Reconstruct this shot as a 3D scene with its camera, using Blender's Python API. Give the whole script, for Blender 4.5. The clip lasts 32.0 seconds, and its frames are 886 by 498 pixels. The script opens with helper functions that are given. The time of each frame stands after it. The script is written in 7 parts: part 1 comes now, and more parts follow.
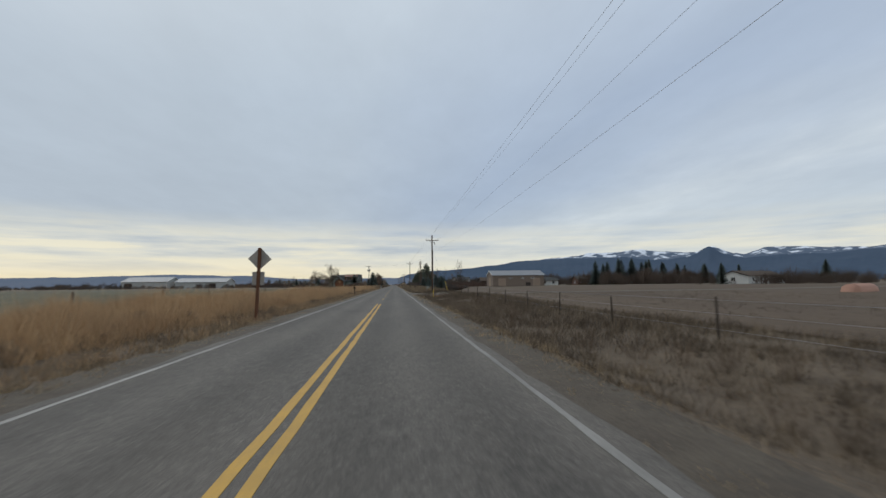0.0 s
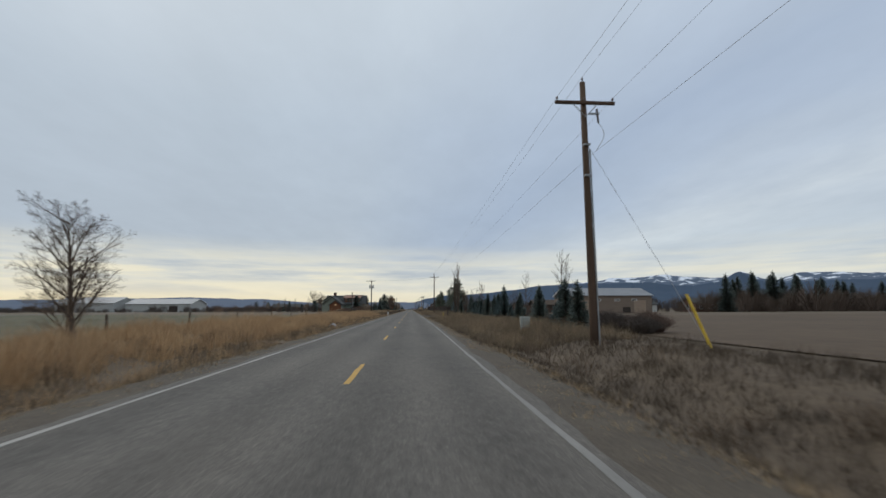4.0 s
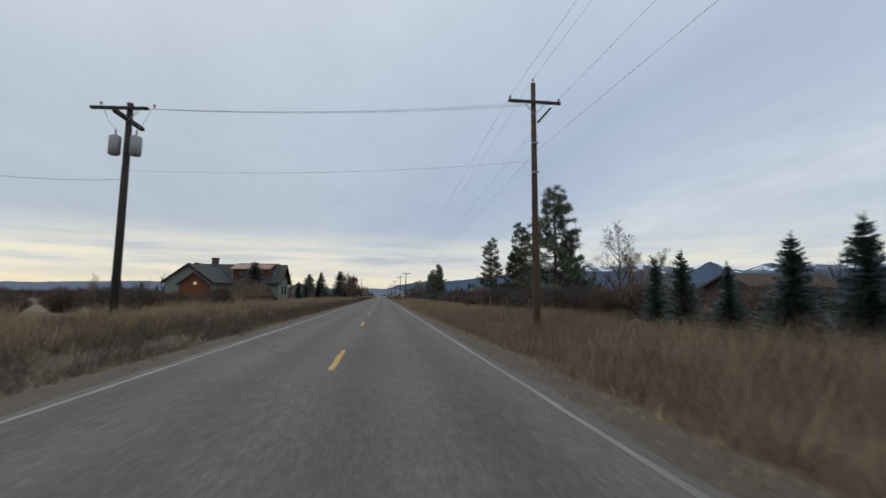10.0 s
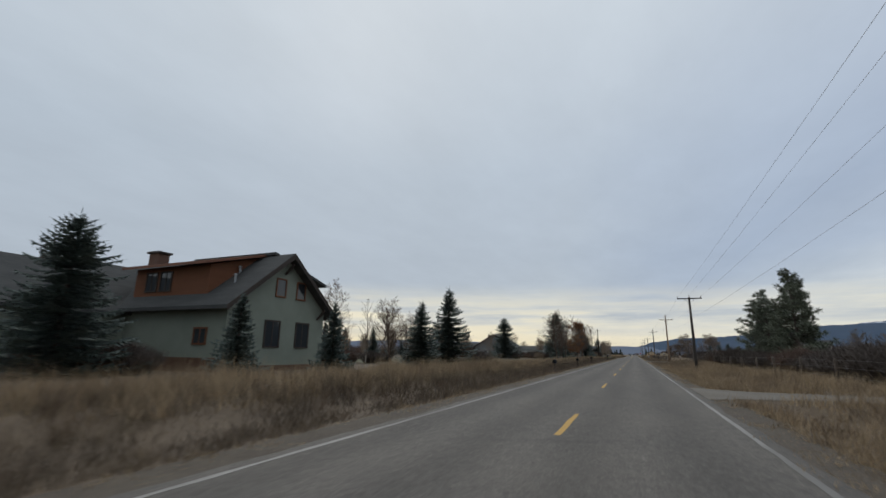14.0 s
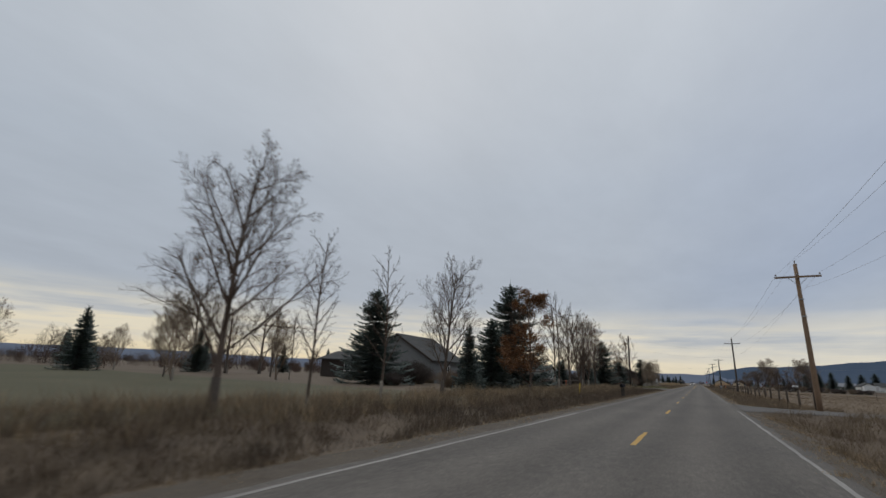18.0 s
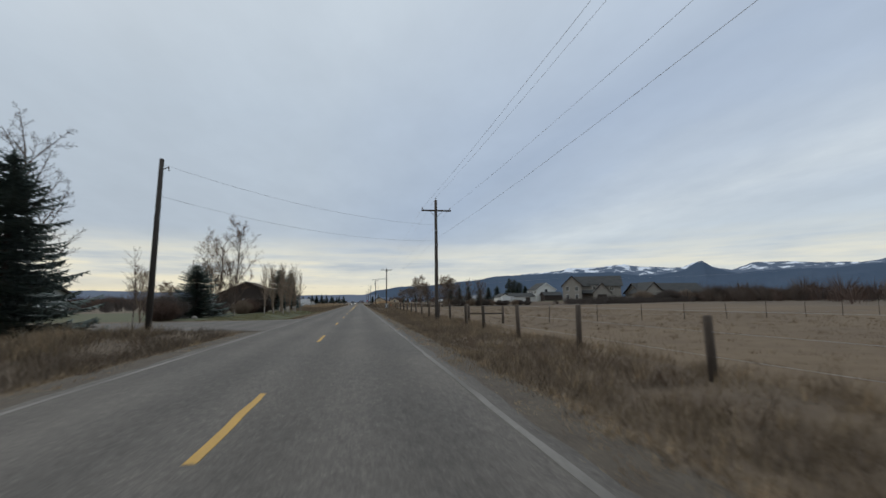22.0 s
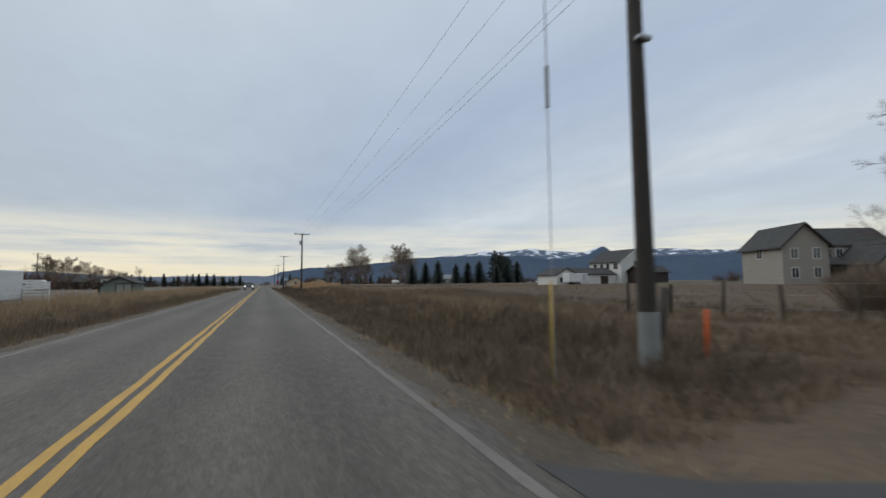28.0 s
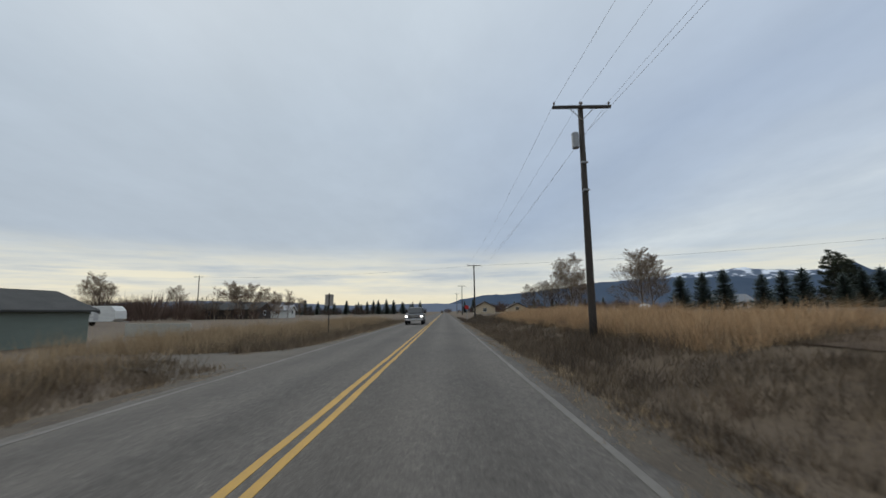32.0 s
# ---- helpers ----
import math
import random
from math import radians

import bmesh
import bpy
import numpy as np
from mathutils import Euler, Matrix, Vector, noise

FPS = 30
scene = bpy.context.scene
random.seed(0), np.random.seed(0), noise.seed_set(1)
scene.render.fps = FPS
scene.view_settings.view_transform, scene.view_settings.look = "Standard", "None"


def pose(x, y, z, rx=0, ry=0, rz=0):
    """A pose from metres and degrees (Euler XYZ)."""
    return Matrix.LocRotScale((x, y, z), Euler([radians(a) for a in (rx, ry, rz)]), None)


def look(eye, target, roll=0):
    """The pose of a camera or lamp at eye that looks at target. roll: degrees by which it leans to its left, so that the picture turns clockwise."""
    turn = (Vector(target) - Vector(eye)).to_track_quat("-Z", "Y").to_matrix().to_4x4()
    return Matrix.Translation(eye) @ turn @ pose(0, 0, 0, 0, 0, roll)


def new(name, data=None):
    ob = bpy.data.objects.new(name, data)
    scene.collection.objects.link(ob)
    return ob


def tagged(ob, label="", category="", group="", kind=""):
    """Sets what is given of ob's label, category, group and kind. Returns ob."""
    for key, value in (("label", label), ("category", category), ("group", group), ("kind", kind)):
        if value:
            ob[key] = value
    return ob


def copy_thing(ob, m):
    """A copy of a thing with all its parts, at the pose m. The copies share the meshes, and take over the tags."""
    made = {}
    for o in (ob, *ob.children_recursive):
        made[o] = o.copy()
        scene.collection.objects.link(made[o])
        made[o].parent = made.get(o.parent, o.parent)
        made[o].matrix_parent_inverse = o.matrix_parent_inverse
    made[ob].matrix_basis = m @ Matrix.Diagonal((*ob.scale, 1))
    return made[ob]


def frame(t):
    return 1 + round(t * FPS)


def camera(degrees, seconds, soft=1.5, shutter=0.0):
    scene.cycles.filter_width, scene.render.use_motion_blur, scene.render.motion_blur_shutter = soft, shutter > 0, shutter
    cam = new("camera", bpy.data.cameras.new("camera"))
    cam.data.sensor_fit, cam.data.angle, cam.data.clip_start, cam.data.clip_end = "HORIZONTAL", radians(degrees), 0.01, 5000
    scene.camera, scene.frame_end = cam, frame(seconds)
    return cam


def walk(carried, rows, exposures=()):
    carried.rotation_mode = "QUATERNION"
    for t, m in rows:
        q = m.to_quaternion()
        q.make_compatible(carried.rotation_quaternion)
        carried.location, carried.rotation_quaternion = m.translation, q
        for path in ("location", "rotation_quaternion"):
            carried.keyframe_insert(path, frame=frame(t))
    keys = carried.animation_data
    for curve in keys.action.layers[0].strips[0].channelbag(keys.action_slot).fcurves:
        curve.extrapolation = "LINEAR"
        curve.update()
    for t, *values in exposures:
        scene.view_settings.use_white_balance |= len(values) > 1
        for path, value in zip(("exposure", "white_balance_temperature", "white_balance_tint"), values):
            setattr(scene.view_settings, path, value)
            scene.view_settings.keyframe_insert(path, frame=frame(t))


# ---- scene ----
cam = camera(89.68, 32.0, soft=1.5, shutter=0.18)


def aim(x, y, z, yaw, pitch, roll):
    return pose(x, y, z, 90 + pitch, 0, yaw) @ pose(0, 0, 0, 0, 0, roll)


# seconds, x, y, z, yaw, pitch, roll
PATH = [
    (0, 1.10, 29.13, 1.39, -6.23, 4.48, -0.66),
    (0.5, 1.12, 37.57, 1.39, -6.13, 3.99, -1.00),
    (1, 1.12, 46.00, 1.39, -5.53, 3.74, -1.27),
    (1.5, 1.09, 54.46, 1.38, -5.07, 3.70, -1.05),
    (2, 1.11, 63.04, 1.38, -4.77, 3.66, -0.80),
    (2.5, 1.14, 71.80, 1.38, -4.32, 4.42, -0.41),
    (3, 1.15, 80.72, 1.38, -4.36, 5.61, -0.40),
    (3.5, 1.17, 89.73, 1.38, -4.23, 6.73, -0.32),
    (5.5, 1.30, 125.74, 1.40, -4.22, 8.95, 0.11),
    (6, 1.31, 134.78, 1.40, -6.87, 8.50, -0.54),
    (6.5, 1.24, 143.85, 1.38, -9.68, 8.08, -1.55),
    (7, 1.17, 152.97, 1.40, -12.03, 7.92, -1.74),
    (7.5, 1.15, 162.15, 1.38, -13.04, 8.00, -2.02),
    (8, 1.10, 171.42, 1.38, -11.06, 8.20, -1.33),
    (8.5, 1.02, 180.77, 1.38, -9.56, 8.04, -0.77),
    (9, 0.92, 190.11, 1.38, -8.59, 7.56, -0.70),
    (9.5, 0.90, 199.34, 1.38, -7.97, 6.91, -0.28),
    (10, 0.93, 208.50, 1.38, -7.69, 6.01, 0.34),
    (10.5, 0.89, 217.68, 1.38, -7.16, 5.57, 0.72),
    (11, 0.86, 226.91, 1.37, -6.48, 4.39, 0.51),
    (11.5, 0.96, 236.17, 1.38, -3.61, 3.64, -1.62),
    (12, 1.08, 245.41, 1.38, 4.50, 4.80, -2.48),
    (12.5, 1.16, 254.61, 1.38, 12.35, 6.38, -2.86),
    (13, 1.20, 263.75, 1.41, 18.70, 9.38, -1.65),
    (13.5, 1.29, 272.85, 1.38, 21.51, 11.50, -0.21),
    (14, 1.36, 281.85, 1.39, 22.89, 13.00, 0.75),
    (14.5, 1.40, 290.80, 1.38, 24.33, 14.81, 1.67),
    (15, 1.47, 299.67, 1.38, 24.97, 15.83, 2.31),
    (15.5, 1.58, 308.53, 1.39, 24.18, 15.93, 2.91),
    (17.5, 1.46, 343.41, 1.38, 28.35, 15.67, 2.09),
    (18, 1.42, 352.03, 1.38, 29.47, 15.49, 2.40),
    (18.5, 1.44, 360.61, 1.38, 30.36, 15.20, 2.85),
    (19, 1.48, 369.17, 1.38, 28.97, 14.27, 2.65),
    (19.5, 1.49, 377.73, 1.38, 19.10, 11.94, 0.73),
    (20, 1.53, 386.28, 1.38, 9.27, 9.97, -0.89),
    (20.5, 1.55, 394.77, 1.38, 1.43, 8.47, -1.69),
    (21, 1.52, 403.20, 1.38, -4.47, 7.22, -1.26),
    (21.5, 1.48, 411.59, 1.38, -7.09, 6.85, -1.02),
    (22, 1.44, 420.01, 1.38, -10.62, 6.66, -0.71),
    (22.5, 1.36, 428.49, 1.38, -14.41, 6.48, -0.31),
    (23, 1.38, 436.96, 1.38, -17.62, 6.44, 0.01),
    (23.5, 1.43, 445.37, 1.38, -20.57, 5.88, -0.16),
    (24, 1.41, 453.83, 1.37, -23.79, 5.17, 1.61),
    (24.5, 1.39, 462.33, 1.38, -25.98, 4.33, 1.07),
    (25, 1.41, 470.85, 1.38, -28.12, 3.92, 0.93),
    (25.5, 1.47, 479.35, 1.38, -29.80, 4.23, 3.05),
    (27.5, 1.57, 513.29, 1.37, -28.26, 3.24, 1.20),
    (28, 1.50, 521.73, 1.39, -21.94, 4.28, -0.52),
    (28.5, 1.44, 530.11, 1.38, -14.36, 5.69, -2.21),
    (29, 1.39, 538.43, 1.39, -8.77, 6.61, -2.47),
    (29.5, 1.39, 546.65, 1.38, -5.90, 6.76, -2.26),
    (30, 1.45, 554.78, 1.38, -3.31, 6.81, -2.06),
    (30.5, 1.56, 562.85, 1.38, -0.93, 7.05, -1.85),
    (31, 1.60, 570.88, 1.38, 0.54, 7.26, -1.63),
    (31.5, 1.57, 578.84, 1.38, 0.47, 7.61, -1.22),
    (32, 1.64, 586.73, 1.39, 0.12, 7.95, -0.80),
]
# seconds, stops, kelvin, tint
EXPOSURE = [(0, 0.0, 6350, 8.5), (4, 0.0, 6350, 8.5), (8, 0.02, 6350, 9.5), (10, 0.04, 6350, 10), (11, 0.09, 6380, 10.5), (12, 0.11, 6420, 10.5), (13, 0.02, 6450, 10), (15, -0.04, 6430, 9.5), (17, -0.16, 6600, 12), (18, -0.19, 6600, 12), (19, -0.08, 6550, 10), (20, 0.0, 6350, 9.5), (22, 0.0, 6350, 8.5), (27, 0.02, 6380, 9.5), (32, 0.0, 6350, 8.5)]
walk(cam, [(t, aim(*p)) for t, *p in PATH], EXPOSURE)

# ---- light ----
def lin(r, g, b):
    f = lambda c: c / 12.92 / 255 if c < 10.3 else ((c / 255 + 0.045) / 1.055) ** 2.4
    return (f(r), f(g), f(b), 1.0)


class Net:
    """Short hand for shader nodes."""

    def __init__(self, tree, fresh=True):
        self.t = tree
        if fresh:
            tree.nodes.clear()

    def n(self, kind, **kw):
        node = self.t.nodes.new("ShaderNode" + kind)
        for k, v in kw.items():
            if k.startswith("i_"):
                key = k[2:]
                node.inputs[int(key) if key.isdigit() else key].default_value = v
            else:
                setattr(node, k, v)
        return node

    def l(self, a, b):
        self.t.links.new(a, b)

    def math(self, op, a, b=None, clamp=False):
        node = self.n("Math", operation=op, use_clamp=clamp)
        for i, v in enumerate((a, b)):
            if v is None:
                continue
            if isinstance(v, (int, float)):
                node.inputs[i].default_value = v
            else:
                self.l(v, node.inputs[i])
        return node.outputs[0]

    def ramp(self, fac, stops, mode="LINEAR"):
        node = self.n("ValToRGB")
        cr = node.color_ramp
        cr.interpolation = mode
        while len(cr.elements) > 1:
            cr.elements.remove(cr.elements[-1])
        cr.elements[0].position, cr.elements[0].color = stops[0]
        for p, c in stops[1:]:
            cr.elements.new(p).color = c
        self.l(fac, node.inputs[0])
        return node.outputs[0]

    def mix(self, fac, a, b, mode="MIX"):
        node = self.n("Mix", data_type="RGBA", blend_type=mode)
        for i, v in ((0, fac), (6, a), (7, b)):
            if isinstance(v, (int, float, tuple)):
                node.inputs[i].default_value = v
            else:
                self.l(v, node.inputs[i])
        return node.outputs[2]


def grey(v):
    return (v, v, v, 1.0)


SUN_EL, SUN_AZ = radians(38), radians(-35)
world = bpy.data.worlds.new("overcast")
world.use_nodes = True
scene.world = world
w = Net(world.node_tree)
co = w.n("TexCoord").outputs["Generated"]
sep = w.n("SeparateXYZ")
w.l(co, sep.inputs[0])
dx, dy, dz = sep.outputs
zz = w.math("MAXIMUM", dz, 0.0)
den = w.math("ADD", zz, 0.10)
u, v = w.math("DIVIDE", dx, den), w.math("DIVIDE", dy, den)
flat = w.n("CombineXYZ")
w.l(u, flat.inputs[0])
w.l(w.math("MULTIPLY", v, 0.55), flat.inputs[1])
nz = w.n("TexNoise", i_Scale=0.75, i_Detail=6.0, i_Roughness=0.55)
w.l(flat.outputs[0], nz.inputs["Vector"])
nz2 = w.n("TexNoise", i_Scale=2.6, i_Detail=5.0, i_Roughness=0.6)
w.l(flat.outputs[0], nz2.inputs["Vector"])
# clouds by height above the horizon, towards the bright side and away from it
left = w.ramp(zz, [(0.0, lin(240, 222, 180)), (0.03, lin(242, 230, 200)), (0.07, lin(216, 218, 212)), (0.15, lin(180, 190, 201)), (0.38, lin(187, 198, 209)), (0.62, lin(205, 214, 222)), (1.0, lin(235, 240, 243))])
right = w.ramp(zz, [(0.0, lin(222, 221, 210)), (0.045, lin(228, 229, 221)), (0.10, lin(206, 214, 219)), (0.2, lin(192, 203, 216)), (0.38, lin(196, 207, 221)), (0.62, lin(211, 220, 229)), (1.0, lin(235, 240, 243))])
side = w.math("ADD", w.math("MULTIPLY", dx, 1.1), 0.42, True)
base = w.mix(side, left, right)
# the long dark roll of cloud that slants across the road
roll = w.math("ADD", w.math("SUBTRACT", u, 1.40), w.math("MULTIPLY", w.math("SUBTRACT", nz.outputs[0], 0.5), 1.1))
off = w.math("ADD", roll, w.math("MULTIPLY", v, 0.22))
band = w.math("SUBTRACT", 1.0, w.math("MULTIPLY", w.math("ABSOLUTE", off), 0.85), True)
lowcut = w.math("MULTIPLY", w.math("SUBTRACT", zz, 0.05), 12.0, True)
band = w.math("MULTIPLY", w.math("MULTIPLY", band, lowcut), w.math("MULTIPLY", w.math("ADD", dy, 0.1), 2.0, True))
sky1 = w.mix(w.math("MULTIPLY", band, 0.48), base, lin(150, 168, 196))
# paler streaks beyond the roll
pale = w.math("SUBTRACT", 1.0, w.math("MULTIPLY", w.math("ABSOLUTE", w.math("SUBTRACT", off, 1.25)), 1.3), True)
pale = w.math("MULTIPLY", w.math("MULTIPLY", pale, lowcut), w.math("MULTIPLY", nz2.outputs[0], 0.75))
sky1 = w.mix(pale, sky1, lin(224, 229, 230))
wisp = w.ramp(nz2.outputs[0], [(0.3, grey(0.94)), (0.5, grey(1.0)), (0.72, grey(1.07))])
sky2 = w.mix(0.7, sky1, wisp, "MULTIPLY")
low = w.n("CombineXYZ")
w.l(w.math("MULTIPLY", dx, 2.2), low.inputs[0])
w.l(w.math("MULTIPLY", dy, 2.2), low.inputs[1])
w.l(w.math("MULTIPLY", dz, 26.0), low.inputs[2])
nz3 = w.n("TexNoise", i_Scale=1.7, i_Detail=6.0, i_Roughness=0.58)
w.l(low.outputs[0], nz3.inputs["Vector"])
streak = w.ramp(nz3.outputs[0], [(0.33, lin(166, 176, 190)), (0.47, lin(220, 217, 206)), (0.58, lin(253, 240, 206))])
near = w.math("SUBTRACT", 1.0, w.math("MULTIPLY", w.math("ABSOLUTE", w.math("SUBTRACT", zz, 0.075)), 15.0), True)
sky2 = w.mix(w.math("MULTIPLY", near, w.math("SUBTRACT", 0.62, w.math("MULTIPLY", side, 0.22))), sky2, streak)
nish = w.n("TexSky", sky_type="NISHITA", sun_disc=False, sun_elevation=SUN_EL, sun_rotation=SUN_AZ)
clear = w.mix(1.0, nish.outputs[0], grey(0.07), "MULTIPLY")
cover = w.mix(0.94, clear, sky2)
bg = w.n("Background", i_Strength=1.0)
w.l(cover, bg.inputs[0])
w.l(bg.outputs[0], w.n("OutputWorld").inputs[0])

sun = new("sun", bpy.data.lights.new("sun", "SUN"))
sun.data.energy, sun.data.angle, sun.data.color = 0.9, radians(40), (1.0, 0.96, 0.9)
sun.matrix_world = look((0, 0, 0), (-math.sin(SUN_AZ) * math.cos(SUN_EL), -math.cos(SUN_AZ) * math.cos(SUN_EL), -math.sin(SUN_EL)))


# ---- materials ----
def mat(name, c1, c2, rough=0.8, scale=2.0, c3=None, fine=30.0, bump=0.3, metal=0.0, island=0.0, obrand=0.0, world_space=False, spec=0.3, stretch=(1, 1, 1)):
    """Two tones in large patches, a third in fine grain, and fine relief."""
    m = bpy.data.materials.new(name)
    m.use_nodes = True
    k = Net(m.node_tree)
    tc = k.n("NewGeometry").outputs["Position"] if world_space else k.n("TexCoord").outputs["Object"]
    mp = k.n("Mapping")
    mp.inputs["Scale"].default_value = stretch
    k.l(tc, mp.inputs[0])
    big = k.n("TexNoise", i_Scale=scale, i_Detail=5.0, i_Roughness=0.6)
    small = k.n("TexNoise", i_Scale=fine, i_Detail=4.0, i_Roughness=0.65)
    k.l(mp.outputs[0], big.inputs["Vector"])
    k.l(mp.outputs[0], small.inputs["Vector"])
    f = k.ramp(big.outputs[0], [(0.36, grey(0)), (0.64, grey(1))])
    col = k.mix(f, (*c1, 1), (*c2, 1))
    g = k.ramp(small.outputs[0], [(0.4, grey(0)), (0.7, grey(1))])
    third = c3 or tuple(c * 0.72 for c in c1)
    col = k.mix(k.math("MULTIPLY", g, 0.5), col, (*third, 1))
    if island or obrand:
        rnd = k.n("NewGeometry").outputs["Random Per Island"] if island else k.n("ObjectInfo").outputs["Random"]
        s = island or obrand
        col = k.mix(1.0, col, k.ramp(rnd, [(0, grey(1 - s)), (1, grey(1 + s))]), "MULTIPLY")
    p = k.n("BsdfPrincipled", i_Roughness=rough, i_Metallic=metal)
    p.inputs["Specular IOR Level"].default_value = spec
    k.l(col, p.inputs["Base Color"])
    if bump:
        b = k.n("Bump", i_Strength=bump, i_Distance=0.02)
        k.l(small.outputs[0], b.inputs["Height"])
        k.l(b.outputs[0], p.inputs["Normal"])
    k.l(p.outputs[0], k.n("OutputMaterial").inputs[0])
    return m


def glow_mat(name, col, s):
    m = bpy.data.materials.new(name)
    m.use_nodes = True
    k = Net(m.node_tree)
    e = k.n("Emission", i_Strength=s)
    e.inputs[0].default_value = (*col, 1)
    k.l(e.outputs[0], k.n("OutputMaterial").inputs[0])
    return m


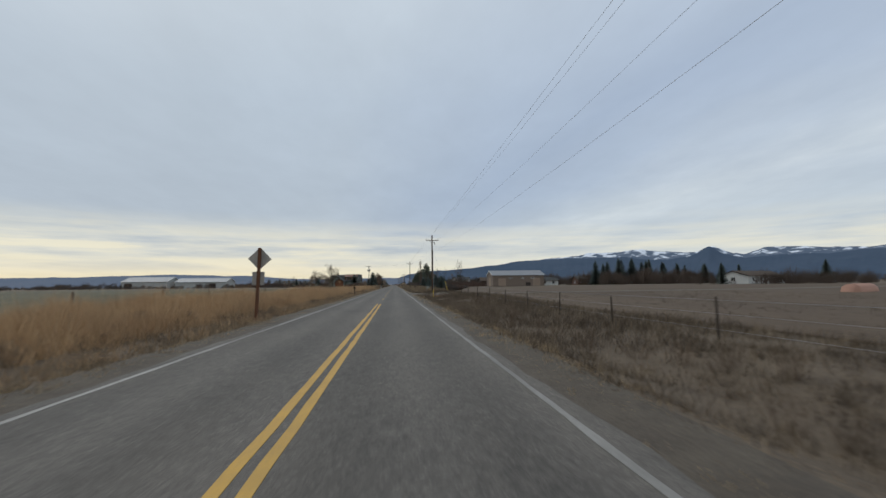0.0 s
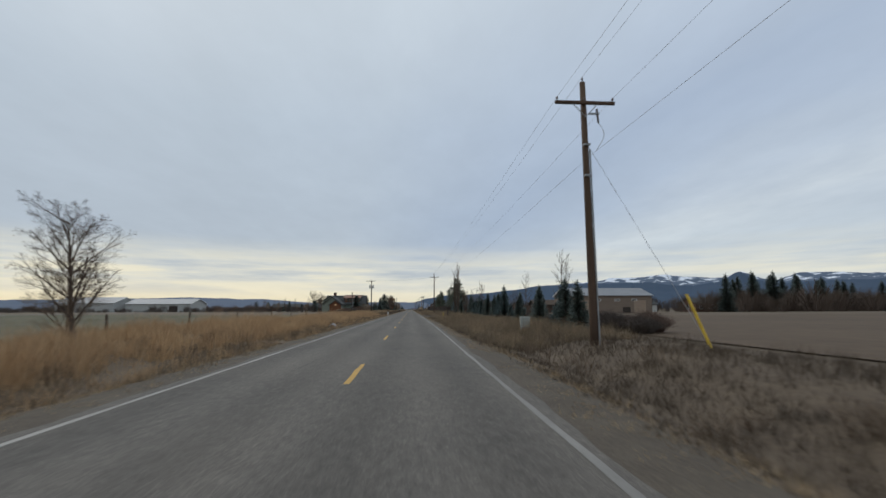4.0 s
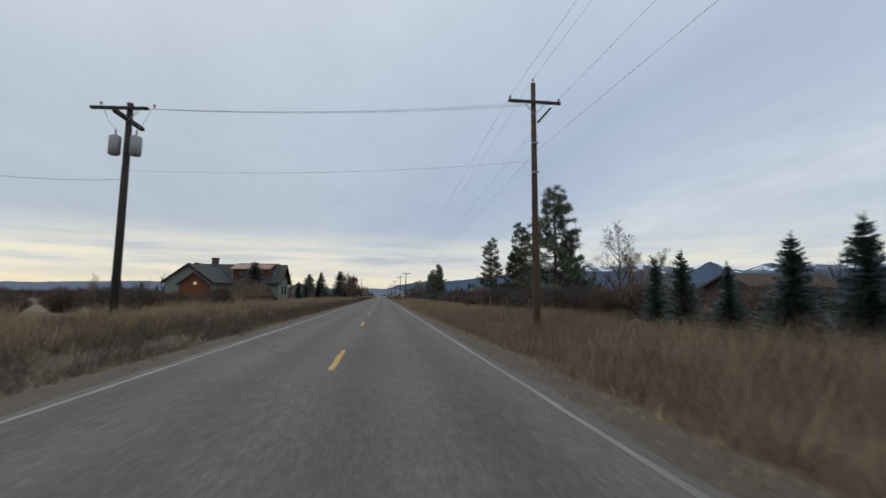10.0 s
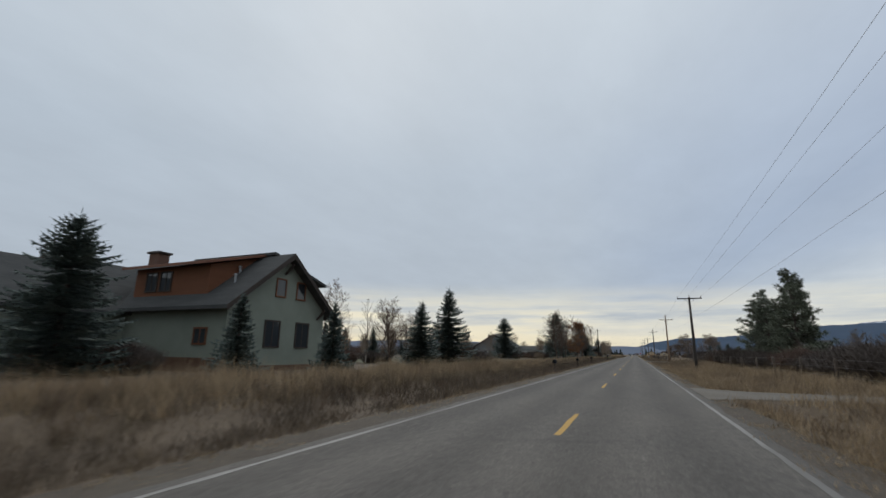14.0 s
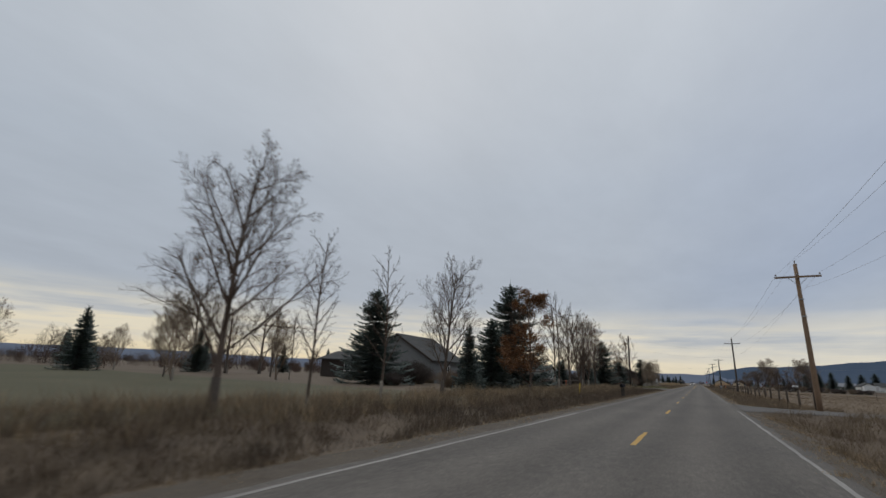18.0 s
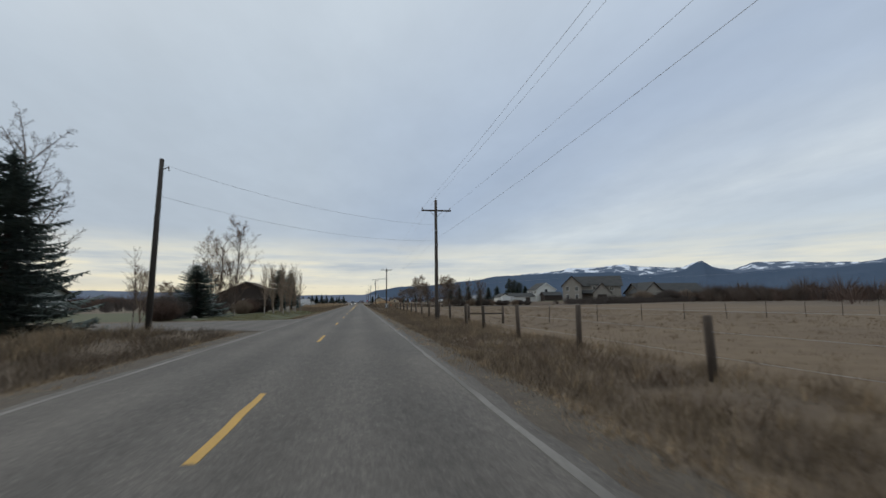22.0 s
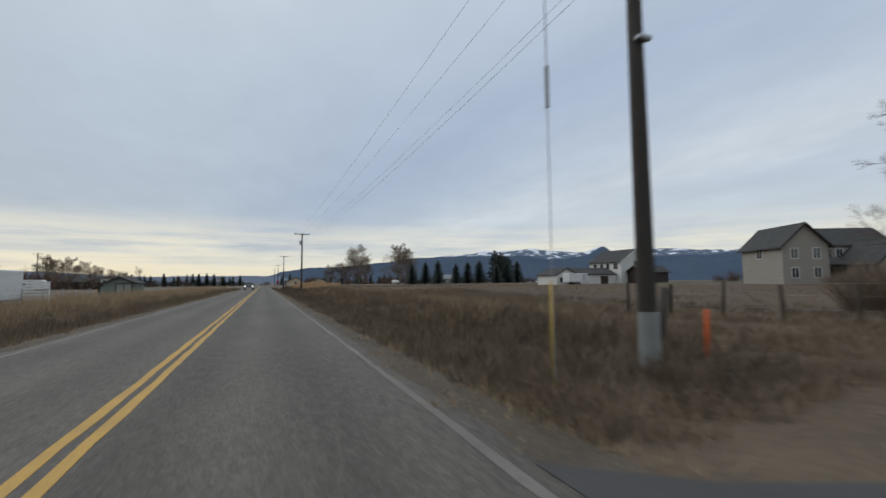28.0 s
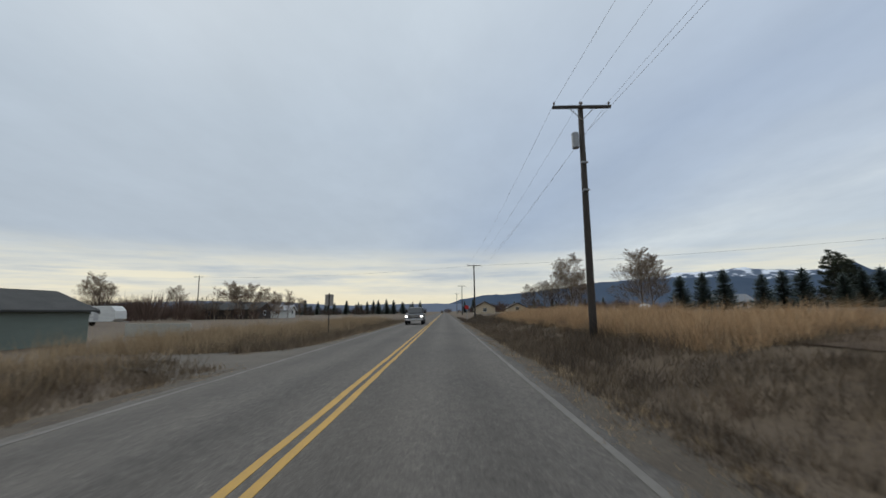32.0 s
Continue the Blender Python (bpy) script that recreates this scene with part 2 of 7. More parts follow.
M = {
    "soil": mat("dry_ground", (0.118, 0.088, 0.060), (0.082, 0.061, 0.043), 0.95, 0.09, (0.16, 0.124, 0.084), 2.2, 0.8, world_space=True),
    "verge": mat("verge_thatch", (0.108, 0.080, 0.054), (0.072, 0.053, 0.038), 0.95, 0.5, (0.165, 0.124, 0.080), 7.0, 1.0, world_space=True),
    "green": mat("meadow_grass", (0.066, 0.066, 0.034), (0.094, 0.084, 0.046), 0.95, 0.15, (0.048, 0.048, 0.026), 5.0, 0.5, world_space=True),
    "stubble": mat("stubble_field", (0.064, 0.043, 0.028), (0.09, 0.061, 0.038), 0.95, 0.09, (0.122, 0.086, 0.052), 1.2, 0.6, world_space=True, stretch=(1, 0.5, 1)),
    "pasture": mat("grazed_pasture", (0.135, 0.095, 0.056), (0.095, 0.066, 0.041), 0.95, 0.09, (0.18, 0.132, 0.08), 1.4, 0.6, world_space=True),
    "lawn": mat("lawn", (0.066, 0.072, 0.034), (0.092, 0.092, 0.046), 0.95, 0.2, (0.048, 0.054, 0.026), 6.0, 0.5, world_space=True),
    "asphalt": mat("worn_asphalt", (0.103, 0.092, 0.081), (0.077, 0.070, 0.063), 0.9, 0.5, (0.146, 0.132, 0.116), 9.0, 0.5, world_space=True, stretch=(1, 0.35, 1)),
    "newasphalt": mat("fresh_asphalt", (0.022, 0.022, 0.024), (0.030, 0.030, 0.032), 0.95, 0.5, (0.018, 0.018, 0.019), 40.0, 0.4, world_space=True),
    "drive": mat("paved_drive", (0.098, 0.092, 0.086), (0.076, 0.072, 0.068), 0.9, 0.4, (0.14, 0.13, 0.12), 40.0, 0.4, world_space=True),
    "lane": mat("lane_asphalt", (0.064, 0.063, 0.063), (0.048, 0.048, 0.049), 0.9, 0.5, (0.09, 0.086, 0.082), 30.0, 0.5, world_space=True),
    "turnout": mat("packed_gravel", (0.115, 0.10, 0.083), (0.085, 0.074, 0.061), 0.95, 0.5, (0.16, 0.142, 0.12), 14.0, 1.0, world_space=True),
    "gravel": mat("gravel", (0.15, 0.134, 0.112), (0.115, 0.102, 0.085), 0.95, 0.5, (0.20, 0.182, 0.158), 14.0, 1.0, world_space=True),
    "shoulder": mat("dirt_shoulder", (0.082, 0.068, 0.053), (0.056, 0.045, 0.036), 0.95, 1.3, (0.17, 0.137, 0.098), 22.0, 1.0, world_space=True),
    "yellow": mat("yellow_line_paint", (0.50, 0.29, 0.045), (0.42, 0.25, 0.05), 0.7, 2.0, (0.26, 0.18, 0.08), 30.0, 0.2, world_space=True),
    "white": mat("white_line_paint", (0.29, 0.28, 0.26), (0.15, 0.143, 0.132), 0.7, 0.16, (0.125, 0.115, 0.104), 16.0, 0.2, world_space=True),
    "faint": mat("faded_line_paint", (0.20, 0.188, 0.17), (0.12, 0.111, 0.099), 0.8, 0.3, (0.10, 0.092, 0.082), 12.0, 0.2, world_space=True),
    "pole": mat("weathered_pole", (0.105, 0.066, 0.043), (0.07, 0.046, 0.033), 0.9, 1.2, (0.05, 0.034, 0.026), 26.0, 0.6, stretch=(1, 1, 0.12)),
    "tanpole": mat("tan_weathered_pole", (0.25, 0.165, 0.105), (0.19, 0.125, 0.082), 0.9, 1.2, (0.12, 0.08, 0.055), 26.0, 0.6, stretch=(1, 1, 0.12)),
    "greypole": mat("grey_weathered_pole", (0.085, 0.070, 0.060), (0.060, 0.050, 0.045), 0.9, 1.2, (0.045, 0.037, 0.033), 26.0, 0.6, stretch=(1, 1, 0.12)),
    "darkpole": mat("dark_treated_pole", (0.05, 0.043, 0.038), (0.035, 0.031, 0.029), 0.85, 1.2, (0.075, 0.062, 0.052), 26.0, 0.6, stretch=(1, 1, 0.12)),
    "post": mat("fence_wood", (0.085, 0.066, 0.052), (0.055, 0.044, 0.036), 0.95, 2.0, (0.13, 0.105, 0.085), 22.0, 0.6, obrand=0.25, stretch=(1, 1, 0.2)),
    "wire": mat("cable", (0.34, 0.34, 0.355), (0.38, 0.38, 0.395), 0.6, 1.0, bump=0),
    "steel": mat("galvanised_steel", (0.33, 0.34, 0.35), (0.27, 0.28, 0.29), 0.5, 3.0, bump=0.1, metal=0.4),
    "signback": mat("bare_aluminium", (0.36, 0.34, 0.31), (0.30, 0.285, 0.265), 0.55, 3.0, bump=0.05, metal=0.2),
    "porcelain": mat("insulator", (0.16, 0.13, 0.12), (0.12, 0.10, 0.10), 0.35, 6.0, bump=0),
    "bark": mat("bark", (0.085, 0.068, 0.055), (0.055, 0.045, 0.038), 0.95, 2.0, (0.12, 0.10, 0.085), 20.0, 0.8, stretch=(1, 1, 0.3)),
    "palebark": mat("pale_bark", (0.26, 0.23, 0.19), (0.19, 0.165, 0.135), 0.9, 2.0, (0.09, 0.075, 0.062), 9.0, 0.5, stretch=(1, 1, 1.6)),
    "birch": mat("birch_bark", (0.36, 0.33, 0.285), (0.27, 0.245, 0.21), 0.9, 2.0, (0.14, 0.12, 0.10), 9.0, 0.4, stretch=(1, 1, 1.6)),
    "twig": mat("twigs", (0.11, 0.082, 0.064), (0.085, 0.062, 0.05), 0.95, 2.0, bump=0, obrand=0.2),
    "paletwig": mat("pale_twigs", (0.235, 0.178, 0.13), (0.18, 0.136, 0.10), 0.95, 2.0, bump=0, obrand=0.15),
    "redtwig": mat("red_twigs", (0.130, 0.087, 0.068), (0.10, 0.067, 0.054), 0.95, 1.0, bump=0, island=0.3),
    "darktwig": mat("hedge_twigs", (0.10, 0.082, 0.072), (0.074, 0.060, 0.053), 0.95, 1.0, bump=0, island=0.3),
    "weedstem": mat("dead_weed_stems", (0.185, 0.135, 0.094), (0.14, 0.10, 0.072), 0.95, 1.0, bump=0, island=0.3),
    "needle": mat("spruce_needles", (0.098, 0.124, 0.112), (0.128, 0.160, 0.146), 0.75, 0.7, (0.052, 0.068, 0.060), 8.0, 0, island=0.35, obrand=0.0),
    "blueneedle": mat("blue_spruce_needles", (0.092, 0.128, 0.128), (0.12, 0.162, 0.162), 0.75, 0.7, (0.05, 0.07, 0.07), 8.0, 0, island=0.35),
    "pineneedle": mat("pine_needles", (0.088, 0.102, 0.07), (0.115, 0.128, 0.09), 0.75, 0.7, (0.05, 0.058, 0.042), 8.0, 0, island=0.35),
    "rustleaf": mat("withered_leaves", (0.22, 0.105, 0.045), (0.16, 0.078, 0.036), 0.85, 0.7, bump=0, island=0.4),
}
GRASS = {
    "gold": mat("golden_grass", (0.50, 0.335, 0.185), (0.37, 0.24, 0.135), 0.85, 0.22, (0.58, 0.42, 0.25), 0.9, 0, island=0.2, world_space=True),
    "brown": mat("brown_grass", (0.238, 0.180, 0.120), (0.160, 0.118, 0.081), 0.88, 0.25, (0.265, 0.207, 0.140), 0.9, 0, island=0.24, world_space=True),
    "olive": mat("olive_grass", (0.17, 0.155, 0.07), (0.21, 0.18, 0.09), 0.9, 0.25, (0.13, 0.125, 0.055), 0.9, 0, island=0.24, world_space=True),
    "dark": mat("dark_weeds", (0.106, 0.080, 0.058), (0.077, 0.059, 0.045), 0.9, 0.25, (0.155, 0.119, 0.082), 0.9, 0, island=0.24, world_space=True),
    "straw": mat("straw_grass", (0.39, 0.29, 0.178), (0.29, 0.21, 0.128), 0.86, 0.25, (0.47, 0.36, 0.225), 0.9, 0, island=0.2, world_space=True),
}


# ---- tools ----
class Geo:
    def __init__(self):
        self.v, self.f = [], []

    def add(self, vs, fs):
        b = len(self.v)
        self.v.extend(vs)
        self.f.extend(tuple(i + b for i in f) for f in fs)

    def box(self, x0, y0, z0, x1, y1, z1):
        c = [(x, y, z) for z in (z0, z1) for x, y in ((x0, y0), (x1, y0), (x1, y1), (x0, y1))]
        self.add(c, [(3, 2, 1, 0), (4, 5, 6, 7), (0, 1, 5, 4), (1, 2, 6, 5), (2, 3, 7, 6), (3, 0, 4, 7)])
        return self

    def tube(self, pts, rads, n=8, cap=True):
        pts = [Vector(p) for p in pts]
        rings = []
        for i, p in enumerate(pts):
            d = (pts[min(i + 1, len(pts) - 1)] - pts[max(i - 1, 0)]).normalized()
            a = d.orthogonal().normalized() if abs(d.z) < 0.9 else Vector((1, 0, 0))
            a = (a - d * a.dot(d)).normalized()
            b = d.cross(a)
            rings.append([tuple(p + (a * math.cos(2 * math.pi * k / n) + b * math.sin(2 * math.pi * k / n)) * rads[i]) for k in range(n)])
        vs = [q for r in rings for q in r]
        fs = [(i * n + k, i * n + (k + 1) % n, (i + 1) * n + (k + 1) % n, (i + 1) * n + k) for i in range(len(pts) - 1) for k in range(n)]
        if cap:
            fs += [tuple(range(n))[::-1], tuple((len(pts) - 1) * n + k for k in range(n))]
        self.add(vs, fs)
        return self

    def turned(self, m):
        g = Geo()
        g.v = [tuple(m @ Vector(p)) for p in self.v]
        g.f = list(self.f)
        return g

    def mesh(self, name, material, smooth=False):
        me = bpy.data.meshes.new(name)
        me.from_pydata(self.v, [], self.f)
        if smooth:
            me.polygons.foreach_set("use_smooth", [True] * len(me.polygons))
        me.materials.append(M[material] if isinstance(material, str) else material)
        me.update()
        return me


def box(*a):
    return Geo().box(*a)


def part(name, geo, material, parent, label="", smooth=False):
    me = geo if isinstance(geo, bpy.types.Mesh) else geo.mesh(name, material, smooth)
    ob = new(name, me)
    ob.parent = parent
    if label:
        tagged(ob, label)
    return ob


def thing(name, label, category, m=None, group="", kind=""):
    ob = new(name)
    ob.empty_display_size = 0.3
    if m is not None:
        ob.matrix_world = m
    return tagged(ob, label, category, group, kind)


def single(name, geo, material, label, category, group="", kind="", smooth=False, m=None):
    ob = new(name, geo.mesh(name, material, smooth))
    if m is not None:
        ob.matrix_world = m
    return tagged(ob, label, category, group, kind)


def bevel(ob, width=0.02, seg=2):
    b = ob.modifiers.new("edge", "BEVEL")
    b.width, b.segments, b.limit_method = width, seg, "ANGLE"
    return ob


def bump01(t):
    t = max(0.0, min(1.0, t))
    return t * t * (3 - 2 * t)


def gz(x, y):
    """Height of the land. The road is level; ditches run on both sides."""
    a = abs(x)
    if a < 3.5:
        return -0.03
    right = x > 0
    bank = (0.35 * bump01((y - 535) / 30) + 0.05 * bump01((y - 215) / 15) - 0.25 * bump01((90 - y) / 40) - 0.32 * bump01((y - 386) / 8) * (1 - bump01((y - 506) / 10))) if right else 0.12 * bump01((340 - y) / 20)
    deep = -0.5 if right else -0.3
    if a < 6.0:
        z = -0.03 + (deep + 0.03) * bump01((a - 3.7) / 2.3)
    else:
        z = deep + (bank - deep) * bump01((a - 6.0) / 3.0)
    if right and y > 520 and a > 8:
        z += 0.2 * bump01((a - 10) / 60) * bump01((y - 530) / 70) * (1 - bump01((y - 740) / 80))
        z += 0.45 * (1 - bump01((a - 15) / 14)) * bump01((y - 580) / 18) * (1 - bump01((y - 665) / 30)) * bump01((a - 8) / 4)
    if a > 40:
        z += 0.25 * bump01((a - 40) / 60)
    for yc, half, sd in CROSSINGS:
        if right == (sd > 0):
            z = z + (-0.04 - z) * bump01((half + 2.0 - abs(y - yc)) / 2.0) * (1 - bump01((a - 14) / 16))
    return z


# driveways: middle, half width, side
CROSSINGS = [(95, 4.6, 1), (188.5, 5.2, 1), (302, 2.5, 1), (387, 4.5, 1), (521.4, 2.7, 1), (452, 8.0, -1), (601.5, 2.2, -1)]


def sheet(name, xs, ys, lift, material):
    g = Geo()
    g.v = [(x, y, gz(x, y) + lift) for y in ys for x in xs]
    n = len(xs)
    g.f = [(j * n + i, j * n + i + 1, (j + 1) * n + i + 1, (j + 1) * n + i) for j in range(len(ys) - 1) for i in range(n - 1)]
    return g.mesh(name, material, True)


def steps(a, b, d):
    n = max(1, round((b - a) / d))
    return [a + (b - a) * i / n for i in range(n + 1)]


# ---- ground and road ----
XS = [-4800, -2500, -1000, -400, -250, -150, -110, -100, -90, -80, -70, -60, -50, -44, -40, -32, -25, -16, -12, -9, -8, -7, -6, -5, -4.4, -3.9, -3.5, 3.5, 3.9, 4.4, 5, 6, 7, 8, 9, 12, 16, 20, 25, 30, 35, 40, 44, 50, 55, 60, 65, 70, 80, 90, 100, 110, 150, 250, 400, 1000, 2500, 4800]
YS = [-4500, -1500, -400, -100] + steps(-30, 760, 2.0) + [900, 1200, 1800, 3000, 5200]
tagged(new("ground", sheet("ground", XS, YS, 0, "soil")), "flat dry brown valley land", "ground", kind="structure")
for sgn, nm in ((-1, "verge"), (1, "verge")):
    xs = sorted(sgn * a for a in (4.1, 4.4, 5, 6, 7, 8, 9, 12))
    tagged(new("verge", sheet("verge", xs, steps(-30, 760, 2.0), 0.012, "verge")), "grassy road verge with matted dry thatch", "verge", kind="structure")
    xs = sorted(sgn * a for a in (2.8, 3.2, 3.6, 3.9, 4.2))
    tagged(new("shoulder", sheet("shoulder", xs, steps(-30, 760, 2.0), 0.022, "shoulder")), "narrow dirt and gravel road shoulder", "shoulder", kind="structure")


def wheel_tracks(m):
    """Tyres have polished and darkened four tracks along the road; the middle and the rims stay paler."""
    k = m.node_tree
    p = [n for n in k.nodes if n.type == "BSDF_PRINCIPLED"][0]
    old = p.inputs["Base Color"].links[0].from_socket
    geo = k.nodes.new("ShaderNodeNewGeometry")
    sx = k.nodes.new("ShaderNodeSeparateXYZ")
    k.links.new(geo.outputs["Position"], sx.inputs[0])
    nz_ = k.nodes.new("ShaderNodeTexNoise")
    nz_.inputs["Scale"].default_value, nz_.inputs["Detail"].default_value = 0.35, 5.0
    k.links.new(geo.outputs["Position"], nz_.inputs["Vector"])
    wv = k.nodes.new("ShaderNodeMath")
    wv.operation = "MULTIPLY_ADD"
    k.links.new(nz_.outputs[0], wv.inputs[0])
    wv.inputs[1].default_value = 0.5
    k.links.new(sx.outputs[0], wv.inputs[2])
    sn = k.nodes.new("ShaderNodeMath")
    sn.operation = "MULTIPLY"
    k.links.new(wv.outputs[0], sn.inputs[0])
    sn.inputs[1].default_value = 2 * math.pi / 1.6
    cs = k.nodes.new("ShaderNodeMath")
    cs.operation = "COSINE"
    k.links.new(sn.outputs[0], cs.inputs[0])
    mr = k.nodes.new("ShaderNodeMapRange")
    for i, v_ in enumerate((-1.0, 1.0, 0.86, 1.1)):
        mr.inputs[i + 1].default_value = v_
    k.links.new(cs.outputs[0], mr.inputs[0])
    mx = k.nodes.new("ShaderNodeMix")
    mx.data_type, mx.blend_type = "RGBA", "MULTIPLY"
    mx.inputs[0].default_value = 1.0
    k.links.new(old, mx.inputs[6])
    k.links.new(mr.outputs[0], mx.inputs[7])
    k.links.new(mx.outputs[2], p.inputs["Base Color"])


wheel_tracks(M["asphalt"])


def stone_chips(m):
    """Single chips of aggregate, pale and dark, and a few tarred cracks across and along the lanes."""
    k = Net(m.node_tree, False)
    p = [n for n in k.t.nodes if n.type == "BSDF_PRINCIPLED"][0]
    old = p.inputs["Base Color"].links[0].from_socket
    at = k.n("NewGeometry").outputs["Position"]
    chip = k.n("TexVoronoi", i_Scale=52.0)
    k.l(at, chip.inputs["Vector"])
    tone = k.n("SeparateColor")
    k.l(chip.outputs["Color"], tone.inputs[0])
    col = k.mix(1.0, old, k.ramp(tone.outputs[0], [(0.0, grey(0.7)), (0.45, grey(0.97)), (0.8, grey(1.08)), (1.0, grey(1.5))]), "MULTIPLY")
    bend = k.n("TexNoise", i_Scale=0.9, i_Detail=4.0)
    k.l(at, bend.inputs["Vector"])
    off_ = k.mix(0.35, at, bend.outputs["Color"], "ADD")
    net = k.n("TexVoronoi", i_Scale=0.16, feature="DISTANCE_TO_EDGE")
    k.l(off_, net.inputs["Vector"])
    crack = k.ramp(net.outputs["Distance"], [(0.0, grey(1)), (0.0035, grey(0.7)), (0.006, grey(0))])
    some = k.n("TexNoise", i_Scale=0.07, i_Detail=2.0)
    k.l(at, some.inputs["Vector"])
    col = k.mix(k.math("MULTIPLY", crack, k.ramp(some.outputs[0], [(0.54, grey(0)), (0.64, grey(0.35))])), col, (0.028, 0.027, 0.027, 1))
    k.l(col, p.inputs["Base Color"])


stone_chips(M["asphalt"])


def edge_l(y):
    return -2.96 - 0.12 * bump01((y - 90) / 30) - 0.16 * bump01((y - 500) / 30)


def edge_r(y):
    return 2.88 + 0.27 * bump01((y - 100) / 40) + 0.12 * bump01((y - 500) / 40)


def ribbon(f0, f1, ys, z0, thick, material):
    g = Geo()
    rnd = random.Random(5)
    for y in ys:
        a, b = f0(y) + rnd.uniform(-0.015, 0.015), f1(y) + rnd.uniform(-0.015, 0.015)
        g.v += [(a, y, z0), (a, y, z0 + thick), (b, y, z0 + thick), (b, y, z0)]
    for j in range(len(ys) - 1):
        b = 4 * j
        g.f += [(b + 1, b + 2, b + 6, b + 5), (b, b + 1, b + 5, b + 4), (b + 2, b + 3, b + 7, b + 6)]
    return g.mesh("ribbon", material)


def road_edge(sgn):
    def f(y):
        wob = 0.10 * math.sin(y * 0.9) * math.sin(y * 0.31 + sgn) + 0.05 * math.sin(y * 3.1)
        return (edge_l(y) if sgn < 0 else edge_r(y)) + sgn * (0.26 + 0.7 * wob)
    return f


road = tagged(new("road", ribbon(road_edge(-1), road_edge(1), [-300, -100] + steps(-40, 760, 0.8) + [1000, 1800, 3200], -0.04, 0.042, "asphalt")), "worn grey two-lane asphalt road", "road", kind="structure")
part("edge_line", ribbon(lambda y: edge_l(y) - 0.045, lambda y: edge_l(y) + 0.045, steps(-30, 372, 0.7), 0.0, 0.0065, "white"), None, road, "worn white edge line")
part("edge_line", ribbon(lambda y: edge_l(y) - 0.045, lambda y: edge_l(y) + 0.045, steps(372, 700, 0.7) + [1200], 0.0, 0.0065, "faint"), None, road, "faded white edge line")
part("edge_line", ribbon(lambda y: edge_r(y) - 0.045, lambda y: edge_r(y) + 0.045, steps(-30, 382.5, 0.7), 0.0, 0.0065, "white"), None, road, "worn white edge line")
part("edge_line", ribbon(lambda y: edge_r(y) - 0.05, lambda y: edge_r(y) + 0.05, steps(393, 700, 0.7) + [1200], 0.0, 0.0065, "faint"), None, road, "faded white edge line")
for o in (-0.11, 0.11):
    part("centre_line", ribbon(lambda y: o - 0.055, lambda y: o + 0.055, steps(-30, 61.6, 0.9), 0.0, 0.0065, "yellow"), None, road, "solid yellow centre line")
    part("centre_line", ribbon(lambda y: o - 0.055, lambda y: o + 0.055, steps(497, 700, 0.9) + [1200], 0.0, 0.0065, "yellow"), None, road, "solid yellow centre line")
dash = ribbon(lambda y: -0.055, lambda y: 0.055, steps(0, 3.05, 0.6), 0.0, 0.0065, "yellow")
DASH0 = 34.24
for k in range(-40, 60):
    y = DASH0 + k * 12.192
    if 63 < y < 496:
        part("centre_dash", dash, None, road).location.y = y


# ---- driveways and fields ----
def patch(name, x0, x1, y0f, y1f, material, label, category, lift=0.03, step=1.0, kind="structure"):
    """Ground between two lines that run across, from x0 to x1; wide fields keep to the ground's own grid."""
    g = Geo()
    xs = steps(x0, x1, step) if step < 3 else [x0] + [x for x in XS if x0 + 0.5 < x < x1 - 0.5] + [x1]
    lo, hi = max(y0f(x) for x in xs), min(y1f(x) for x in xs)
    inner = [y for y in YS if lo + 0.5 < y < hi - 0.5] if step > 3 else [lo + (hi - lo) * j / 8 for j in range(1, 8)]
    n = len(inner) + 2
    for x in xs:
        for y in [y0f(x), *inner, y1f(x)]:
            g.v.append((x, y, gz(x, y) + lift))
    for i in range(len(xs) - 1):
        for j in range(n - 1):
            q = i * n + j
            g.f.append((q, q + n, q + n + 1, q + 1))
    return single(name, g, material, label, category, kind=kind, smooth=True)


def wob(y, a=0.25, s=1.0):
    return lambda x: y + a * math.sin(x * 0.8 * s) + 0.5 * a * math.sin(x * 2.3 * s + y)


def flare(y, sgn, wide, s):
    return lambda x: y + sgn * wide * math.exp(-(abs(x) - 3.5) / s) + 0.12 * math.sin(x * 1.9)


patch("gravel_drive", 3.45, 90, flare(91.4, -1, 1.6, 1.6), flare(95.4, 1, 2.2, 2.2), "gravel", "pale gravel farm drive crossing the ditch", "driveway")
patch("asphalt_drive", 3.45, 40, flare(185.4, -1, 1.4, 1.6), flare(191.0, 1, 3.4, 2.0), "newasphalt", "fresh dark asphalt driveway", "driveway", 0.045)
patch("gravel_drive", 3.45, 30, flare(300.6, -1, 1.5, 1.6), flare(303.4, 1, 1.5, 1.6), "gravel", "narrow gravel drive", "driveway")
patch("paved_drive", 3.45, 60, flare(384.0, -1, 1.5, 1.8), flare(389.0, 1, 3.0, 1.8), "drive", "grey paved side drive", "driveway", 0.04)
patch("paved_drive", 3.45, 70, lambda x: 519.3 + 0.05 * (x - 3.5) - 0.8 * math.exp(-(x - 3.5) / 1.6), lambda x: 522.5 + 0.11 * (x - 3.5) + 2.2 * math.exp(-(x - 3.5) / 2.0), "lane", "dark grey paved lane with a worn edge", "driveway", 0.04)
patch("paved_turnout", -60, -3.25, flare(446.5, -1, 2.5, 3.0), flare(458.0, 1, 2.5, 3.0), "asphalt", "wide grey paved turnout", "driveway", 0.04)
patch("gravel_turnout", -8.4, -3.35, flare(599.6, -1, 5.0, 1.6), flare(602.2, 1, 8.0, 1.6), "turnout", "gravel turnout with weedy edges", "driveway", 0.035)
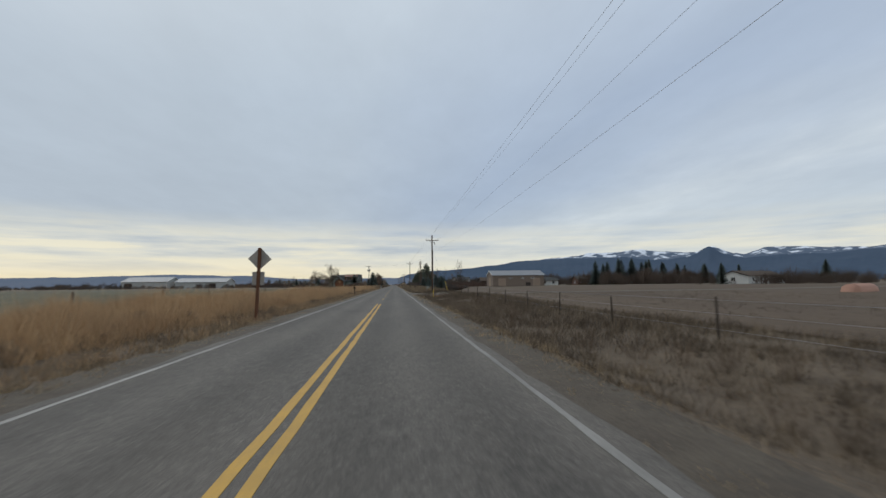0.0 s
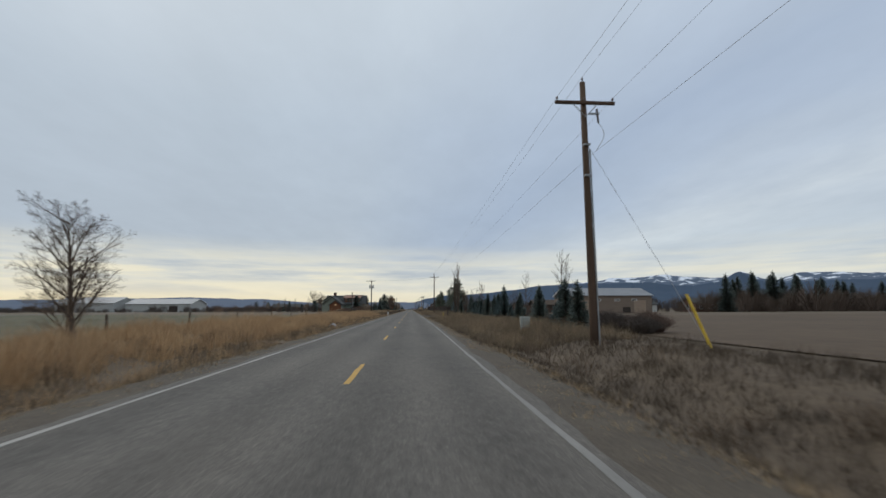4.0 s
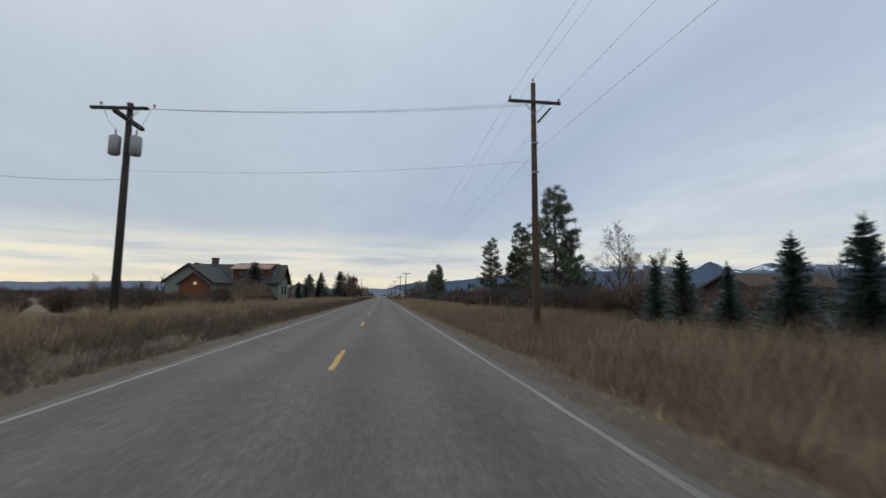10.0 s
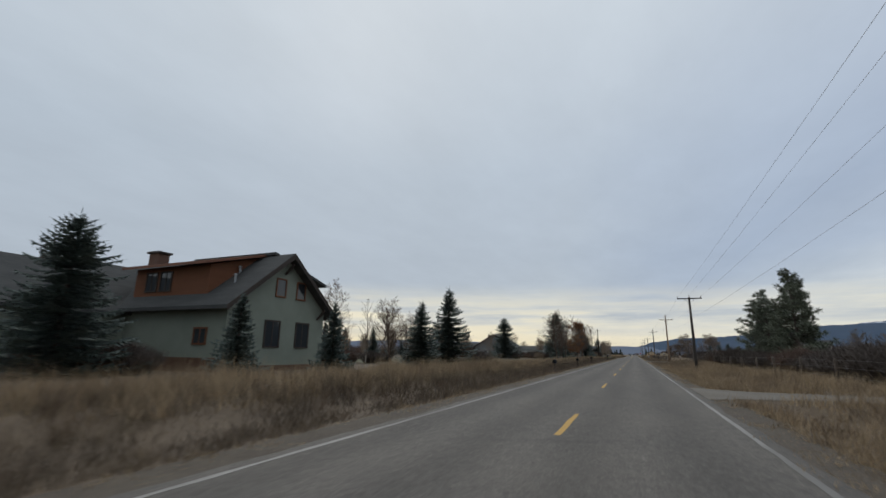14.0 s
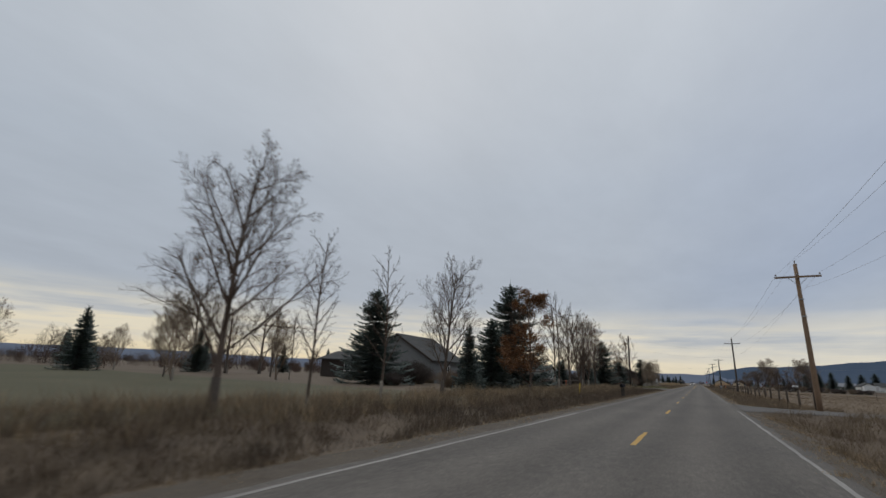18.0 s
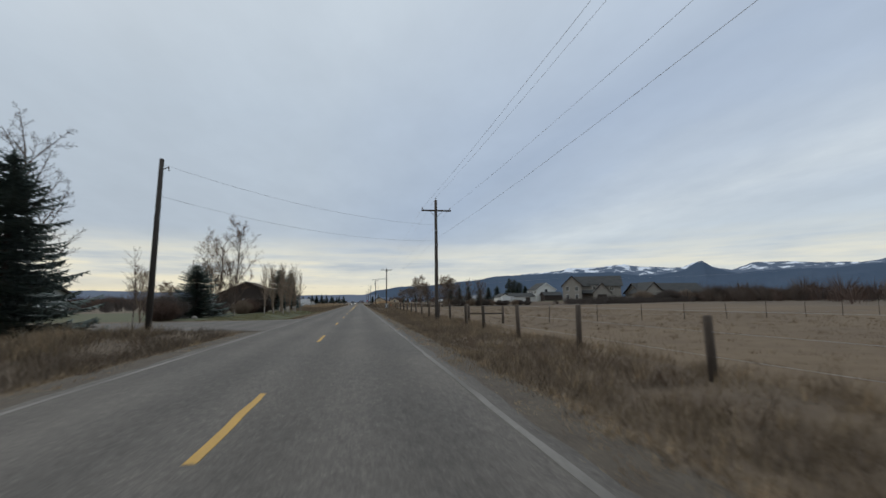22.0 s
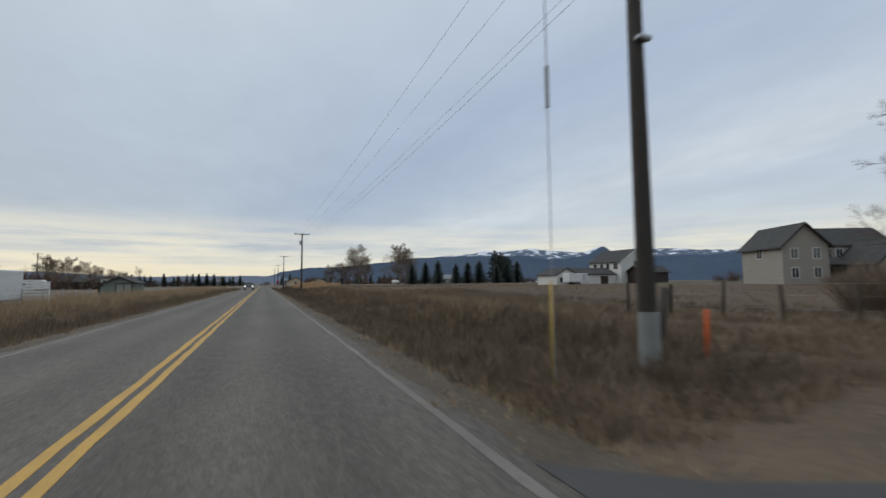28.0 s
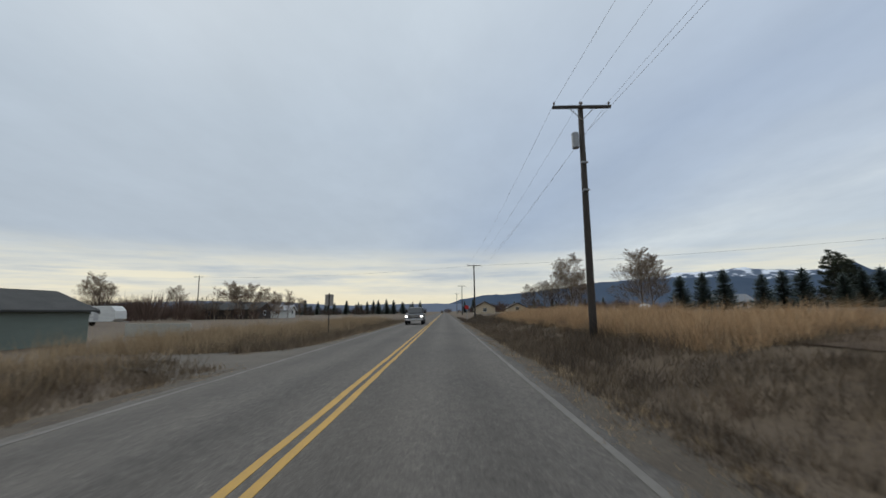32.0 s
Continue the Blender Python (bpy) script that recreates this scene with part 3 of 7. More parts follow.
patch("pasture_field", -420, -13.5, wob(-40), wob(212), "green", "olive green winter pasture", "field", 0.05, 6)
patch("plowed_field", 13, 300, wob(-60), wob(90), "stubble", "dull brown stubble field", "field", 0.05, 5)
patch("plowed_field", 13, 120, wob(99), wob(178), "stubble", "dull brown stubble field", "field", 0.05, 4)
patch("hay_pasture", 9.0, 76, wob(392), wob(518), "pasture", "tan grazed hay pasture", "field", 0.016, 4)
patch("hay_pasture", 9.5, 160, wob(528, 1), wob(700), "stubble", "tan mown field", "field", 0.045, 5)
patch("meadow", -75, -9.5, wob(322), wob(380), "green", "olive green meadow", "field", 0.045, 4)
patch("lawn", -45, -4.1, wob(461), wob(503), "lawn", "short green lawn", "lawn", 0.025, 4)


# ---- power line ----
def xarm(parent, z, half, material, tilt=0.0, pins=3):
    part("crossarm", box(-half, -0.06, z - 0.06, half, 0.06, z + 0.06).turned(pose(0, -0.19, 0, 0, tilt)), material, parent)
    for s in (-1, 1):
        part("brace", Geo().tube([(s * half * 0.42, -0.2, z - 0.05), (0, -0.2, z - 0.62)], [0.018, 0.018], 6), "steel", parent)
    for i in range(pins):
        x = -half + 0.08 + i * (2 * half - 0.16) / (pins - 1)
        part("insulator", Geo().tube([(x, -0.19, z + 0.06), (x, -0.19, z + 0.12), (x, -0.19, z + 0.13), (x, -0.19, z + 0.2), (x, -0.19, z + 0.24)], [0.015, 0.015, 0.045, 0.055, 0.03], 8), "porcelain", parent)


def pole(x, y, h, arm, half, label, wood="pole", lean=0.0, base=None):
    p = thing("utility_pole", label, "utility pole", pose(x, y, gz(x, y) if base is None else base, 0, lean, 0), "power line poles")
    part("shaft", Geo().tube([(0, 0, -0.4), (0, 0, 1), (0, 0, h * 0.5), (0, 0, h)], [0.17, 0.165, 0.145, 0.115], 12), wood, p, smooth=True)
    if half:
        xarm(p, arm, half, wood)
    part("top_pin", Geo().tube([(0, 0, h), (0, 0, h + 0.12), (0, 0, h + 0.14), (0, 0, h + 0.24)], [0.02, 0.02, 0.05, 0.03], 8), "porcelain", p)
    for z in (h * 0.62, h * 0.74):
        part("cable_clamp", box(-0.14, -0.24, z, 0.14, -0.12, z + 0.07), "steel", p)
    return p


P = {}
PLAN = [  # y, x, height, arm height, half arm
    ("z", 4, 8.5, 10.8, 9.8, 1.25), ("a", 116.2, 8.45, 10.95, 9.95, 1.28), ("b", 228.1, 7.87, 11.5, 10.5, 1.27), ("c", 342.2, 7.85, 8.1, 7.95, 1.3), ("d", 390.4, 8.1, 9.7, 8.75, 1.3),
    ("f", 457.3, 7.84, 10.05, 9.1, 1.28), ("g", 527.7, 7.75, 9.3, 8.95, 1.3), ("i", 605.7, 7.85, 10.4, 10.3, 1.3), ("j", 674.4, 7.5, 10.3, 10.2, 1.3), ("k", 745, 7.8, 10.2, 10.1, 1.3), ("l", 815, 7.8, 10.2, 10.1, 1.3)]
for nm, y, x, h, arm, half in PLAN:
    dark = nm in "cgijkl"
    P[nm] = pole(x, y, h - gz(x, y), arm - gz(x, y), half, "tall dark treated power pole with a crossarm" if dark else ("tall tan weathered wooden power pole with a crossarm" if nm == "d" else "tall brown wooden power pole with a crossarm"), "darkpole" if dark else ("greypole" if nm == "f" else "tanpole" if nm == "d" else "pole"))


def cable(pts, sag, r=0.0055, parent=None, name="power_line", n=10):
    run = [Vector(pts[0])]
    for a, b in zip(pts[:-1], pts[1:]):
        a, b = Vector(a), Vector(b)
        run += [a.lerp(b, i / n) - Vector((0, 0, sag * 4 * (i / n) * (1 - i / n))) for i in range(1, n + 1)]
    g = Geo().tube(run, [r] * len(run), 4, False)
    if parent:
        return part(name, g, "wire", parent)
    return single(name, g, "wire", "thin dark overhead power line between poles", "power line", "overhead lines")


for dxx, dz, sag, up in ((-1.2, 0.22, 0.8, 0), (1.2, 0.22, 0.8, 0), (0, 0.24, 0.75, 1)):
    cable([(x + dxx, y - 0.19, (h if up else arm) + dz) for nm, y, x, h, arm, half in PLAN], sag)
LOW_CLAMP = {"d": -0.85, "g": -1.2, "i": -1.2, "j": -1.2, "k": -1.2, "l": -1.2}
cable([(x + 0.12, y - 0.19, arm + LOW_CLAMP.get(nm, -2.3)) for nm, y, x, h, arm, half in PLAN], 0.9)

# pole with a cut-out and loops of cable, and its guy
def fitting_a(p, h):
    part("cutout_bracket", box(0.1, -0.3, h - 1.75, 0.55, -0.22, h - 1.69), "steel", p)
    part("cutout", Geo().tube([(0.5, -0.26, h - 2.1), (0.46, -0.26, h - 1.5)], [0.045, 0.045], 8), "porcelain", p)
    loop = [(0.5 + 0.22 * math.sin(i * 0.35), -0.26, h - 2.1 - 0.11 * i) for i in range(12)]
    part("cable_loop", Geo().tube(loop, [0.014] * 12, 5), "wire", p)
    part("conduit", Geo().tube([(0.17, -0.1, 0), (0.15, -0.1, h - 3.2)], [0.035, 0.035], 8), "steel", p)


fitting_a(P["a"], 11.2)
part("guy_guard", Geo().tube([(2.6, -3.2, 0.1), (2.2, -2.7, 1.9)], [0.05, 0.05], 8), mat("yellow_plastic", (0.62, 0.42, 0.04), (0.55, 0.37, 0.04), 0.5, 2.0, bump=0.05), P["a"], "yellow plastic guy guard")
cable([(2.6, -3.2, 0.1), (0, 0, 8.4)], 0, 0.008, P["a"], "guy_wire", 3)
M["yellowplastic"] = bpy.data.materials["yellow_plastic"]
for s, zz in ((1, 9.6),):
    part("arm_brace", Geo().tube([(0.1, -0.25, zz), (0.75, -0.25, zz + 0.75)], [0.045, 0.045], 6), "pole", P["b"])
# pole with a long side bar that carries a thin mast wire
part("side_bar", box(-2.02, -0.05, 6.93, 0, 0.05, 7.03), "steel", P["g"])
cable([(-1.97, 0, 7.0), (-1.97, 0, 5.1)], 0, 0.012, P["g"], "hanging_wire", 2)
part("coupling", Geo().tube([(-1.97, 0, 5.1), (-1.97, 0, 4.4)], [0.035, 0.035], 8), "steel", P["g"])
cable([(-1.97, 0, 4.4), (-1.97, 0, 0.0)], 0, 0.010, P["g"], "hanging_wire", 2)
part("guy_guard", Geo().tube([(-1.97, 0.03, -0.1), (-1.97, 0.03, 1.55)], [0.022, 0.022], 8), "yellowplastic", P["g"], "slim yellow plastic guy guard", True)
part("post_sleeve", Geo().tube([(0, -0.03, 0), (0, -0.03, 1.0)], [0.187, 0.182], 12), mat("grey_plastic", (0.25, 0.26, 0.25), (0.21, 0.215, 0.21), 0.6, 3.0), P["g"], "grey plastic cable sleeve")
part("transformer", Geo().tube([(-0.33, -0.1, 8.3), (-0.33, -0.1, 8.35), (-0.33, -0.1, 9.0), (-0.33, -0.1, 9.05)], [0.1, 0.16, 0.16, 0.1], 12), "steel", P["i"], "small grey transformer can")

# transformer pole with its service pole, on the other side
tp = thing("transformer_pole", "grey utility pole with two transformer cans", "utility pole", pose(-10.2, 229, gz(-10.2, 229)), "power line poles")
part("shaft", Geo().tube([(0, 0, -0.4), (0, 0, 5), (0, 0, 9.6)], [0.17, 0.15, 0.12], 12), "darkpole", tp, smooth=True)
xarm(tp, 9.3, 1.15, "darkpole", -2)
part("crossarm", box(-0.08, -1.1, 8.75, 0.08, 1.1, 8.9), "darkpole", tp)
for s in (-1, 1):
    can = part("transformer", Geo().tube([(s * 0.42, -0.15, 7.2), (s * 0.42, -0.15, 7.25), (s * 0.42, -0.15, 8.0), (s * 0.42, -0.15, 8.08)], [0.17, 0.23, 0.23, 0.14], 14), "steel", tp, "grey transformer can", True)
    part("bushing", Geo().tube([(s * 0.42, -0.15, 8.08), (s * 0.42, -0.15, 8.35)], [0.04, 0.025], 8), "porcelain", can)
    part("jumper", Geo().tube([(s * 0.42, -0.15, 8.35), (s * 0.75, -0.2, 8.75), (s * 0.95, -0.2, 9.3)], [0.01] * 3, 4), "wire", tp)
sp = thing("service_pole", "short weathered service pole", "utility pole", pose(-15.4, 227, gz(-15.4, 227)))
part("shaft", Geo().tube([(0, 0, -0.4), (0, 0, 6.1)], [0.13, 0.11], 10), "darkpole", sp, smooth=True)
part("riser", Geo().tube([(0.14, -0.1, 0), (0.14, -0.1, 5.2), (0.25, -0.1, 5.5), (0.3, -0.1, 5.3)], [0.025] * 4, 6), "steel", sp)
cable([(-10.2, 229, 6.3), (-15.4, 227, 5.95)], 0.15, 0.010)
for x0, dz in ((-1.1, 0.2), (0, 0.2), (1.1, 0.2), (0, -2.6)):
    cable([(7.87 + x0 * 0.5, 228.1, 10.3 + dz - (0 if dz > 0 else 0)), (-10.2 + x0 * 0.4, 229, 9.3 + dz)], 0.3, 0.006)
npole = thing("service_pole", "tall dark utility pole without a crossarm", "utility pole", pose(-10.07, 447.6, gz(-10, 447), 0, 1.0, 0))
part("shaft", Geo().tube([(0, 0, -0.4), (0, 0, 5), (0, 0, 9.8)], [0.17, 0.15, 0.12], 12), "darkpole", npole, smooth=True)
part("insulator", Geo().tube([(0.12, 0, 9.2), (0.4, 0, 9.35), (0.42, 0, 9.1)], [0.03, 0.045, 0.03], 8), "porcelain", npole)
for z0, z1 in ((9.5, 7.9), (7.6, 6.5)):
    cable([(-10.0, 447.6, z0), (7.84, 457.3, z1)], 0.7, 0.008)


# ---- trees ----
def frond(g, rnd, p, d, length, droop, rise, fat=1.0):
    """One spruce bough: a spine that sags and lifts its tip, with slim sprays of needles along it."""
    side = Vector((-d.y, d.x, 0))
    n = max(4, int(length / (0.14 * fat)))
    prev = p
    for i in range(1, n + 1):
        s = i / n
        q = p + d * (length * s) + Vector((0, 0, length * (rise * s - droop * s * (1.45 - s))))
        wdt = fat * min(0.62, 0.36 * length * (1.0 - s) ** 0.7 + 0.09)
        for sg in (-1, 1):
            for k in range(2):
                wv = wdt * rnd.uniform(0.45, 1.15)
                a = prev.lerp(q, rnd.uniform(0, 1))
                tip = a + side * (sg * wv * 0.85) + d * (wv * rnd.uniform(0.35, 0.9)) + Vector((0, 0, rnd.uniform(-0.42, 0.1) * wv))
                b = d * (0.055 * fat) + Vector((0, 0, 0.02 * fat))
                g.add([tuple(a - b), tuple(a + b), tuple(tip)], [(0, 1, 2)])
        hang = prev.lerp(q, 0.5) + d * 0.05 + side * rnd.uniform(-0.06, 0.06) - Vector((0, 0, fat * rnd.uniform(0.06, 0.2)))
        g.add([tuple(prev), tuple(q + Vector((0, 0, 0.03))), tuple(hang)], [(0, 1, 2)])
        prev = q
    e = prev + d * (0.16 * fat) + Vector((0, 0, 0.05 * fat))
    g.add([tuple(prev + side * 0.03), tuple(prev - side * 0.03), tuple(e)], [(0, 1, 2)])


def spruce_geo(seed, h, r, skirt=0.04, gap=0.0, lean=0.8):
    rnd = random.Random(seed)
    g = Geo()
    fat = 1.0 + 0.06 * max(0.0, h - 4)
    z = skirt * h
    while z < h * 0.94:
        t = 1 - z / h
        whorl = r * (t ** lean) * rnd.uniform(0.85, 1.08) + 0.10
        cnt = 10 if t > 0.45 else (8 if t > 0.18 else 5)
        a0 = rnd.uniform(0, 6.28)
        for k in range(cnt):
            if rnd.random() < gap:
                continue
            a = a0 + 6.283 * k / cnt + rnd.uniform(-0.28, 0.28)
            d = Vector((math.cos(a), math.sin(a), 0))
            low = t > 0.35
            frond(g, rnd, Vector((0, 0, z + rnd.uniform(-0.012, 0.012) * h)), d, whorl * rnd.uniform(0.72, 1.15), 0.42 if low else 0.18, 0.20 if low else 0.62 - 0.8 * t, fat)
        for k in range(6 if t > 0.2 else 3):
            a = rnd.uniform(0, 6.283)
            d = Vector((math.cos(a), math.sin(a), 0))
            frond(g, rnd, Vector((0, 0, z + rnd.uniform(0.01, 0.04) * h)), d, whorl * rnd.uniform(0.4, 0.85), 0.25, 0.2, fat)
        z += max(0.17, 0.043 * h * (0.55 + t * 0.65))
    top = [(0, 0, h * 0.86), (0.01 * h, 0, h * 0.97), (0.012 * h, 0, h * 1.04)]
    g.tube(top, [0.045, 0.03, 0.006], 4)
    for i in range(9):
        a = rnd.uniform(0, 6.283)
        zt = h * rnd.uniform(0.9, 0.99)
        L = 0.05 * h * rnd.uniform(0.6, 1.3)
        g.add([(0, 0, zt - 0.05), (0, 0, zt + 0.03), (L * math.cos(a), L * math.sin(a), zt + L * 0.8)], [(0, 1, 2)])
    return g


def make_tree(name, label, crown, trunk, cm, tm, group=""):
    o = thing(name, label, "tree", None, group)
    part("trunk", trunk, tm, o, smooth=True)
    part("crown", crown, cm, o)
    return o


def trunk_geo(h, r, top=0.95):
    return Geo().tube([(0, 0, -0.2), (0, 0, 0.2), (0, 0, h * 0.5), (0, 0, h * top)], [r * 1.25, r, r * 0.55, r * 0.12], 8)


SPRUCE = [make_tree("spruce_tree", "dark green spruce with layered drooping boughs", spruce_geo(s, h, r, sk, gp, ln), trunk_geo(h, 0.02 * h + 0.03), cm, "bark", "spruces") for s, h, r, sk, gp, ln, cm in
          ((1, 4.0, 1.3, 0.04, 0.22, 1.1, "needle"), (2, 4.0, 1.15, 0.05, 0.26, 1.0, "needle"), (3, 4.0, 1.45, 0.03, 0.18, 1.15, "blueneedle"), (4, 9.0, 3.1, 0.03, 0.06, 0.85, "needle"), (5, 10.0, 4.2, 0.03, 0.06, 0.68, "needle"))]
USED = set()


def place(proto, x, y, h, ph, rot=0.0, label=None, wide=1.0):
    """Puts a tree at its place; the first use moves the model itself."""
    s = h / ph
    m = pose(x, y, gz(x, y), 0, 0, rot) @ Matrix.Diagonal((s * wide, s * wide, s, 1))
    if proto.name not in USED:
        USED.add(proto.name)
        proto.matrix_world = m
        o = proto
    else:
        keep = proto.scale.copy()
        proto.scale = (1, 1, 1)
        o = copy_thing(proto, pose(0, 0, 0))
        proto.scale = keep
        o.matrix_basis = m
    if label:
        o["label"] = label
    return o


def spruce(x, y, h, kind=None, label=None, wide=1.0):
    rnd = random.Random(int(x * 31 + y * 17))
    k = kind if kind is not None else (rnd.choice((0, 1, 2)) if h < 6.5 else rnd.choice((3, 3, 4)))
    return place(SPRUCE[k], x, y, h, (4, 4, 4, 9, 10)[k], rnd.uniform(0, 360), label, wide * rnd.uniform(0.88, 1.1))


def limb(g, rnd, p, d, length, r, depth, P_):
    """A limb that forks into thinner ones."""
    n = 3 if depth > 1 else 2
    pts, rads = [p], [r]
    q = p
    dd = d.copy()
    for i in range(n):
        dd = (dd + Vector((rnd.uniform(-1, 1), rnd.uniform(-1, 1), rnd.uniform(-0.6, 1) + P_["up"])) * P_["bend"]).normalized()
        q = q + dd * (length / n)
        pts.append(q)
        rads.append(max(P_["tip"] * 0.8, r * (1 - 0.72 * (i + 1) / n)))
    g.tube(pts, rads, 5 if depth >= P_["depth"] - 1 else 3, False)
    if depth <= 0:
        P_["ends"].append(q)
        return
    turn = rnd.uniform(0, 6.283)
    kids = P_["kids"][min(depth, len(P_["kids"]) - 1)]
    for k in range(kids):
        s = P_["low"] + (1 - P_["low"]) * (k + rnd.uniform(0.2, 0.9)) / kids if depth == P_["depth"] else 0.18 + 0.8 * (k + rnd.uniform(0.1, 0.9)) / kids
        i = min(n - 1, int(s * n))
        at = pts[i].lerp(pts[i + 1], s * n - i)
        a = turn + k * 2.4 + rnd.uniform(-0.5, 0.5)
        o = dd.orthogonal().normalized()
        o.rotate(Matrix.Rotation(a, 3, dd))
        spread = P_["spread"] * rnd.uniform(0.7, 1.25)
        nd = (dd * math.cos(spread) + o * math.sin(spread)).normalized()
        shrink = P_["len"] * rnd.uniform(0.75, 1.1) * (1.2 - 0.62 * s if depth == P_["depth"] else 1.25 - 0.75 * s)
        limb(g, rnd, at, nd, length * shrink, max(P_["tip"], r * 0.46 * (1.1 - 0.55 * s)), depth - 1, P_)


def bare_geo(seed, h, ends, **kw):
    P_ = dict(ends=ends, depth=4, kids=[0, 6, 6, 6, 11], spread=0.75, bend=0.13, up=0.25, len=0.50, low=0.25, tip=0.0045, r=0.013)
    P_.update(kw)
    rnd = random.Random(seed)
    g = Geo()
    r = P_["r"] * h
    limb(g, rnd, Vector((0, 0, -0.1)), Vector((P_.get("lean", 0.0), 0, 1)).normalized(), h * P_.get("trunk", 0.86), r, P_["depth"], P_)
    return g


BARE = {}


def bare_kind(key, label, h, tm, cm, seed, **kw):
    o = thing("bare_tree", label, "tree", None, "leafless trees")
    ends = []
    few, each = kw.pop("leaves", 0), kw.pop("each", 3)
    part("crown", bare_geo(seed, h, ends, **kw), cm, o)
    if few:
        rl, lv = random.Random(seed), Geo()
        pool = [e for e in ends if e.z > 0.2 * h and math.sin(e.x * 1.1 + e.z * 0.9) > -0.2]
        for q in rl.sample(pool, min(few, len(pool))):
            for k in range(each):
                c = q + Vector((rl.gauss(0, 0.12), rl.gauss(0, 0.12), rl.gauss(-0.05, 0.12)))
                a, b = Vector((rl.gauss(0, 1), rl.gauss(0, 1), rl.gauss(0, 1))).normalized() * 0.05, Vector((rl.gauss(0, 1), rl.gauss(0, 1), rl.gauss(0, 1))).normalized() * 0.035
                lv.add([tuple(c - a), tuple(c + b), tuple(c + a), tuple(c - b)], [(0, 1, 2, 3)])
        part("leaves", lv, "rustleaf", o, "withered rust-brown leaves")
    r = kw.get("r", 0.018) * h
    part("trunk", Geo().tube([(0, 0, -0.2), (0, 0, 0.15), (0, 0, 0.12 * h)], [r * 1.5, r * 1.12, r * 1.02], 8), tm, o, smooth=True)
    BARE[key] = (o, h)


bare_kind("spread", "bare spreading deciduous tree with fine twigs", 6.0, "bark", "twig", 11, depth=4, kids=[0, 6, 6, 7, 10], spread=0.85, len=0.60, low=0.12, trunk=0.66, bend=0.10, up=0.18, r=0.015, tip=0.004)
bare_kind("tall", "tall bare deciduous tree with rising limbs", 12.0, "bark", "twig", 12, depth=4, kids=[0, 6, 6, 7, 17], spread=0.68, len=0.42, low=0.16, up=0.16, tip=0.006, bend=0.09, r=0.011)
bare_kind("aspen", "slender bare aspen with pale bark", 9.0, "palebark", "twig", 13, depth=4, kids=[0, 4, 5, 6, 20], spread=0.66, len=0.30, low=0.22, up=0.16, r=0.0085, tip=0.005, bend=0.07)
bare_kind("poplar", "tall narrow columnar poplar without leaves", 11.0, "bark", "twig", 14, depth=3, kids=[0, 6, 7, 23], spread=0.24, len=0.36, low=0.04, up=0.6, r=0.010, tip=0.006, bend=0.07)
bare_kind("clump", "pale multi-stemmed leafless tree clump", 7.0, "palebark", "paletwig", 15, depth=4, kids=[0, 6, 6, 6, 13], spread=0.48, len=0.60, low=0.03, up=0.4, trunk=0.55, r=0.011, tip=0.005)
bare_kind("cottonwood", "broad bare cottonwood with dense fine twigs", 12.0, "bark", "paletwig", 16, depth=4, kids=[0, 7, 8, 9, 18], spread=0.58, len=0.52, low=0.03, up=0.40, trunk=0.76, tip=0.009, bend=0.09, r=0.009)


bare_kind("birch", "slender white-barked birch without leaves", 8.0, "birch", "paletwig", 23, depth=4, kids=[0, 3, 5, 7, 20], spread=0.46, len=0.30, low=0.25, up=0.5, r=0.0062, tip=0.0045, bend=0.06)
bare_kind("leafy", "bare aspen with few withered leaves remaining", 9.0, "palebark", "twig", 17, depth=4, kids=[0, 6, 7, 7, 20], spread=0.70, len=0.42, low=0.12, up=0.2, r=0.009, tip=0.0055, bend=0.09, leaves=320)
bare_kind("leafpoplar", "columnar poplar with few withered leaves remaining", 11.0, "bark", "twig", 18, depth=3, kids=[0, 6, 8, 24], spread=0.27, len=0.36, low=0.04, up=0.6, r=0.011, tip=0.006, bend=0.08, leaves=300)
bare_kind("broad", "large leaning bare tree with wide fine twigs", 9.5, "bark", "twig", 19, depth=4, kids=[0, 7, 8, 8, 18], spread=0.72, len=0.50, low=0.17, up=0.26, tip=0.0042, bend=0.10, r=0.0155, trunk=0.88, lean=0.12, leaves=60)
bare_kind("rusty", "bare-limbed tree thick with rust-brown leaves", 8.0, "bark", "twig", 29, depth=4, kids=[0, 5, 6, 7, 18], spread=0.72, len=0.44, low=0.10, up=0.2, tip=0.005, bend=0.09, r=0.011, leaves=1900, each=9)


def bare(key, x, y, h, label=None, wide=1.0):
    o, ph = BARE[key]
    return place(o, x, y, h, ph, (x * 57 + y * 23) % 360, label, wide)


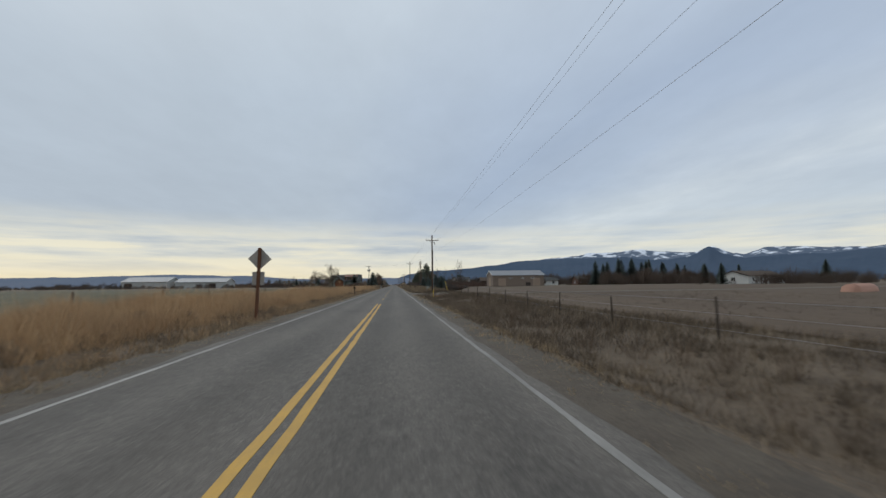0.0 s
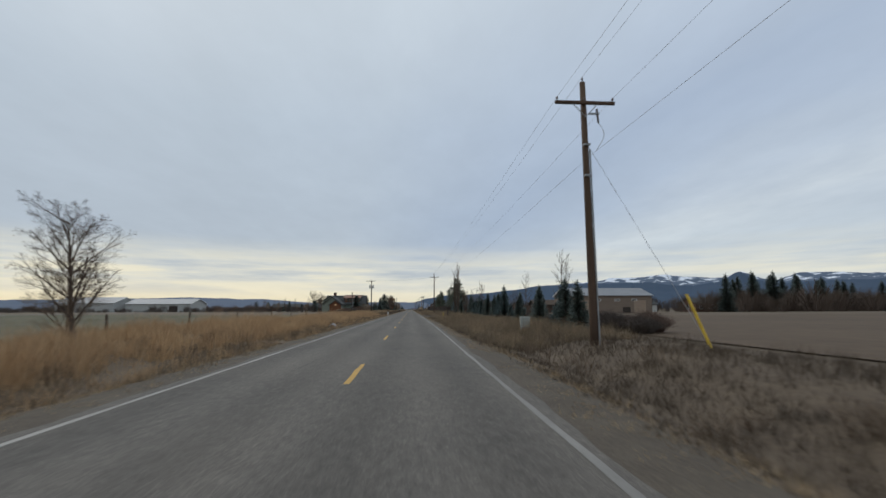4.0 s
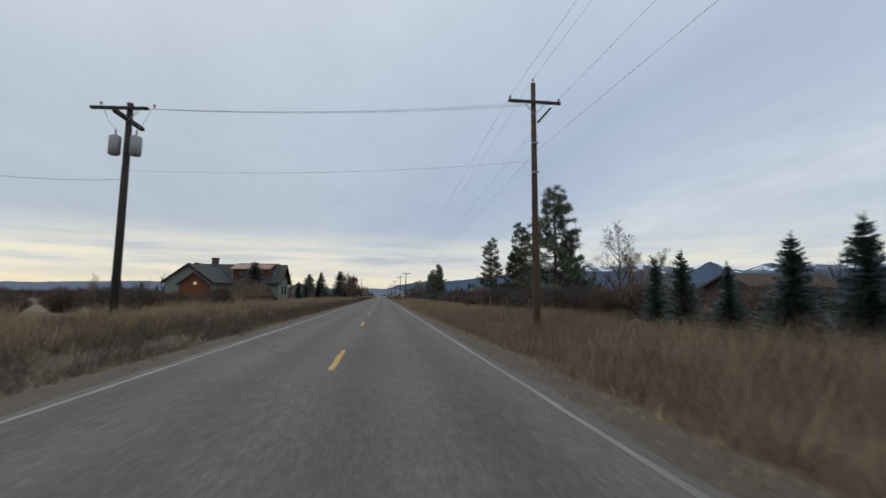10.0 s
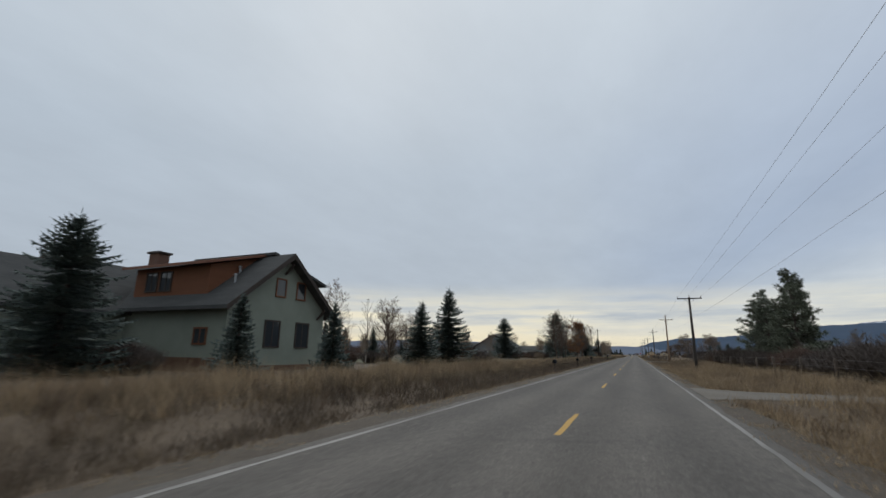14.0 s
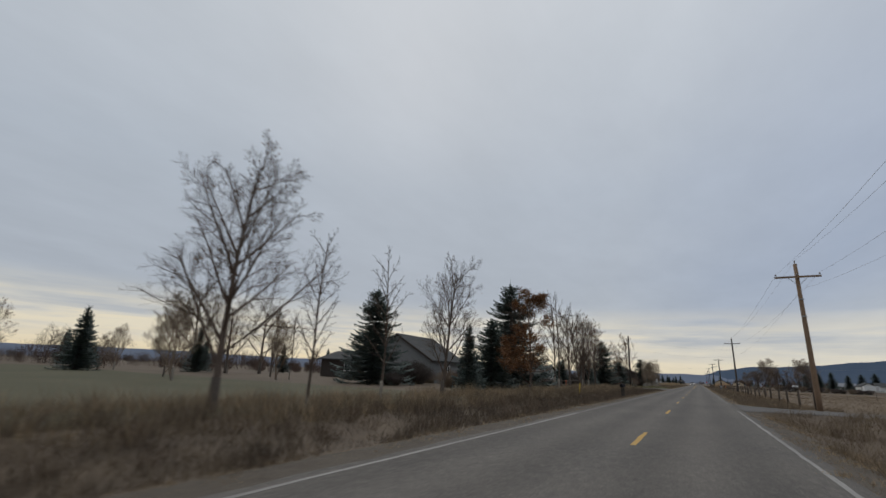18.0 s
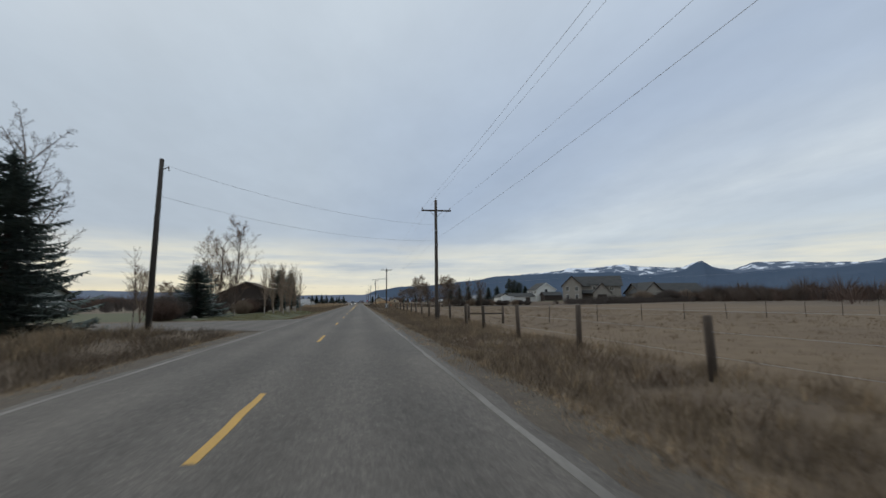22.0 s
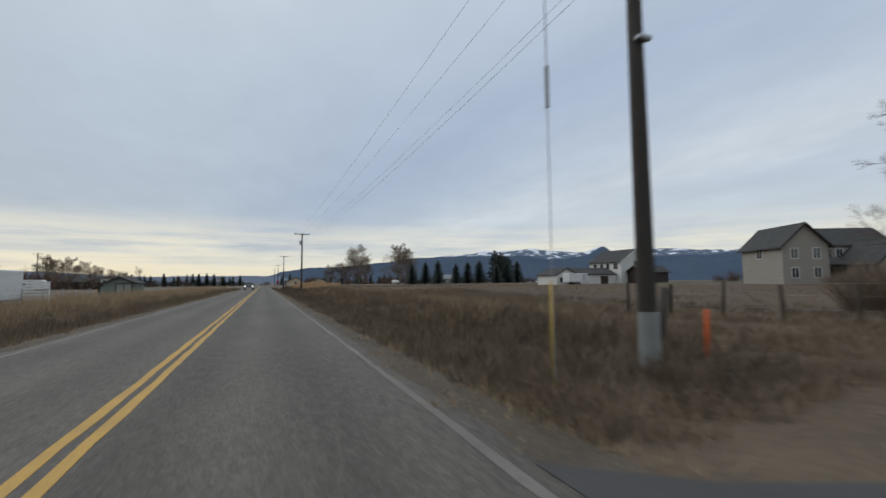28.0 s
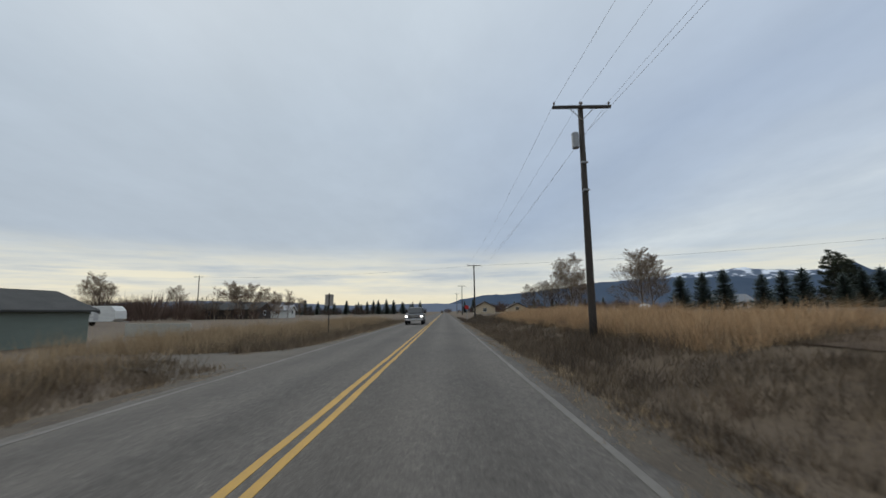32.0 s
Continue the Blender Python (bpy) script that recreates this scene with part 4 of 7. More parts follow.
def pine_geo(seed, h, r, low=0.22):
    """Open whorls of limbs, each ending in tufts of long needles."""
    rnd = random.Random(seed)
    twigs, g = Geo(), Geo()
    z = low * h
    while z < h * 0.98:
        t = (z / h - low) / (1 - low)
        rad = r * (1.0 - t) ** 0.75 + 0.25
        for k in range(6):
            a = rnd.uniform(0, 6.283)
            L = rad * rnd.uniform(0.45, 1.15)
            d = Vector((math.cos(a), math.sin(a), rnd.uniform(0.0, 0.4)))
            p = Vector((0, 0, z + rnd.uniform(-0.25, 0.25)))
            q = p + d * L
            mid = p.lerp(q, 0.6) - Vector((0, 0, 0.10 * L))
            twigs.tube([p, mid, q], [0.02 + 0.008 * L, 0.016, 0.008], 3, False)
            tufts = [(mid, q, s) for s in (0.2, 0.6, 1.0)] if L > 0.9 else [(mid, q, 0.8)]
            for a0, b0, s in tufts:
                c = a0.lerp(b0, s) + Vector((rnd.uniform(-0.22, 0.22), rnd.uniform(-0.22, 0.22), rnd.uniform(0.0, 0.15)))
                m = rnd.uniform(0.32, 0.52)
                for i in range(40):
                    e = Vector((rnd.gauss(0, 1), rnd.gauss(0, 1), rnd.gauss(0.35, 0.7))).normalized()
                    b = c + e * (m * rnd.uniform(0.0, 0.35))
                    o = e.orthogonal().normalized() * 0.028
                    g.add([tuple(b + o), tuple(b - o), tuple(b + e * m * 0.8)], [(0, 1, 2)])
        z += 0.034 * h
    return twigs, g


PINES = []
for s, h, r, low in ((21, 9.0, 3.0, 0.05), (22, 9.0, 2.1, 0.04), (23, 9.0, 3.2, 0.06)):
    o = thing("pine_tree", "open-crowned green pine with tufted branches", "tree", None, "pines")
    tw, nd = pine_geo(s, h, r, low)
    part("trunk", trunk_geo(h, 0.17), "bark", o, smooth=True)
    part("limbwork", tw, "bark", o)
    part("crown", nd, "pineneedle", o)
    PINES.append(o)


def pine(k, x, y, h, label=None):
    return place(PINES[k], x, y, h, 9.0, (x * 91) % 360, label)


def bush_geo(seed, h, r, n=220, split=3):
    rnd = random.Random(seed)
    g = Geo()
    for i in range(n):
        a, q = rnd.uniform(0, 6.283), rnd.random() ** 0.6
        bx, by = 0.45 * r * q * math.cos(a), 0.45 * r * q * math.sin(a)
        tx, ty = r * q * math.cos(a) + rnd.gauss(0, 0.1 * r), r * q * math.sin(a) + rnd.gauss(0, 0.1 * r)
        hh = h * (1 - 0.45 * q * q) * rnd.uniform(0.6, 1.05)
        p, m, t = Vector((bx, by, -0.05)), Vector((bx * 0.45 + tx * 0.55, by * 0.45 + ty * 0.55, hh * 0.6)), Vector((tx, ty, hh))
        w0 = 0.007 + 0.003 * h
        g.tube([p, m, t], [w0, w0 * 0.7, 0.004], 3, False)
        for k in range(split):
            s = rnd.uniform(0.35, 0.95)
            b = m.lerp(t, s)
            e = b + Vector((rnd.gauss(0, 0.16 * r), rnd.gauss(0, 0.16 * r), rnd.uniform(0.05, 0.3) * h))
            g.tube([b, e], [w0 * 0.6, 0.004], 3, False)
    return g


BUSH = {}
for key, mt, lb, s, h, r, n in (("dark", "darktwig", "dense dark leafless thicket bush", 31, 2.0, 1.6, 620), ("red", "redtwig", "leafless reddish brown twiggy bush", 32, 2.0, 1.5, 620), ("pale", "paletwig", "pale brown leafless shrub", 33, 2.2, 1.5, 360)):
    o = thing("bush", lb, "bush", None, "bushes")
    part("stem", bush_geo(s + 50, h * 0.55, r * 0.5, 14, 1), "bark", o)
    part("crown", bush_geo(s, h, r, n), mt, o)
    BUSH[key] = (o, h)


def bush(key, x, y, h, label=None, wide=1.0):
    o, ph = BUSH[key]
    return place(o, x, y, h, ph, (x * 77 + y * 13) % 360, label, wide)

# ---- buildings ----
PAINT = {}


def paint(name, c, rough=0.75, c2=None, scale=0.6, fine=12.0, stretch=(1, 1, 6)):
    if name not in PAINT:
        PAINT[name] = mat(name, c, c2 or tuple(v * 0.88 for v in c), rough, scale, tuple(v * 0.8 for v in c), fine, 0.25, stretch=stretch)
    return PAINT[name]


glass = bpy.data.materials.new("window_glass")
glass.use_nodes = True
kk = Net(glass.node_tree)
pg = kk.n("BsdfPrincipled", i_Roughness=0.06)
pg.inputs["Base Color"].default_value = (0.03, 0.035, 0.04, 1)
pg.inputs["Specular IOR Level"].default_value = 0.6
kk.l(pg.outputs[0], kk.n("OutputMaterial").inputs[0])
M["glass"] = glass
SHINGLE = mat("roof_shingles", (0.066, 0.068, 0.068), (0.088, 0.089, 0.088), 0.95, 0.6, (0.036, 0.037, 0.039), 9.0, 0.7, stretch=(1, 1, 5), spec=0.1)
TINROOF = mat("pale_metal_roof", (0.24, 0.25, 0.265), (0.20, 0.21, 0.225), 0.55, 0.4, bump=0.1, metal=0.15)
BROWNROOF = mat("brown_shingles", (0.10, 0.078, 0.062), (0.08, 0.062, 0.05), 0.95, 0.6, (0.06, 0.046, 0.038), 9.0, 0.6, stretch=(1, 1, 5), spec=0.1)


def window(parent, axis, at, c, z, w_, h_, frame_mat, out, sill=True):
    """axis 'x': in a wall at x=at, c along y; axis 'y': in a wall at y=at. out: +1 or -1, the side it faces."""
    def bx(c0, c1, z0, z1, d0, d1):
        a, b = sorted((at + out * d0, at + out * d1))
        return (a, c0, z0, b, c1, z1) if axis == "x" else (c0, a, z0, c1, b, z1)
    win = part("window", Geo().box(*bx(c - w_ / 2, c + w_ / 2, z, z + h_, 0.004, 0.03)), "glass", parent)
    g = Geo()
    t = 0.09
    g.box(*bx(c - w_ / 2 - t, c + w_ / 2 + t, z + h_, z + h_ + t, 0.0, 0.07))
    g.box(*bx(c - w_ / 2 - t, c + w_ / 2 + t, z - t, z, 0.0, 0.08))
    g.box(*bx(c - w_ / 2 - t, c - w_ / 2, z, z + h_, 0.0, 0.065))
    g.box(*bx(c + w_ / 2, c + w_ / 2 + t, z, z + h_, 0.0, 0.065))
    if w_ > 0.8:
        g.box(*bx(c - 0.03, c + 0.03, z, z + h_, 0.01, 0.05))
    part("frame", g, frame_mat, win)
    return win


def gable(parent, x0, y0, x1, y1, z0, eave, ridge, along, wall, roof, over=0.5, trim=None, thick=0.16, siding=0):
    """A gabled block. along: the axis that the ridge runs along."""
    g = Geo()
    if along == "x":
        ym = (y0 + y1) / 2
        g.v = [(x, y, z) for x in (x0, x1) for y, z in ((y0, z0), (y1, z0), (y1, eave), (ym, ridge), (y0, eave))]
    else:
        xm = (x0 + x1) / 2
        g.v = [(x, y, z) for y in (y0, y1) for x, z in ((x0, z0), (x1, z0), (x1, eave), (xm, ridge), (x0, eave))]
    g.f = [(0, 1, 2, 3, 4), (9, 8, 7, 6, 5), (0, 5, 6, 1), (1, 6, 7, 2), (4, 9, 5, 0)]
    part("wall", g, wall, parent)
    slope = (ridge - eave) / (((y1 - y0) if along == "x" else (x1 - x0)) / 2)
    for s in (-1, 1):
        q = Geo()
        if along == "x":
            ym, hw = (y0 + y1) / 2, (y1 - y0) / 2 + over
            pts = [(x, yy, zz_) for x in (x0 - over, x1 + over) for yy, zz_ in ((ym, ridge + 0.02), (ym + s * hw, ridge - slope * hw + 0.02), (ym + s * hw, ridge - slope * hw + 0.02 + thick), (ym, ridge + 0.02 + thick * 1.15))]
        else:
            xm, hw = (x0 + x1) / 2, (x1 - x0) / 2 + over
            pts = [(xx, y, zz_) for y in (y0 - over, y1 + over) for xx, zz_ in ((xm, ridge + 0.02), (xm + s * hw, ridge - slope * hw + 0.02), (xm + s * hw, ridge - slope * hw + 0.02 + thick), (xm, ridge + 0.02 + thick * 1.15))]
        q.add(pts, [(0, 1, 2, 3), (7, 6, 5, 4), (0, 4, 5, 1), (1, 5, 6, 2), (2, 6, 7, 3), (3, 7, 4, 0)])
        slab = part("roof", q, roof, parent)
        if trim:
            for e in (0, 4):
                b = Geo()
                a0, a1 = Vector(pts[e + 1]), Vector(pts[e])
                oo = Vector((-0.03 if e == 0 else 0.03, 0, 0)) if along == "x" else Vector((0, -0.03 if e == 0 else 0.03, 0))
                dn = Vector((0, 0, -0.12))
                up = Vector((0, 0, thick))
                v8 = [a0 + dn, a1 + dn, a1 + up, a0 + up]
                b.add([tuple(p) for p in v8] + [tuple(p + oo) for p in v8], [(0, 1, 2, 3), (7, 6, 5, 4), (0, 4, 5, 1), (1, 5, 6, 2), (2, 6, 7, 3), (3, 7, 4, 0)])
                part("fascia", b, trim, slab)


def slabdoor(parent, axis, at, c, z0, w_, h_, material, out, name="door"):
    a, b = sorted((at + out * 0.004, at + out * 0.05))
    geo = box(a, c - w_ / 2, z0, b, c + w_ / 2, z0 + h_) if axis == "x" else box(c - w_ / 2, a, z0, c + w_ / 2, b, z0 + h_)
    return part(name, geo, material, parent)


# tan steel barn
TAN, WHITE, TRIMW = paint("tan_steel_siding", (0.205, 0.158, 0.125), 0.7), paint("white_siding", (0.66, 0.66, 0.63)), paint("white_trim", (0.72, 0.72, 0.70))
SAGE, WOOD, DARK = paint("sage_stucco", (0.225, 0.25, 0.208), 0.9, scale=1.0, fine=24, stretch=(1, 1, 1)), paint("stained_wood_siding", (0.165, 0.068, 0.034), 0.8), paint("dark_brown_trim", (0.05, 0.038, 0.032))
barn = thing("steel_barn", "long tan steel barn with pale roof and overhead doors", "barn")
gable(barn, 41.5, 210.4, 63.2, 222.4, 0.1, 4.6, 6.6, "x", TAN, TINROOF, 0.35, TRIMW)
for cx in (45.4, 60.0):
    slabdoor(barn, "y", 210.4, cx, 0.2, 3.2, 3.2, paint("pale_door", (0.33, 0.25, 0.19)), -1, "overhead_door")
for cx in (56.4,):
    slabdoor(barn, "y", 210.4, cx, 0.3, 2.0, 1.4, DARK, -1)
for cx in (49.0, 54.0, 58.5):
    window(barn, "y", 210.4, cx, 3.3, 1.2, 0.4, TRIMW, -1)
slabdoor(barn, "x", 41.5, 216.4, 0.2, 3.6, 3.6, paint("pale_door", (0.33, 0.25, 0.19)), -1, "overhead_door")

# sage and wood craftsman house
h1 = thing("craftsman_house", "sage green stucco house with dark shingle roof and wood dormer", "house")
gable(h1, -36, 300.25, -19.4, 308.75, -0.1, 4.05, 7.3, "x", SAGE, SHINGLE, 0.7, DARK, 0.22)
gable(h1, -35.2, 289.1, -28.1, 304, -0.1, 3.75, 6.45, "y", SAGE, SHINGLE, 0.55, DARK, 0.18)
gable(h1, -32.5, 287.9, -27.95, 289.0, -0.1, 3.2, 4.9, "y", WOOD, SHINGLE, 0.4, DARK, 0.16)
gable(h1, -37.6, 298.6, -30.6, 310.5, -0.1, 4.9, 7.2, "y", SAGE, SHINGLE, 0.5, DARK, 0.18)
dorm = Geo()
dorm.v = [(x, y, z) for x in (-28.2, -21.6) for y, z in ((300.6, 4.3), (300.6, 6.35), (304.6, 7.5), (304.6, 4.3))]
dorm.f = [(0, 1, 2, 3), (7, 6, 5, 4), (0, 4, 5, 1), (2, 6, 7, 3)]
part("dormer", dorm, WOOD, h1, "stained wood shed dormer")
dr = Geo()
dr.v = [(x, y, z) for x in (-28.7, -21.1) for y, z in ((299.9, 6.25), (299.9, 6.42), (304.9, 7.82), (304.9, 7.65))]
dr.f = [(0, 1, 2, 3), (7, 6, 5, 4), (0, 4, 5, 1), (1, 5, 6, 2), (2, 6, 7, 3), (3, 7, 4, 0)]
part("dormer_roof", dr, mat("rust_metal_roof", (0.20, 0.085, 0.05), (0.15, 0.065, 0.04), 0.6, 1.0), h1, "rust red dormer roof")
dn = Geo()
dn.v = [(x, 609 - y, z) for x in (-27.4, -20.8) for y, z in ((299.9, 4.3), (299.9, 6.2), (304.4, 7.4), (304.4, 4.3))]
dn.f = [(3, 2, 1, 0), (4, 5, 6, 7), (1, 5, 4, 0), (3, 7, 6, 2)]
part("dormer", dn, SAGE, h1, "sage shed dormer on the far slope")
dq = Geo()
dq.v = [(x, 609 - y, z) for x in (-27.9, -20.2) for y, z in ((299.1, 6.1), (299.1, 6.28), (304.7, 7.75), (304.7, 7.57))]
dq.f = [(3, 2, 1, 0), (4, 5, 6, 7), (1, 5, 4, 0), (2, 6, 5, 1), (3, 7, 6, 2), (0, 4, 7, 3)]
part("dormer_roof", dq, SHINGLE, h1, "dark shingled dormer roof")
for cx in (-26.6, -25.3):
    window(h1, "y", 300.6, cx, 4.9, 0.9, 1.1, DARK, -1)
for cy, z, hh in ((304.2, 4.75, 1.05), (306.1, 4.75, 1.05), (303.75, 1.6, 1.5), (306.5, 1.6, 1.5)):
    window(h1, "x", -19.4, cy, z, 0.75 if z > 2 else 1.15, hh, WOOD if z > 2 else DARK, 1)
window(h1, "y", 300.25, -21.3, 1.7, 0.9, 0.8, WOOD, -1)
WAINS = mat("rust_brown_stone", (0.115, 0.062, 0.04), (0.085, 0.046, 0.032), 0.9, 1.5, (0.15, 0.09, 0.06), 9.0, 0.6)
part("wainscot", box(-27.8, 300.1, -0.1, -19.25, 300.247, 0.9), WAINS, h1, "rust brown stone base")
part("wainscot", box(-19.397, 300.247, -0.1, -19.25, 308.7, 0.45), WAINS, h1, "rust brown stone base")
# solid porch block; its dark walls stand in for the shaded opening
gable(h1, -27, 308.8, -21.6, 311.0, -0.1, 2.9, 4.5, "y", DARK, SHINGLE, 0.4, DARK, 0.14)
for cx in (-26.8, -21.8):
    part("porch_post", box(cx - 0.12, 311.15, -0.1, cx + 0.12, 311.38, 2.9), SAGE, h1)
window(h1, "x", -28.1, 292.5, 1.2, 1.1, 1.2, TRIMW, 1)
part("lit_window", box(-30.3, 287.85, 3.0, -29.8, 287.88, 3.5), glow_mat("lamp_lit_pane", (1.0, 0.66, 0.36), 0.45), h1, "warm lit window pane")
ch = part("chimney", box(-33.7, 304.8, 6.0, -32.6, 305.7, 8.7), paint("brown_brick", (0.13, 0.07, 0.05)), h1)
part("cap", box(-33.85, 304.65, 8.7, -32.45, 305.85, 8.85), DARK, ch)
for px_, py_, pz in ((-20.6, 301.6, 4.9), (-21.4, 302.6, 5.6), (-27.3, 297.5, 5.0)):
    v = part("vent_pipe", Geo().tube([(px_, py_, pz - 0.4), (px_, py_, pz + 0.9)], [0.07, 0.07], 8), "steel", h1)
    part("rain_cap", Geo().tube([(px_, py_, pz + 0.9), (px_, py_, pz + 0.98)], [0.13, 0.05], 8), "steel", v)
for cy in (301.0, 304.5, 308.0):
    zc = 6.95 - abs(cy - 304.5) * 0.77
    part("roof_bracket", Geo().tube([(-19.4, cy, zc - 0.75), (-18.75, cy, zc - 0.12)], [0.09, 0.09], 4), DARK, h1)

# two-storey tan house and its neighbours across the pasture
BEIGE = paint("beige_siding", (0.31, 0.285, 0.25))
h3 = thing("two_storey_house", "large two-storey beige house with dark hip and gable roofs", "house", pose(72.4, 560.5, 0, 0, 0, -26))
gable(h3, -3.5, 0, 2.7, 9.5, 0.6, 6.2, 9.2, "y", BEIGE, SHINGLE, 0.5, DARK)
gable(h3, 1.2, 4.5, 15.6, 13.5, 0.6, 6.1, 9.25, "x", BEIGE, SHINGLE, 0.6, DARK)
gable(h3, 5.8, 3.6, 9.6, 6.5, 3.9, 6.4, 7.6, "x", BEIGE, SHINGLE, 0.3, DARK)
gable(h3, 2.75, 1.6, 6.0, 4.45, 3.2, 3.5, 4.3, "x", DARK, SHINGLE, 0.35, DARK)
gable(h3, 6.2, -3.4, 11.6, 4.4, 0.6, 3.6, 6.5, "y", BEIGE, SHINGLE, 0.45, DARK)
slabdoor(h3, "y", -3.4, 8.9, 0.7, 2.9, 2.2, DARK, -1, "garage_door")
for cx in (3.2, 5.8):
    part("porch_post", box(cx - 0.1, 1.8, 0.6, cx + 0.1, 2.0, 3.3), BEIGE, h3)
for cx in (-1.9, 1.1):
    for z in (1.6, 4.3):
        window(h3, "y", 0, cx, z, 0.9, 1.4, TRIMW, -1)
for cx in (6.9, 8.5):
    window(h3, "y", 3.6, cx, 4.5, 0.9, 1.3, TRIMW, -1)
window(h3, "y", 4.5, 12.6, 4.3, 1.2, 1.3, TRIMW, -1)
window(h3, "x", -3.5, 5.0, 4.5, 1.2, 1.4, TRIMW, -1)
h3b = thing("low_house", "low tan house with front gable and long dark roof", "house")
gable(h3b, 92.0, 552.2, 116, 561, 0.3, 3.4, 6.4, "x", BEIGE, SHINGLE, 0.6, DARK)
gable(h3b, 90.4, 548.6, 97.8, 556, 0.3, 3.3, 6.5, "y", BEIGE, SHINGLE, 0.5, DARK)
window(h3b, "y", 548.6, 94.1, 1.2, 1.5, 1.2, TRIMW, -1)
for cx in (102, 107, 112):
    window(h3b, "y", 552.2, cx, 1.2, 1.4, 1.2, TRIMW, -1)
h4 = thing("white_house", "white two-storey house with black roof and attached garage", "house")
gable(h4, 74.9, 598.6, 83.5, 608.8, 0.2, 5.7, 8.4, "y", WHITE, SHINGLE, 0.35, TRIMW)
gable(h4, 63.95, 600.2, 74.85, 606.4, 0.2, 2.95, 4.2, "x", WHITE, SHINGLE, 0.4, DARK)
gable(h4, 58.8, 600, 63.9, 607, 0.2, 2.75, 4.1, "y", WHITE, SHINGLE, 0.3, DARK)
gable(h4, 76.6, 594.4, 84.2, 598.5, 0.6, 3.3, 4.5, "x", DARK, SHINGLE, 0.4, DARK)
slabdoor(h4, "y", 600.2, 71.6, 0.3, 2.0, 2.2, DARK, -1, "garage_door")
slabdoor(h4, "y", 600, 62.2, 0.3, 2.2, 2.1, paint("pale_grey_door", (0.5, 0.5, 0.48)), -1, "garage_door")
window(h4, "y", 600, 60.0, 1.3, 0.6, 0.8, DARK, -1)
for cy, ww in ((600.2, 1.0), (602.6, 0.7), (604.6, 0.6), (606.8, 0.8)):
    window(h4, "x", 74.9, cy, 4.2, ww, 1.0, DARK, -1)
window(h4, "y", 598.6, 79.2, 4.6, 1.0, 1.1, DARK, -1)
bt = thing("cargo_trailer", "small white box trailer parked before a garage", "trailer", pose(59.0, 597.2, gz(60, 597), 0, 0, 4))
bevel(part("box", box(0, -1.0, 0.55, 4.9, 1.0, 2.35), paint("trailer_white", (0.68, 0.69, 0.69), 0.4), bt), 0.06, 2)
part("door", box(3.6, -1.03, 0.65, 4.4, -1.002, 2.2), paint("rv_grey", (0.5, 0.5, 0.5)), bt)
for wx in (1.9, 2.7):
    for sd in (-1, 1):
        part("wheel", Geo().tube([(wx, sd * 0.8, 0.34), (wx, sd * 1.02, 0.34)], [0.34, 0.34], 14), M["porcelain"], bt, smooth=True)
part("hitch", Geo().tube([(4.9, 0, 0.55), (6.0, 0, 0.5), (6.0, 0, 0.0)], [0.05, 0.05, 0.05], 6), "steel", bt)
mound = Geo()
for r_, zz_ in ((24, -0.2), (17, 0.55), (10, 0.95), (3, 1.05)):
    mound.v += [(84 + r_ * 1.05 * math.cos(a * 0.3142), 586 + r_ * 0.5 * math.sin(a * 0.3142), zz_) for a in range(20)]
for j in range(3):
    mound.f += [(j * 20 + i, j * 20 + (i + 1) % 20, (j + 1) * 20 + (i + 1) % 20, (j + 1) * 20 + i) for i in range(20)]
mound.f.append(tuple(60 + i for i in range(20)))
single("lawn_mound", mound, "lawn", "low mound of green lawn before the white house", "lawn", kind="structure", smooth=True)


def plain_house(x, y, lx, ly, eave, ridge, along, wall, roof, label, name="house", trim=None, wins=3, z0=0.0, category="house"):
    o = thing(name, label, category)
    gable(o, x, y, x + lx, y + ly, z0, z0 + eave, z0 + ridge, along, wall, roof, 0.5, trim or DARK)
    for i in range(wins):
        window(o, "y", y, x + lx * (i + 0.6) / (wins + 0.2), z0 + 1.1, 1.1, 1.1, TRIMW, -1)
    inner = x if x > 0 else x + lx
    window(o, "x", inner, y + ly * 0.5, z0 + 1.1, 1.2, 1.1, TRIMW, -1 if x > 0 else 1)
    return o


BRICK = paint("brown_brick", (0.13, 0.07, 0.05))
GREYS = paint("grey_siding", (0.20, 0.205, 0.205))
PALEG = paint("pale_grey_siding", (0.45, 0.46, 0.45))
GREENS = paint("grey_green_siding", (0.175, 0.21, 0.185))
ranch = plain_house(0.01, 0, 28, 9, 2.7, 4.3, "x", WHITE, BROWNROOF, "white ranch house with brown roof", wins=5)
ranch.matrix_world = pose(114, 161, 0.2, 0, 0, 27)
plain_house(84, 224, 12, 8, 2.8, 4.2, "x", BRICK, SHINGLE, "low brick house with white windows", wins=4)
plain_house(70, 236, 9, 7, 2.6, 4.0, "x", WHITE, SHINGLE, "small white low outbuilding", "outbuilding", wins=2, category="shed")
plain_house(46, 258, 14, 8, 2.8, 4.4, "x", DARK, BROWNROOF, "dark low house behind the trees", wins=3)
b1 = plain_house(-163, 318, 26, 18, 4.6, 7.4, "x", PALEG, TINROOF, "pale barn with metal roof", "barn", TRIMW, 0, category="barn")
slabdoor(b1, "y", 318, -159, 0.1, 4.5, 3.6, DARK, -1)
b2 = plain_house(-134, 322, 30, 16, 4.2, 6.6, "x", PALEG, TINROOF, "long pale barn with metal roof", "barn", TRIMW, 0, category="barn")
slabdoor(b2, "y", 322, -112, 0.1, 4, 3.2, DARK, -1)
plain_house(-128, 525, 26, 14, 3.6, 6.4, "x", DARK, SHINGLE, "dark low farm building far off", "farm_building", wins=3)
